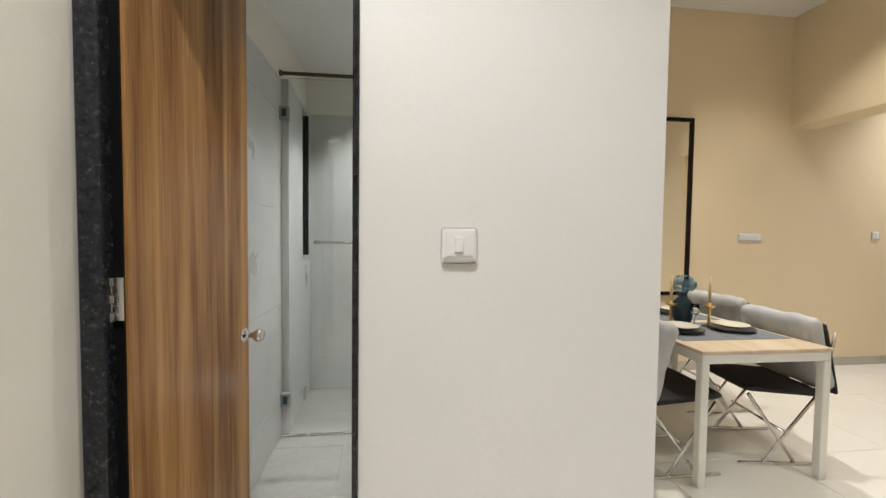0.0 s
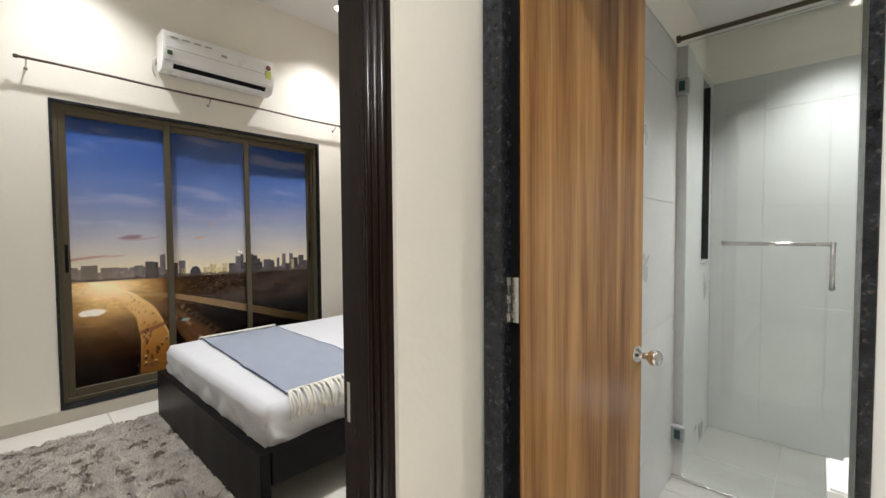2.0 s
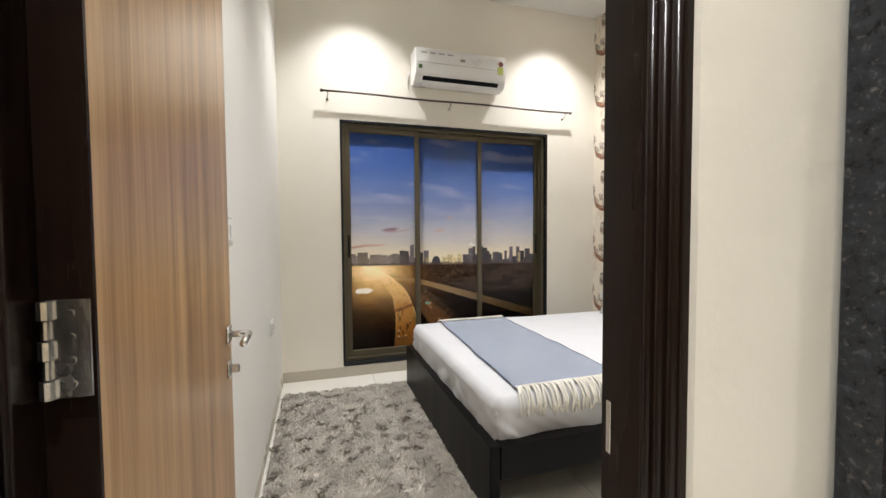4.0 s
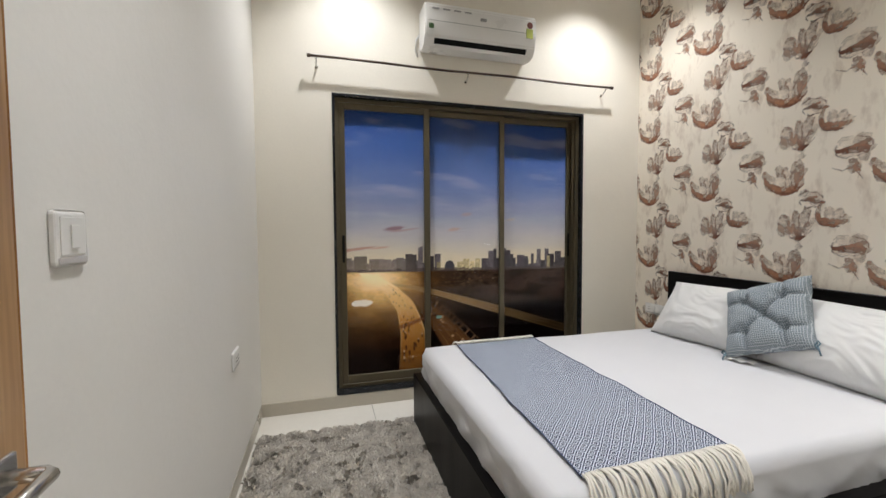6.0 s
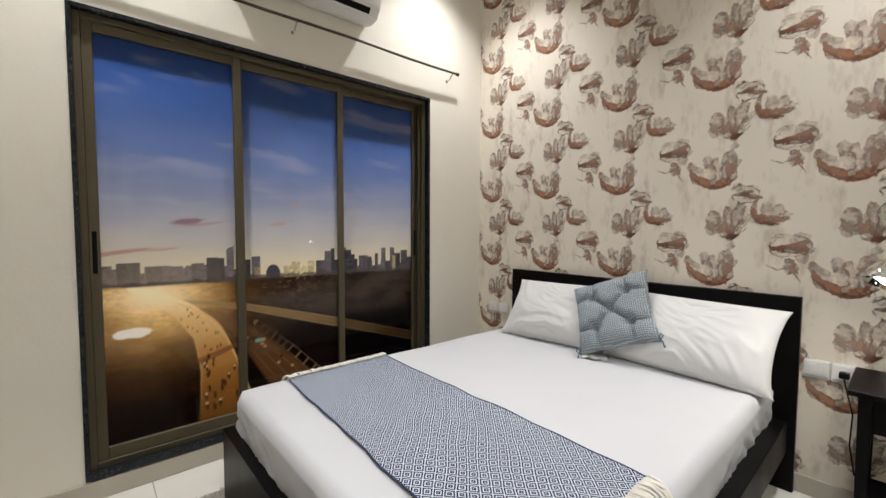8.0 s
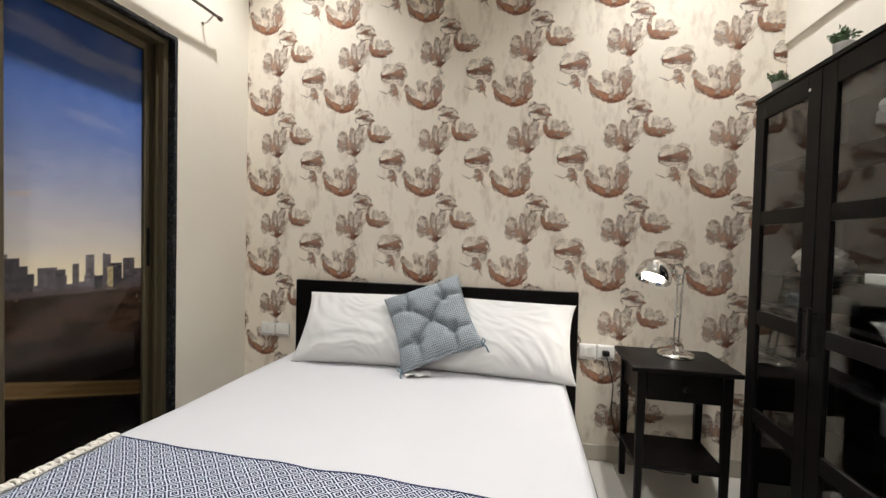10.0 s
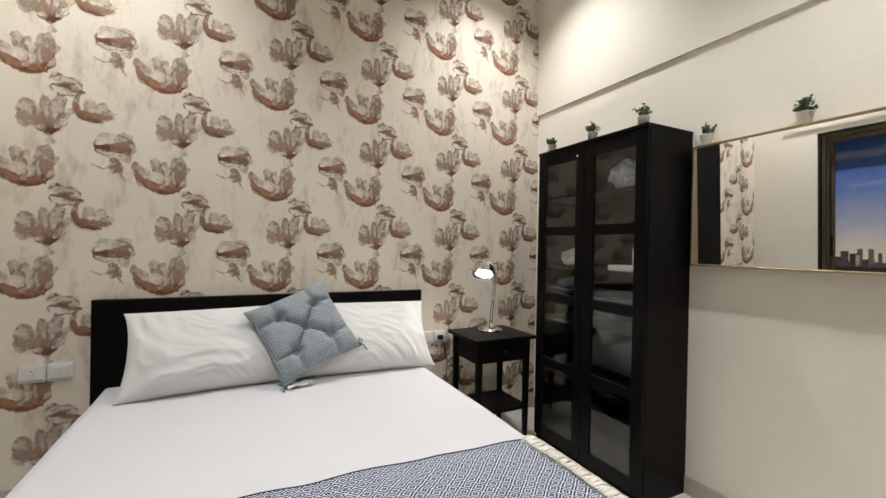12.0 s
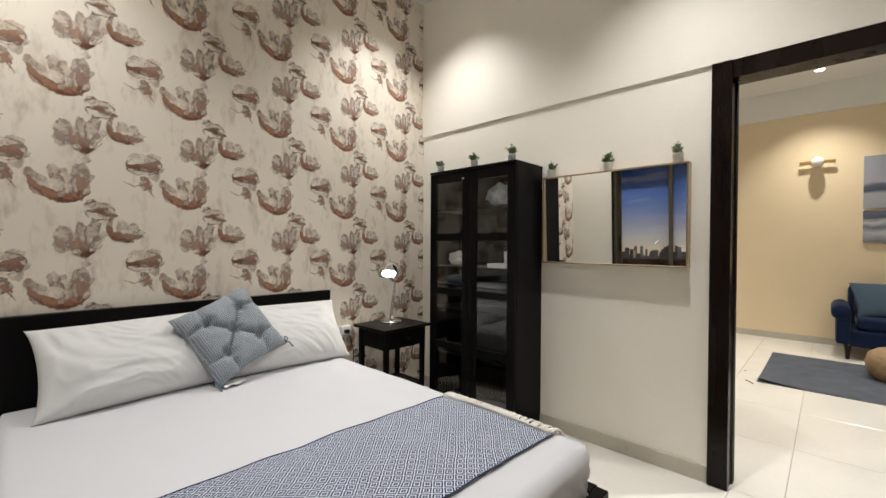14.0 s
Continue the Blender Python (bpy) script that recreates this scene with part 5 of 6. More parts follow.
def crumpled(name, x, y, z, sx, sy, sz, m, label, category, seed):
    t = thing(name, x, y, z, label=label, category=category)
    bm = bmesh.new()
    bmesh.ops.create_icosphere(bm, subdivisions=4, radius=1.0)
    for v in bm.verts:
        k = 1 + 0.35 * noise.noise(v.co * 2.2 + Vector((seed, 0, 0))) + 0.18 * noise.noise(v.co * 6 + Vector((seed, 2, 0)))
        v.co = Vector((v.co.x * sx * k, v.co.y * sy * k, max(-sz, v.co.z * sz * k) + sz))
    part("bundle", bm, m, t)


crumpled("plastic_bag", -1.50, 2.02, 1.577, 0.07, 0.10, 0.085, M_FILM, "crumpled clear plastic bag on the top shelf", "bag", 1.0)
crumpled("folded_cloth", -1.50, 2.40, 1.137, 0.07, 0.10, 0.055, M_FRINGE, "cream cloth wrapped in clear film on a shelf", "cloth", 4.0)
t = thing("folded_towel", -1.50, 2.40, 1.002, label="dark teal folded towel on a shelf", category="towel")
part("towel", soft_block(0.14, 0.2, 0.06, 0.02, 8), mat("dark_teal_towel", (0.02, 0.05, 0.07), 0.9), t, smooth=True, at=pose(0, 0, 0.03))
t = thing("carton", -1.53, 1.98, 1.137, label="flat white carton on a shelf", category="box")
part("carton_box", box(-0.06, 0.06, -0.09, 0.09, 0, 0.03, 0.002), M_PLASTIC, t)
for y, hh in ((1.905, 0.13), (1.95, 0.085)):
    t = thing("candle_jar", -1.50, y, 1.137 if hh > 0.1 else 1.168, label="white floral-printed candle jar on a shelf", category="jar", group="candle jars")
    part("jar", lathe([(0.0, 0.0), (0.026, 0.0), (0.028, 0.004), (0.028, hh - 0.004), (0.025, hh), (0.0, hh)], 20), M_PLASTIC, t, smooth=True)
    for k in range(6):
        part("printed_spot", rod((-0.0275, -0.012 + 0.005 * k, 0.02 + 0.013 * k), (-0.0285, -0.012 + 0.005 * k, 0.02 + 0.013 * k), 0.004, 8), M_PRINT, t)


# ---- small plants ----
M_LEAF = mat("leaf_green", (0.055, 0.11, 0.035), 0.6, spread=0.5, scale=40)
M_LEAF2 = mat("pale_leaf_green", (0.13, 0.18, 0.07), 0.6, spread=0.4, scale=40)


def make_plant(x, y, z, seed, m, high):
    t = thing("potted_plant", x, y, z, label="tiny artificial plant in a white pot", category="plant", group="tiny potted plants")
    part("pot", lathe([(0.0, 0.0), (0.022, 0.0), (0.028, 0.05), (0.0295, 0.052), (0.027, 0.053), (0.025, 0.044), (0.0, 0.044)], 22), M_PLASTIC, t, smooth=True)
    rnd = random.Random(seed)
    st, lf = bmesh.new(), bmesh.new()
    for k in range(22):
        a, out = rnd.random() * 6.283, rnd.random()
        tip = Vector((math.cos(a) * 0.042 * out, math.sin(a) * 0.042 * out, 0.05 + high * (0.55 + 0.45 * rnd.random()) * (1 - 0.35 * out)))
        tube([(0.3 * tip.x, 0.3 * tip.y, 0.042), (0.7 * tip.x, 0.7 * tip.y, 0.03 + tip.z * 0.55), tip], 0.0009, 4, st)
        for j in range(9):
            f = 0.45 + 0.6 * rnd.random()
            p = Vector((tip.x * f, tip.y * f, 0.042 + (tip.z - 0.042) * f)) + Vector((rnd.random() - 0.5, rnd.random() - 0.5, rnd.random() - 0.5)) * 0.016
            r = Euler((rnd.random() * 6, rnd.random() * 6, rnd.random() * 6)).to_matrix()
            s = 0.005 + 0.004 * rnd.random()
            q = [p + r @ Vector(c) * s for c in ((0, -1, 0), (0.6, 0, 0.25), (0, 1.2, 0), (-0.6, 0, 0.25))]
            lf.faces.new([lf.verts.new(c) for c in q])
    part("stems", st, M_LEAF, t)
    part("leaves", lf, m, t)


for k, (x, y, z, hi) in enumerate(((-1.60, 2.53, 1.866, 0.055), (-1.60, 2.19, 1.866, 0.06), (-1.60, 1.86, 1.866, 0.07), (-1.343, 1.705, 1.773, 0.06), (-1.343, 1.31, 1.773, 0.07), (-1.343, 0.915, 1.773, 0.06))):
    make_plant(x, y, z, k + 11, M_LEAF2 if k in (2, 5) else M_LEAF, hi)


def make_mirror():
    y0, y1, z0, z1 = 0.853, 1.752, 1.178, 1.772
    m = thing("wall_mirror", XD, (y0 + y1) / 2, (z0 + z1) / 2, label="wide wall mirror in a thin brushed-brass box frame", category="mirror")
    o = m.matrix_basis.inverted()
    bm = box(XD - 0.046, XD - 0.043, y0 + 0.008, y1 - 0.008, z0 + 0.008, z1 - 0.008)
    for v in bm.verts:
        v.co.x += 0.008 - 0.016 * (v.co.z - z0) / (z1 - z0)
    part("mirror_glass", bm, M_MIRROR, m, at=o)
    part("backing", box(XD - 0.022, XD - 0.002, y0 + 0.01, y1 - 0.01, z0 + 0.01, z1 - 0.01), M_BLACKPL, m, at=o)
    for a, b, c, d in ((y0, y1, z0, z0 + 0.008), (y0, y1, z1 - 0.008, z1), (y0, y0 + 0.008, z0 + 0.008, z1 - 0.008), (y1 - 0.008, y1, z0 + 0.008, z1 - 0.008)):
        part("frame_bar", box(XD - 0.066, XD - 0.002, a, b, c, d, 0.001), M_DULLBRASS, m, at=o)


make_mirror()


# ---- air conditioner and curtain rod ----
def make_ac():
    y0, y1, z0, z1 = 1.045, 1.905, 2.595, 2.895
    a = thing("air_conditioner", XW, (y0 + y1) / 2, z0, label="white split air conditioner on the window wall", category="air conditioner")
    o = a.matrix_basis.inverted()
    prof = [(0.0, z0 + 0.02), (0.085, z0), (0.15, z0 + 0.012), (0.19, z0 + 0.07), (0.205, z0 + 0.16), (0.20, z1 - 0.03), (0.185, z1), (0.0, z1)]
    bm = bmesh.new()
    rings = [[bm.verts.new((XW + 0.003 + d, y, z)) for d, z in prof] for y in (y0, y1)]
    n = len(prof)
    for k in range(n):
        bm.faces.new((rings[0][k], rings[1][k], rings[1][(k + 1) % n], rings[0][(k + 1) % n]))
    bm.faces.new(rings[0])
    bm.faces.new(rings[1][::-1])
    bmesh.ops.recalc_face_normals(bm, faces=bm.faces)
    bmesh.ops.bevel(bm, geom=bm.edges, offset=0.008, segments=2, affect="EDGES")
    part("body", bm, M_PLASTIC, a, at=o)
    # outlet on the sloping lower front
    sl = part("outlet", box(-0.018, 0.02, y0 + 0.07, y1 - 0.07, -0.002, 0.004), M_BLACKPL, a, at=o @ pose(XW + 0.172, 0, z0 + 0.042, 0, -55, 0))
    part("louvre", box(-0.011, 0.011, y0 + 0.072, y1 - 0.072, 0.008, 0.012, 0.001), M_PLASTIC, sl)
    part("louvre", box(0.014, 0.024, y0 + 0.072, y1 - 0.072, 0.007, 0.010, 0.001), M_PLASTIC, sl)
    for k in range(6):
        y = y0 + 0.15 + k * 0.112
        part("vane", box(-0.03, 0.03, y, y + 0.003, 0.004, 0.010), M_BLACKPL, sl)
    part("front_seam", box(XW + 0.2065, XW + 0.2085, y0 + 0.02, y1 - 0.02, z0 + 0.165, z0 + 0.168), M_GREYPL, a, at=o)
    part("badge", box(XW + 0.207, XW + 0.2095, 1.455, 1.50, z0 + 0.205, z0 + 0.225, 0.004), M_GREYPL, a, at=o)
    part("energy_label", box(XW + 0.207, XW + 0.2095, y1 - 0.085, y1 - 0.03, z1 - 0.17, z1 - 0.10, 0.001), mat("yellow_green_print", (0.45, 0.50, 0.10), 0.5), a, "yellow-green energy label", at=o)
    part("energy_label_seal", blob(y1 - 0.055, z1 - 0.075, 0.024, 0.024, XW + 0.2095, bmesh.new(), wob=0.0), mat("dark_red_print", (0.20, 0.05, 0.03), 0.5), a, at=o)
    part("side_sticker", box(XW + 0.207, XW + 0.2095, y0 + 0.025, y0 + 0.06, z1 - 0.19, z1 - 0.155, 0.001), M_LEAF, a, at=o)
    for k in range(4):
        part("print_bar", box(XW + 0.207, XW + 0.2092, y0 + 0.05 + 0.08 * k, y0 + 0.10 + 0.08 * k, z1 - 0.055, z1 - 0.045), M_GREYPL, a, at=o)
    part("cable", tube([(XW + 0.02, y0 + 0.01, 2.75), (XW + 0.012, y0 - 0.025, 2.70), (XW + 0.01, y0 - 0.03, 2.63), (XW + 0.01, y0 - 0.015, 2.58)], 0.006, 7), M_PLASTIC, a, smooth=True, at=o)


make_ac()


def make_curtain_rod():
    z, x = 2.482, XW + 0.07
    c = thing("curtain_rod", x, 1.48, z, label="thin brown metal curtain rod without curtains above the window", category="curtain rod")
    o = c.matrix_basis.inverted()
    M_ROD = mat("brown_metal", (0.09, 0.065, 0.05), 0.4, metal=0.6)
    part("pole", tube([(x, 0.275 + 0.2405 * k, z + 0.004 * math.sin(k * 1.3)) for k in range(11)], 0.0085, 10), M_ROD, c, smooth=True, at=o)
    for y in (0.265, 2.69):
        part("finial", lathe([(0.0, -0.012), (0.012, -0.010), (0.013, 0.0), (0.012, 0.012), (0.0, 0.016)], 14, m=Matrix.Translation((x, y, z)) @ pose(0, 0, 0, 90, 0, 0)), M_ROD, c, smooth=True, at=o)
    for y in (0.31, 1.41, 2.635):
        b = part("bracket", tube([(XW, y, z - 0.05), (XW + 0.03, y, z - 0.045), (x, y, z - 0.012)], 0.005, 8), M_STEEL, c, smooth=True, at=o)
        part("bracket_plate", rod((XW, y, z - 0.05), (XW + 0.004, y, z - 0.05), 0.011, 14), M_STEEL, b)


make_curtain_rod()


# ---- downlight fittings ----
def make_fitting(x, y, z):
    f = thing("ceiling_light", x, y, z, label="small round recessed ceiling downlight switched on, from a partly assumed set", category="ceiling light", group="ceiling downlights")
    part("rim", lathe([(0.048, -0.003), (0.058, -0.003), (0.060, 0.0), (0.046, 0.0), (0.048, -0.003)], 28), M_PLASTIC, f, smooth=True)
    part("diffuser", lathe([(0.0, -0.002), (0.047, -0.002), (0.047, 0.0), (0.0, 0.0)], 28), M_LAMPON, f)


# every lamp gets a fitting, the added ones too
for x, y, z, power, color in DOWNLIGHTS:
    make_fitting(x, y, z)


# ---- shaggy rug ----
def make_rug():
    x0, x1, y0, y1 = -4.10, -1.98, -0.075, 0.98
    r = thing("shag_rug", (x0 + x1) / 2, (y0 + y1) / 2, 0, label="grey-beige shaggy rug on the floor by the bed", category="rug")
    o = r.matrix_basis.inverted()
    m = mat("grey_shag", (0.50, 0.46, 0.40), 0.95, spread=0.22, scale=11, fine=70, bump=0.6, sheen=0.3)
    part("backing", box(x0, x1, y0, y1, 0.0, 0.014, 0.004), m, r, at=o)
    rnd = random.Random(3)
    verts, faces = [], []
    n = 26000
    for k in range(n):
        x, y = x0 + (x1 - x0) * rnd.random(), y0 + (y1 - y0) * rnd.random()
        a = 4.0 * noise.noise((x * 13, y * 13, 0)) + rnd.random() * 2.4
        h = 0.012 + 0.012 * rnd.random() + 0.010 * noise.noise((x * 9, y * 9, 3))
        lx, ly = math.cos(a) * 0.016, math.sin(a) * 0.016
        wx, wy = -math.sin(a) * 0.0055, math.cos(a) * 0.0055
        i = len(verts)
        verts += [(x - wx, y - wy, 0.012), (x + wx, y + wy, 0.012), (x + lx * 0.6 + wx * 0.7, y + ly * 0.6 + wy * 0.7, 0.012 + h), (x + lx * 1.4, y + ly * 1.4, 0.010 + h * 0.9)]
        faces += [(i, i + 1, i + 2), (i, i + 2, i + 3)]
    me = bpy.data.meshes.new("shag")
    me.from_pydata(verts, [], faces)
    me.materials.append(m)
    p = new("shag", me)
    p.parent, p.matrix_basis = r, o
    tagged(p, kind="stuff")


make_rug()


# ---- dining corner ----
def make_dining_table():
    x0, x1, y0, y1, h = 1.19, 1.965, 1.78, 3.02, 0.735
    t = thing("dining_table", (x0 + x1) / 2, (y0 + y1) / 2, 0, label="white-legged dining table with a pale birch top", category="table")
    o = t.matrix_basis.inverted()
    part("tabletop", box(x0, x1, y0, y1, h - 0.02, h, 0.003), M_BIRCH, t, at=o)
    white = mat("white_lacquer_steel", (0.78, 0.76, 0.70), 0.35, spread=0.03)
    for a, b, c, d in ((x0 + 0.005, x1 - 0.005, y0 + 0.005, y0 + 0.03), (x0 + 0.005, x1 - 0.005, y1 - 0.03, y1 - 0.005), (x0 + 0.005, x0 + 0.03, y0 + 0.03, y1 - 0.03), (x1 - 0.03, x1 - 0.005, y0 + 0.03, y1 - 0.03)):
        part("apron", box(a, b, c, d, h - 0.07, h - 0.021, 0.002), white, t, at=o)
    for x in (x0 + 0.003, x1 - 0.048):
        for y in (y0 + 0.003, y1 - 0.048):
            leg = part("leg", box(x, x + 0.045, y, y + 0.045, 0.012, h - 0.071, 0.004), white, t, at=o)
            part("foot_cap", box(x + 0.002, x + 0.043, y + 0.002, y + 0.043, 0.0, 0.012), M_PLASTIC, leg)


make_dining_table()
M_BLACKFAB = mat("black_woven_seat", (0.018, 0.016, 0.017), 0.8, spread=0.2, fine=300, bump=0.2)
M_GREYFAB = mat("light_grey_fabric", (0.52, 0.52, 0.52), 0.9, spread=0.12, scale=14, fine=250, bump=0.3)


def make_dining_chair():
    c = thing("dining_chair", 0, 0, 0, label="black dining chair on chrome legs with a grey back cushion", category="chair", group="dining chairs")
    part("seat", soft_block(0.46, 0.46, 0.04, 0.018, 8, 0.002), M_BLACKFAB, c, smooth=True, at=pose(0, 0, 0.44, 4))
    part("backrest", soft_block(0.46, 0.03, 0.42, 0.014, 8, 0.002), M_BLACKFAB, c, smooth=True, at=pose(0, -0.255, 0.63, -12))
    for s in (-1, 1):
        x = 0.215 * s
        part("leg", tube([(x, 0.20, 0.42), (x, 0.06, 0.22), (x, -0.08, 0.015)], 0.010, 10), M_CHROME, c, smooth=True)
        part("leg", tube([(x, -0.20, 0.42), (x, -0.05, 0.22), (x, 0.10, 0.015)], 0.010, 10), M_CHROME, c, smooth=True)
        part("runner", tube([(x, -0.26, 0.010), (x, 0.24, 0.010)], 0.010, 10), M_CHROME, c, smooth=True)
        part("back_post", tube([(x, -0.20, 0.43), (x, -0.24, 0.56), (x, -0.285, 0.79)], 0.010, 10), M_CHROME, c, smooth=True)
    part("stretcher", tube([(-0.215, -0.01, 0.20), (0.215, -0.01, 0.20)], 0.008, 10), M_CHROME, c, smooth=True)
    part("back_cushion", soft_block(0.52, 0.11, 0.44, 0.05, 14, 0.014, 9, 2.0), M_GREYFAB, c, smooth=True, at=pose(0.02, -0.185, 0.655, -16, 0, 5))
    return c


chair = make_dining_chair()
chair.matrix_basis = pose(1.88, 2.16, 0, 0, 0, 82)
copy_thing(chair, pose(2.04, 2.84, 0, 0, 0, 88))
copy_thing(chair, pose(1.17, 2.10, 0, 0, 0, -90))
copy_thing(chair, pose(1.08, 2.76, 0, 0, 0, -90))

M_PLATE = mat("dark_slate_plate", (0.035, 0.045, 0.06), 0.3)
M_CREAM = mat("cream_porcelain", (0.75, 0.70, 0.58), 0.25, spread=0.03)
M_MAT = mat("grey_placemat", (0.20, 0.215, 0.235), 0.85, spread=0.2, fine=200, bump=0.2)
TT = 0.735
for x, y, rz in ((1.75, 2.2, 0), (1.75, 2.72, 0), (1.40, 2.2, 0), (1.40, 2.72, 0)):
    p = thing("placemat", x, y, TT, rz, label="dark grey woven placemat on the table", category="placemat", group="placemats")
    part("cloth", box(-0.17, 0.17, -0.22, 0.22, 0.0, 0.003, 0.001), M_MAT, p)
    d = thing("dinner_plate", x - 0.02, y, TT + 0.003, label="dark slate dinner plate on a placemat", category="plate", group="dinner plates")
    part("plate", lathe([(0.0, 0.0), (0.07, 0.0), (0.13, 0.018), (0.134, 0.020), (0.13, 0.022), (0.07, 0.006), (0.0, 0.006)], 36), M_PLATE, d, smooth=True)
    d = thing("side_plate", x - 0.02, y, TT + 0.0255, label="cream plate stacked on a dark plate", category="plate", group="side plates")
    part("plate", lathe([(0.0, 0.0), (0.06, 0.0), (0.10, 0.016), (0.103, 0.018), (0.10, 0.019), (0.06, 0.005), (0.0, 0.005)], 36), M_CREAM, d, smooth=True)
    g = thing("wine_glass", x - 0.18, y + 0.12, TT, label="clear stemmed glass beside the plate", category="glass", group="wine glasses")
    part("bowl", lathe([(0.03, 0.0), (0.03, 0.002), (0.004, 0.006), (0.004, 0.07), (0.022, 0.085), (0.032, 0.11), (0.03, 0.15), (0.029, 0.15), (0.030, 0.11), (0.02, 0.088), (0.0, 0.082)], 24), M_GLASS, g, smooth=True)
vase = thing("vase", 1.56, 2.42, TT, label="dark teal glass vase with blue flowers", category="vase")
part("vase_body", lathe([(0.0, 0.0), (0.05, 0.0), (0.062, 0.04), (0.066, 0.10), (0.058, 0.15), (0.03, 0.18), (0.026, 0.20), (0.032, 0.215), (0.028, 0.214), (0.02, 0.19), (0.0, 0.18)], 28), mat("teal_glass", (0.02, 0.05, 0.075), 0.12, spread=0.2), vase, smooth=True)
rnd = random.Random(5)
bm = bmesh.new()
for k in range(140):
    d = Vector((rnd.gauss(0, 1), rnd.gauss(0, 1), rnd.gauss(0, 0.7))).normalized()
    p = Vector((0, 0, 0.27)) + Vector((d.x * 0.075, d.y * 0.075, d.z * 0.055))
    r = d.to_track_quat("Z", "Y")
    for j in range(4):
        q = [p + r @ Vector((math.cos(j * 1.57 + a) * s, math.sin(j * 1.57 + a) * s, 0.004)) for a, s in ((0, 0.002), (-0.5, 0.012), (0, 0.016), (0.5, 0.012))]
        bm.faces.new([bm.verts.new(c) for c in q])
part("flower_head", bm, mat("dusty_blue_petals", (0.14, 0.27, 0.33), 0.8, spread=0.4, scale=30), vase)
part("stems", tube([(0, 0, 0.15), (0, 0, 0.27)], 0.006, 6), M_LEAF, vase)
for x, y in ((1.46, 2.40), (1.66, 2.30)):
    c = thing("candlestick", x, y, TT, label="brass candlestick with a tall cream candle", category="candlestick", group="candlesticks")
    part("stick", lathe([(0.0, 0.0), (0.045, 0.0), (0.045, 0.006), (0.012, 0.014), (0.008, 0.05), (0.008, 0.12), (0.035, 0.135), (0.035, 0.14), (0.012, 0.145), (0.012, 0.16), (0.0, 0.16)], 24), M_BRASS, c, smooth=True)
    part("candle", rod((0, 0, 0.145), (0, 0, 0.33), 0.009, 14), mat("cream_wax", (0.72, 0.55, 0.30), 0.5), c, smooth=True)


def make_dining_mirror():
    x0, x1, z0, z1 = 1.45, 2.47, 0.75, 2.46
    m = thing("dining_mirror", (x0 + x1) / 2, YD, (z0 + z1) / 2, label="tall mirror in a dark wooden frame on the dining wall", category="mirror")
    o = m.matrix_basis.inverted()
    part("mirror_glass", box(x0 + 0.03, x1 - 0.03, YD - 0.012, YD - 0.006, z0 + 0.03, z1 - 0.03), M_MIRROR, m, at=o)
    part("backing", box(x0 + 0.01, x1 - 0.01, YD - 0.006, YD - 0.001, z0 + 0.01, z1 - 0.01), M_BLACKPL, m, at=o)
    for a, b, c, d in ((x0, x1, z0, z0 + 0.035), (x0, x1, z1 - 0.035, z1), (x0, x0 + 0.035, z0 + 0.035, z1 - 0.035), (x1 - 0.035, x1, z0 + 0.035, z1 - 0.035)):
        part("frame_bar", box(a, b, YD - 0.028, YD - 0.001, c, d, 0.002), M_DARKWOOD, m, at=o)


make_dining_mirror()
switch_plate("wall_socket", pose(3.13, YD, 1.318), 0.26, 0.085, 6, "cream switch plate on the dining wall", True, "switch")
switch_plate("wall_socket", pose(4.58, YD, 1.35), 0.09, 0.09, 1, "small white switch plate on the passage wall", True, "switch")


# ---- living room ----
M_BLUE = mat("navy_velvet", (0.004, 0.012, 0.045), 0.8, spread=0.3, scale=9, fine=200, bump=0.1, sheen=0.08, spec=0.2)


def make_sofa():
    s = thing("sofa", 3.1, -0.7, 0, label="navy velvet sofa with rolled arms and dark wooden legs", category="sofa")
    part("base", soft_block(0.80, 1.62, 0.20, 0.03, 10, 0.002), M_BLUE, s, smooth=True, at=pose(0.02, 0, 0.25))
    for y in (-0.38, 0.38):
        part("seat_cushion", soft_block(0.66, 0.74, 0.15, 0.05, 12, 0.004), M_BLUE, s, smooth=True, at=pose(-0.04, y, 0.425))
        part("back_cushion", soft_block(0.22, 0.74, 0.40, 0.08, 12, 0.006), M_BLUE, s, smooth=True, at=pose(0.27, y, 0.63, 0, 10))
    part("back", soft_block(0.16, 1.62, 0.62, 0.06, 10, 0.002), M_BLUE, s, smooth=True, at=pose(0.37, 0, 0.52, 0, 4))
    for y in (-0.86, 0.86):
        part("arm", soft_block(0.76, 0.13, 0.38, 0.03, 10, 0.002), M_BLUE, s, smooth=True, at=pose(0.0, y, 0.36))
        part("arm_roll", lathe([(0.0, -0.39), (0.07, -0.39), (0.088, -0.37), (0.088, 0.37), (0.07, 0.39), (0.0, 0.39)], 26, m=pose(0, 0, 0, 0, 90)), M_BLUE, s, smooth=True, at=pose(-0.01, y + (0.02 if y > 0 else -0.02), 0.545))
    for x in (-0.34, 0.34):
        for y in (-0.82, 0.82):
            part("leg", rod((x, y, 0.16), (x, y, 0.0), 0.030, 12, r2=0.018), M_DARKWOOD, s, smooth=True)


make_sofa()
p = thing("sofa_cushion", 2.98, -0.16, 0.5, label="slate blue scatter cushion on the sofa", category="cushion")
part("cushion_cover", pillow_bm(0.5, 0.46, 0.16, 3.0, n=24, wr=0.004), mat("slate_blue_cloth", (0.045, 0.075, 0.11), 0.9, spread=0.2), p, smooth=True, at=pose(0.06, 0.0, 0.18, 58, 0, -72))


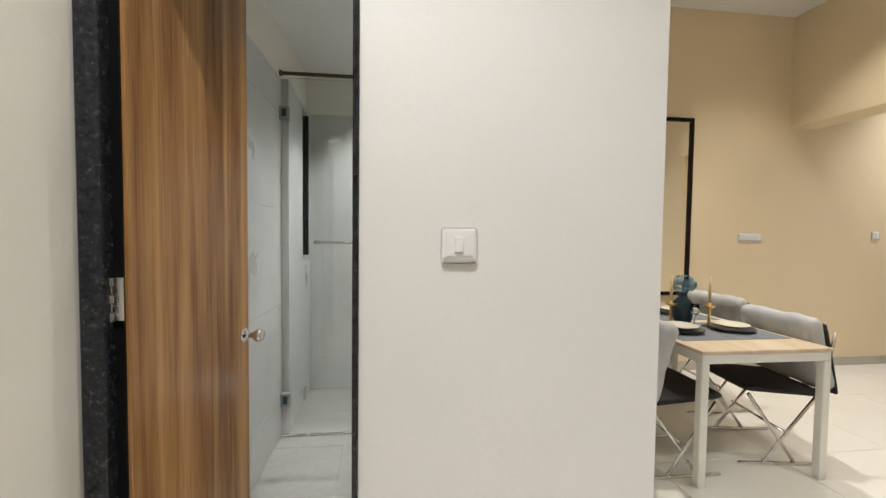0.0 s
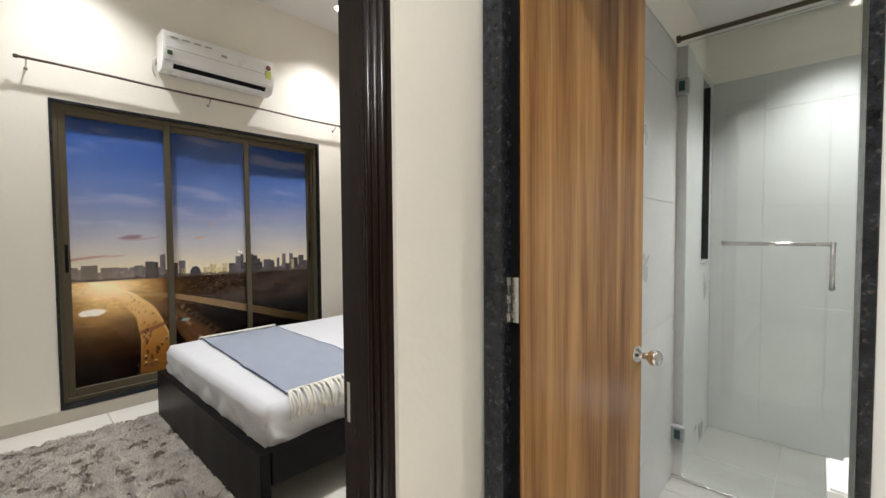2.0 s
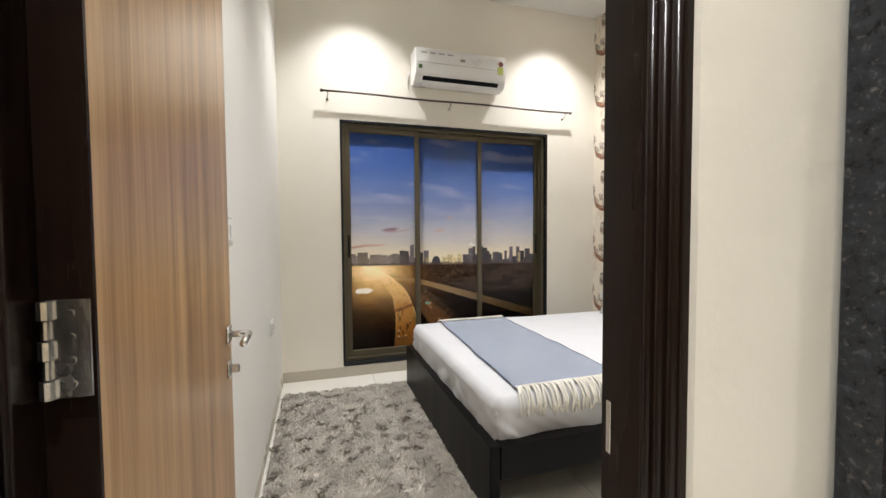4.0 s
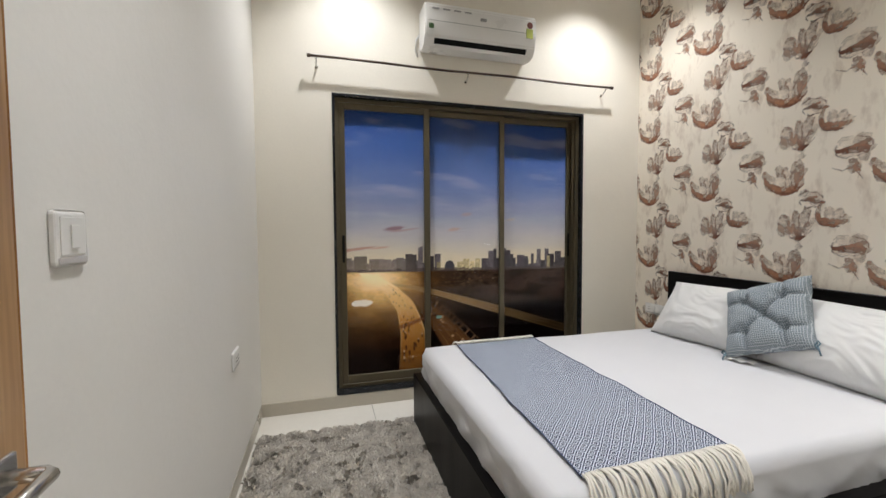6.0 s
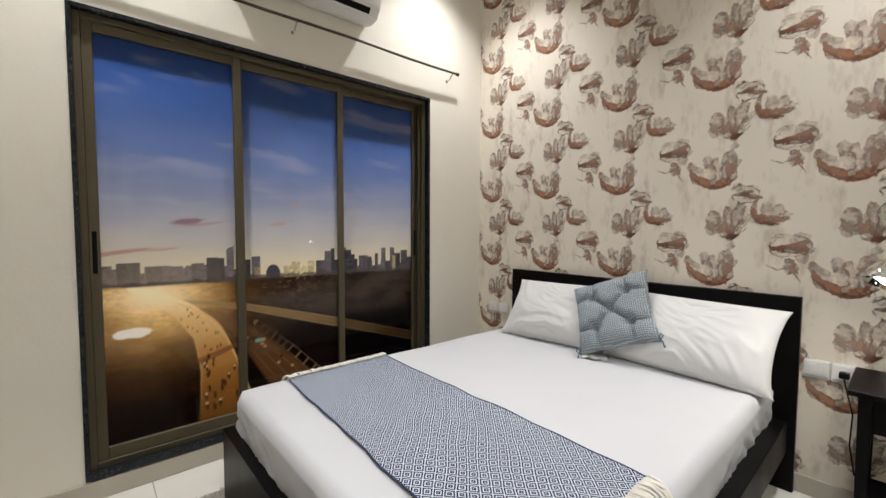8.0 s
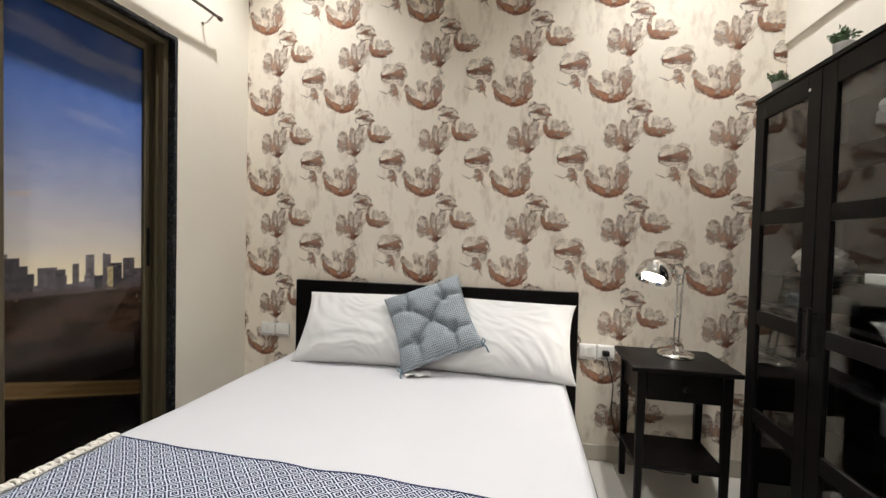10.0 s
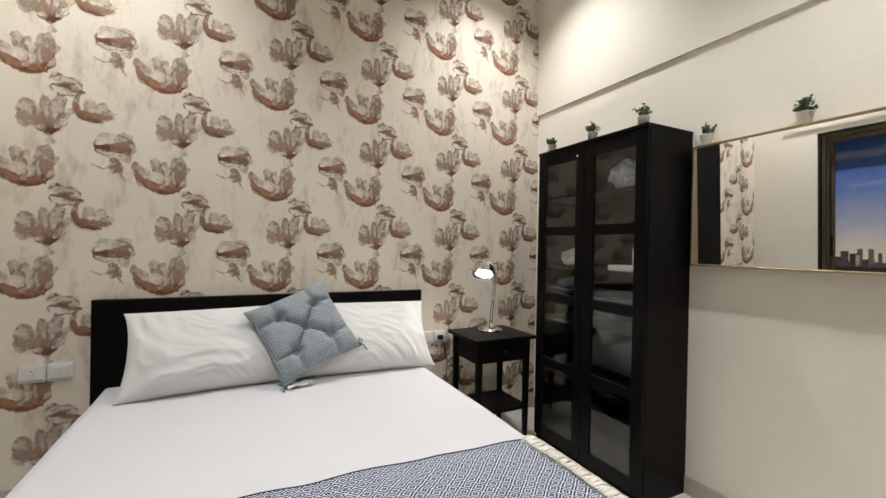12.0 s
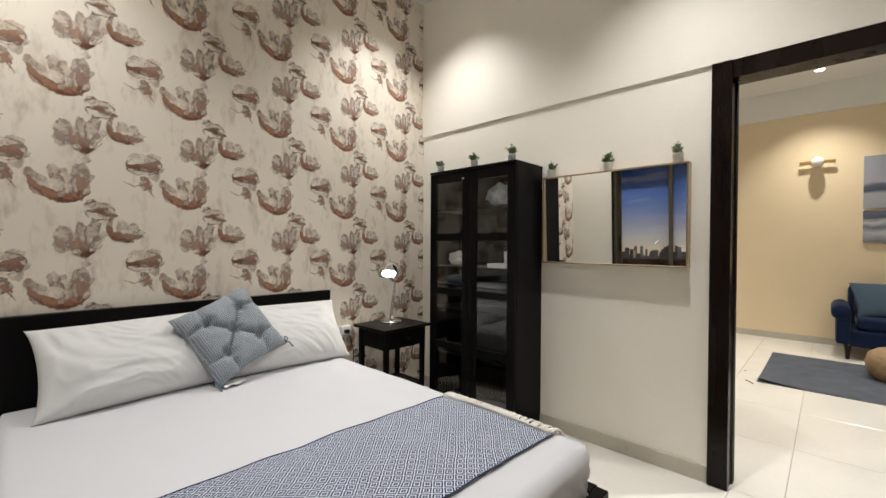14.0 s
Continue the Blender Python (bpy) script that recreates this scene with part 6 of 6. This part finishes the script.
def make_wall_lamp():
    y, z = 0.42, 2.44
    l = thing("wall_lamp", XL, y, z, label="brass bar wall lamp with a white glass globe", category="lamp")
    o = l.matrix_basis.inverted()
    part("bar", box(XL - 0.075, XL - 0.05, y - 0.18, y + 0.18, z - 0.015, z + 0.03, 0.003), M_BRASS, l, at=o)
    part("mount", box(XL - 0.05, XL - 0.001, y - 0.05, y + 0.05, z - 0.03, z + 0.03, 0.003), M_BRASS, l, at=o)
    bm = bmesh.new()
    bmesh.ops.create_uvsphere(bm, u_segments=28, v_segments=16, radius=0.07, matrix=Matrix.Translation((XL - 0.13, y, z)))
    part("globe", bm, mat("opal_glass", (0.80, 0.78, 0.74), 0.2, spread=0.02), l, smooth=True, at=o)


make_wall_lamp()


def canvas_material(name, stops, seed):
    m = mat(name, (0.5, 0.5, 0.5), 0.7, fine=300, bump=0.1)
    nt = m.node_tree
    b = nt.nodes["Principled BSDF"]
    tc, sep, nz = nt.nodes.new("ShaderNodeTexCoord"), nt.nodes.new("ShaderNodeSeparateXYZ"), nt.nodes.new("ShaderNodeTexNoise")
    nz.inputs["Scale"].default_value, nz.inputs["Detail"].default_value = 3 + seed, 6
    nt.links.new(tc.outputs["Generated"], sep.inputs[0])
    nt.links.new(tc.outputs["Generated"], nz.inputs["Vector"])
    a = nt.nodes.new("ShaderNodeMath")
    a.operation = "MULTIPLY_ADD"
    a.inputs[1].default_value = 0.3
    nt.links.new(nz.outputs["Fac"], a.inputs[0])
    nt.links.new(sep.outputs["Z"], a.inputs[2])
    s = nt.nodes.new("ShaderNodeMath")
    s.operation = "SUBTRACT"
    s.inputs[1].default_value = 0.15
    nt.links.new(a.outputs[0], s.inputs[0])
    r = nt.nodes.new("ShaderNodeValToRGB")
    while len(r.color_ramp.elements) < len(stops):
        r.color_ramp.elements.new(0.5)
    for e, (p, c) in zip(r.color_ramp.elements, stops):
        e.position, e.color = p, (*c, 1)
    nt.links.new(s.outputs[0], r.inputs["Fac"])
    nt.links.new(r.outputs[0], b.inputs["Base Color"])
    return m


for z0, z1, stops, seed in ((1.80, 2.47, ((0.0, (0.32, 0.33, 0.36)), (0.25, (0.35, 0.34, 0.38)), (0.33, (0.05, 0.06, 0.10)), (0.45, (0.09, 0.10, 0.15)), (0.52, (0.33, 0.33, 0.38)), (1.0, (0.30, 0.31, 0.36))), 0),
                            (1.37, 1.765, ((0.0, (0.14, 0.15, 0.19)), (0.3, (0.45, 0.45, 0.48)), (0.5, (0.16, 0.18, 0.23)), (0.65, (0.5, 0.5, 0.52)), (0.8, (0.07, 0.09, 0.13)), (1.0, (0.12, 0.13, 0.18))), 2)):
    c = thing("canvas_picture", XL, -0.48, (z0 + z1) / 2, label="unframed grey-blue seascape canvas on the wall", category="picture", group="seascape canvases")
    part("canvas", box(-0.034, -0.001, -0.46, 0.46, -(z1 - z0) / 2, (z1 - z0) / 2, 0.002), canvas_material("seascape_print", stops, seed), c)

r = thing("area_rug", 1.75, -0.2, 0, label="flat blue-grey area rug with a curled corner", category="rug")
part("rug_cloth", grid_sheet(40, 50, lambda a, b: Vector((-0.75 + 1.5 * a, -1.0 + 1.98 * b, 0.010 + 0.035 * max(0, 1 - math.hypot(a, 1 - b) * 5) ** 2))), mat("blue_grey_rug", (0.075, 0.085, 0.105), 0.95, spread=0.35, scale=7, fine=200, bump=0.3), r)
part("rug_back", box(-0.75, 0.75, -1.0, 0.98, 0.0, 0.006), M_MAT, r)
t = thing("pouf", 1.95, -0.25, 0.012, label="round tan woven pouf on the rug", category="pouf")
part("pouf_body", lathe([(0.0, 0.0), (0.2, 0.0), (0.25, 0.06), (0.27, 0.15), (0.25, 0.24), (0.19, 0.29), (0.0, 0.31)], 32), mat("tan_woven_jute", (0.33, 0.22, 0.12), 0.9, spread=0.3, scale=20, fine=150, bump=0.5), t, smooth=True)


rnd = random.Random(9)
for x, y in ((0.93, 0.83), (0.97, 0.86), (0.90, 0.80), (1.35, 0.92)):
    t = thing("dry_leaf_crumb", x, y, 0.0, rnd.random() * 360, label="small brown dry leaf crumb on the tiled floor", category="debris", group="leaf crumbs")
    part("crumb", grid_sheet(4, 3, lambda a, b: Vector((-0.016 + 0.032 * a, -0.009 + 0.018 * b, 0.001 + 0.008 * abs(a - 0.5)))), M_DARKWOOD, t)


# ---- wallpaper print ----
TAUPE, GREY, ROSE, UMBER, INK = (0.40, 0.265, 0.19), (0.38, 0.275, 0.22), (0.335, 0.175, 0.112), (0.140, 0.058, 0.036), (0.15, 0.078, 0.058)


class Wash:
    """A small square of watercolour: pigment laid over pigment, with cover in the last channel."""

    def __init__(self, seed):
        self.seed = seed
        self.me, self.x, self.z = sheet_mesh("printed_flower", -0.15, 0.15, -0.19, 0.15, 0.0032, lambda a, h: np.stack((a, 0 * a, h), -1))
        self.rgb = np.tile(np.array(TAUPE), (len(self.x), 1))
        self.cover = np.zeros(len(self.x))

    def warped(self, big, small):
        x, z, s = self.x, self.z, self.seed
        dx = big * (soft_noise(x + 5, z + 5, 22, s, 2) - 0.5) + small * (soft_noise(x + 5, z + 5, 75, s + 5, 2) - 0.5)
        dz = big * (soft_noise(x + 9, z + 2, 22, s + 9, 2) - 0.5) + small * (soft_noise(x + 9, z + 2, 75, s + 14, 2) - 0.5)
        return x + dx, z + dz

    def lay(self, color, a):
        self.rgb = self.rgb * (1 - a[:, None]) + np.array(color) * a[:, None]
        self.rgb = np.where(self.cover[:, None] < 0.02, np.array(color), self.rgb)
        self.cover = 1 - (1 - self.cover) * (1 - a)

    def tone(self, strength, gather, inside):
        """Blotchy cover, thicker along the rim where the water dried."""
        self.seed += 3
        blot = smooth(soft_noise(self.x + 3, self.z + 3, 34, self.seed + 31, 4), 0.28, 0.72)
        blot = 0.80 * blot + 0.20 * smooth(soft_noise(self.x + 7, self.z + 1, 110, self.seed + 51, 3), 0.3, 0.7)
        rim = np.exp(-(inside / 0.0036) ** 2)
        return np.clip(smooth(inside, -0.0012, 0.0022) * (strength * (0.40 + 1.15 * blot) + 1.6 * gather * rim), 0, 0.95)

    def petal(self, x0, z0, x1, z1, w, color, strength=0.4, gather=0.12, tip=0.75):
        """A rounded petal from its root to its tip."""
        x, z = self.warped(0.026, 0.013)
        ln = math.hypot(x1 - x0, z1 - z0)
        ux, uz = (x1 - x0) / ln, (z1 - z0) / ln
        t = ((x - x0) * ux + (z - z0) * uz) / ln
        half = w * 0.5 * np.sqrt(np.clip(1 - ((t - 0.55) / 0.55) ** 2, 0, 1)) * (1 - (1 - tip) * np.clip(1 - t, 0, 1))
        inside = half - np.abs((x - x0) * -uz + (z - z0) * ux)
        self.lay(color, self.tone(strength, gather, np.where((t < 0) | (t > 1.1), -0.01, inside)))
        return self

    def stroke(self, pts, color, strength=0.5, gather=0.08):
        """A brush stroke through (x, z, half width) points."""
        x, z = self.warped(0.020, 0.012)
        d, along = near_curve(x, z, pts)
        w = np.interp(along * (len(pts) - 1), range(len(pts)), [p[2] for p in pts])
        self.lay(color, self.tone(strength, gather, (1 - d) * w))
        return self

    def outline(self, x0, z0, rx, rz, color, strength=0.5, thick=0.0028):
        x, z = self.warped(0.040, 0.012)
        r = np.hypot((x - x0) / rx, (z - z0) / rz)
        gap = smooth(soft_noise(self.x + 1, self.z + 1, 26, self.seed + 40, 2), 0.30, 0.5)
        self.lay(color, np.clip(strength * np.exp(-((r - 1) * min(rx, rz) / thick) ** 2) * gap, 0, 0.9))
        return self

    def lift(self, x0, z0, rx, rz, strength=0.7):
        """Paper left showing through."""
        x, z = self.warped(0.03, 0.012)
        self.cover = self.cover * (1 - strength * smooth(1 - np.hypot((x - x0) / rx, (z - z0) / rz), 0.0, 0.5))
        return self

    def mesh(self, material):
        painted_sheet(self.me, np.concatenate((self.rgb, self.cover[:, None]), -1))
        self.me.materials.append(material)
        return self.me


M_WASH = print_material("watercolour_print", 0.75, 1.0, True)


def bowl_flower():
    w = Wash(101)
    w.petal(0.045, -0.06, 0.082, 0.092, 0.078, GREY, 0.42).petal(0.0, -0.04, -0.030, 0.080, 0.062, GREY, 0.40).petal(0.02, -0.04, 0.012, 0.062, 0.05, TAUPE, 0.30)
    w.petal(-0.035, -0.045, -0.118, 0.040, 0.062, TAUPE, 0.42).petal(0.045, -0.05, 0.105, 0.045, 0.05, ROSE, 0.34)
    w.stroke(((-0.115, 0.020, 0.006), (-0.085, -0.035, 0.022), (-0.020, -0.072, 0.027), (0.045, -0.074, 0.024), (0.088, -0.040, 0.018), (0.105, 0.010, 0.006)), ROSE, 0.55, 0.15)
    w.stroke(((-0.060, -0.045, 0.008), (0.0, -0.066, 0.013), (0.045, -0.070, 0.014), (0.075, -0.050, 0.008)), (0.42, 0.20, 0.11), 0.40)
    w.lift(-0.020, -0.002, 0.046, 0.030, 0.60).lift(0.050, -0.010, 0.009, 0.045, 0.6).lift(-0.070, -0.005, 0.022, 0.014, 0.5)
    w.stroke(((-0.105, -0.022, 0.002), (-0.060, -0.072, 0.005), (0.0, -0.092, 0.008), (0.050, -0.090, 0.007), (0.088, -0.055, 0.003)), UMBER, 0.75)
    w.stroke(((0.045, -0.078, 0.006), (0.030, -0.045, 0.003), (0.022, -0.020, 0.001)), UMBER, 0.6).stroke(((0.062, -0.066, 0.006), (0.078, -0.03, 0.003)), UMBER, 0.5)
    return w.mesh(M_WASH)


def poppy_flower():
    w = Wash(205)
    w.petal(0.0, -0.005, 0.058, 0.062, 0.080, TAUPE, 0.26).petal(-0.010, 0.010, -0.035, 0.062, 0.07, TAUPE, 0.16).petal(0.03, 0.0, 0.088, 0.004, 0.075, GREY, 0.34).petal(0.03, -0.02, 0.062, -0.062, 0.055, GREY, 0.30)
    w.outline(0.0, 0.008, 0.083, 0.056, INK, 0.75, 0.0022)
    w.outline(-0.02, 0.0, 0.060, 0.036, INK, 0.45, 0.002)
    w.stroke(((-0.078, -0.004, 0.005), (-0.040, -0.010, 0.016), (0.005, -0.004, 0.021), (0.050, -0.010, 0.018), (0.072, -0.006, 0.006)), (0.20, 0.095, 0.062), 0.62)
    w.stroke(((-0.010, 0.004, 0.006), (0.030, 0.016, 0.012), (0.062, 0.006, 0.009)), ROSE, 0.62).lift(-0.045, 0.018, 0.030, 0.014, 0.6)
    w.petal(0.008, -0.045, 0.002, -0.115, 0.062, GREY, 0.40).petal(0.015, -0.070, 0.022, -0.118, 0.036, ROSE, 0.40)
    w.stroke(((-0.082, -0.098, 0.0018), (-0.040, -0.106, 0.0035), (0.010, -0.106, 0.0025)), TAUPE, 0.6)
    w.stroke(((0.018, -0.085, 0.002), (0.012, -0.120, 0.005), (0.045, -0.160, 0.0018)), ROSE, 0.55).stroke(((0.030, -0.108, 0.006), (0.034, -0.125, 0.002), (0.028, -0.150, 0.001)), ROSE, 0.5)
    return w.mesh(M_WASH)


def fan_flower():
    w = Wash(309)
    w.petal(-0.030, -0.055, -0.088, 0.055, 0.085, GREY, 0.40, 0.06, 1.0).petal(-0.060, -0.060, -0.092, -0.010, 0.05, GREY, 0.36, 0.06).petal(0.005, -0.06, 0.000, 0.072, 0.060, GREY, 0.42)
    w.petal(0.022, -0.06, 0.050, 0.082, 0.066, GREY, 0.42).petal(0.03, -0.055, 0.092, 0.030, 0.045, TAUPE, 0.24).petal(0.02, -0.06, -0.045, 0.030, 0.040, (0.40, 0.24, 0.16), 0.38)
    w.lift(-0.022, 0.020, 0.010, 0.05, 0.6).lift(0.028, 0.010, 0.006, 0.05, 0.5)
    for tx, tz, hw in ((-0.050, -0.012, 0.006), (-0.020, 0.010, 0.003), (0.012, 0.022, 0.003), (0.045, 0.030, 0.004), (0.085, -0.030, 0.006)):
        w.stroke(((0.015, -0.075, 0.010), ((0.015 + tx) / 2, (-0.075 + tz) / 2 - 0.006, 0.007), (tx, tz, hw * 0.5)), INK if tx > -0.03 else (0.36, 0.17, 0.10), 0.42)
    w.stroke(((-0.035, -0.070, 0.005), (0.010, -0.082, 0.014), (0.045, -0.070, 0.006)), UMBER, 0.62)
    w.petal(0.018, -0.085, 0.022, -0.135, 0.034, GREY, 0.22)
    return w.mesh(M_WASH)


def bud_flower():
    w = Wash(411)
    w.petal(-0.04, 0.0, 0.045, 0.020, 0.075, TAUPE, 0.16).petal(-0.045, 0.010, -0.020, 0.048, 0.05, GREY, 0.30).petal(0.0, -0.020, 0.050, -0.020, 0.05, TAUPE, 0.18)
    w.outline(0.0, 0.0, 0.060, 0.043, INK, 0.85)
    w.stroke(((-0.052, -0.006, 0.004), (-0.020, -0.004, 0.013), (0.020, -0.012, 0.013), (0.060, -0.012, 0.005)), UMBER, 0.62).stroke(((-0.010, 0.012, 0.005), (0.022, 0.008, 0.008)), ROSE, 0.6)
    return w.mesh(M_WASH)


def cup_flower():
    w = Wash(513)
    w.petal(0.0, -0.04, -0.010, 0.040, 0.050, TAUPE, 0.26).petal(0.010, -0.035, 0.050, 0.022, 0.060, GREY, 0.36, 0.06).petal(0.02, -0.045, 0.082, -0.012, 0.042, TAUPE, 0.40)
    w.stroke(((-0.045, 0.062, 0.010), (-0.066, 0.022, 0.014), (-0.052, -0.025, 0.019), (-0.010, -0.048, 0.021), (0.040, -0.046, 0.016), (0.080, -0.030, 0.007)), ROSE, 0.55, 0.14)
    w.lift(0.012, -0.008, 0.034, 0.018, 0.7)
    w.stroke(((-0.062, -0.010, 0.003), (-0.042, -0.048, 0.006), (0.0, -0.066, 0.008), (0.045, -0.060, 0.004)), UMBER, 0.68)
    return w.mesh(M_WASH)


ROLL, DROP = 0.536, 0.527
MOTIFS = [(bowl_flower(), 0.0, 0.0), (poppy_flower(), 0.334, 0.124), (fan_flower(), 0.076, 0.246), (bud_flower(), 0.146, 0.398), (cup_flower(), 0.247, 0.303)]
for i in range(-2, 6):
    for j in range(-4, 5):
        for k, (me, dx, dz) in enumerate(MOTIFS):
            x, z = -3.774 + i * ROLL + dx, 1.592 + j * DROP + dz
            if XW - 0.1 < x < XD + 0.08 and 0.12 < z < ZC - 0.05:
                piece("printed_flower", me, PAPER_WALL, Matrix.Translation((x, YW - 0.0006 - 0.0004 * k, z)))


# ---- floor tiles ----
def tile_mesh(w, d):
    bm = box(-w / 2, w / 2, -d / 2, d / 2, -0.006, 0.0, 0.0015)
    me = bpy.data.meshes.new("tile")
    bm.to_mesh(me)
    bm.free()
    me.materials.append(M_TILE)
    return me


T, J = 0.8, 0.003
def lay(x0, x1, y0, y1, ox, oy, me_cache):
    """Whole and cut tiles over a rectangle; joints pass through (ox, oy)."""
    i0, i1 = math.floor((x0 - ox) / T), math.ceil((x1 - ox) / T)
    j0, j1 = math.floor((y0 - oy) / T), math.ceil((y1 - oy) / T)
    for i in range(i0, i1):
        for j in range(j0, j1):
            a, b = max(x0, ox + i * T), min(x1, ox + (i + 1) * T)
            c, d = max(y0, oy + j * T), min(y1, oy + (j + 1) * T)
            if b - a < 0.01 or d - c < 0.01:
                continue
            key = (round(b - a, 3), round(d - c, 3))
            if key not in me_cache:
                me_cache[key] = tile_mesh(b - a - J, d - c - J)
            piece("tile", me_cache[key], floor, pose((a + b) / 2, (c + d) / 2, 0))


cache = {}
lay(XW, -1.29, YL, YW, -1.29, 0.66, cache)
lay(-1.29, 6.5, YS, 0.95, -0.49, 0.437, cache)
lay(XE, 6.5, 0.95, YD, -0.49, 0.437, cache)
M_BFLOOR = mat("grey_beige_floor_tile", (0.34, 0.33, 0.30), 0.35, spread=0.15, scale=3, fine=30, bump=0.02)
for i in range(3):
    for j in range(5):
        x0, y0 = -1.165 + 0.47 * i, 0.955 + 0.49 * j
        bm = box(x0 + 0.0015, min(x0 + 0.4685, XE - 0.122), y0 + 0.0015, min(y0 + 0.4885, BYB), -0.006, -0.001, 0.001)
        part("bathroom_tile", bm, M_BFLOOR, floor)

# ---- bathroom wall tiles ----
bath = bpy.data.objects["bathroom_walls"]
ROWS = ((0.0, 0.27), (0.27, 0.87), (0.87, 1.47), (1.47, 2.07), (2.07, 2.288))
for z0, z1 in ROWS:
    for x0, x1 in ((-1.084, -0.81), (-0.81, -0.21), (-0.21, 0.199)):
        part("wall_tile", box(x0 + 0.001, x1 - 0.001, BYB - 0.005, BYB - 0.0002, z0 + 0.001, z1 - 0.001, 0.0012), M_BTILE, bath)
    for y0, y1 in ((1.071, 1.40), (1.40, 2.00), (2.00, 2.599)):
        part("wall_tile", box(-1.1198, -1.1155, y0 + 0.001, y1 - 0.001, z0 + 0.001, z1 - 0.001, 0.0012), M_BTILE, bath)
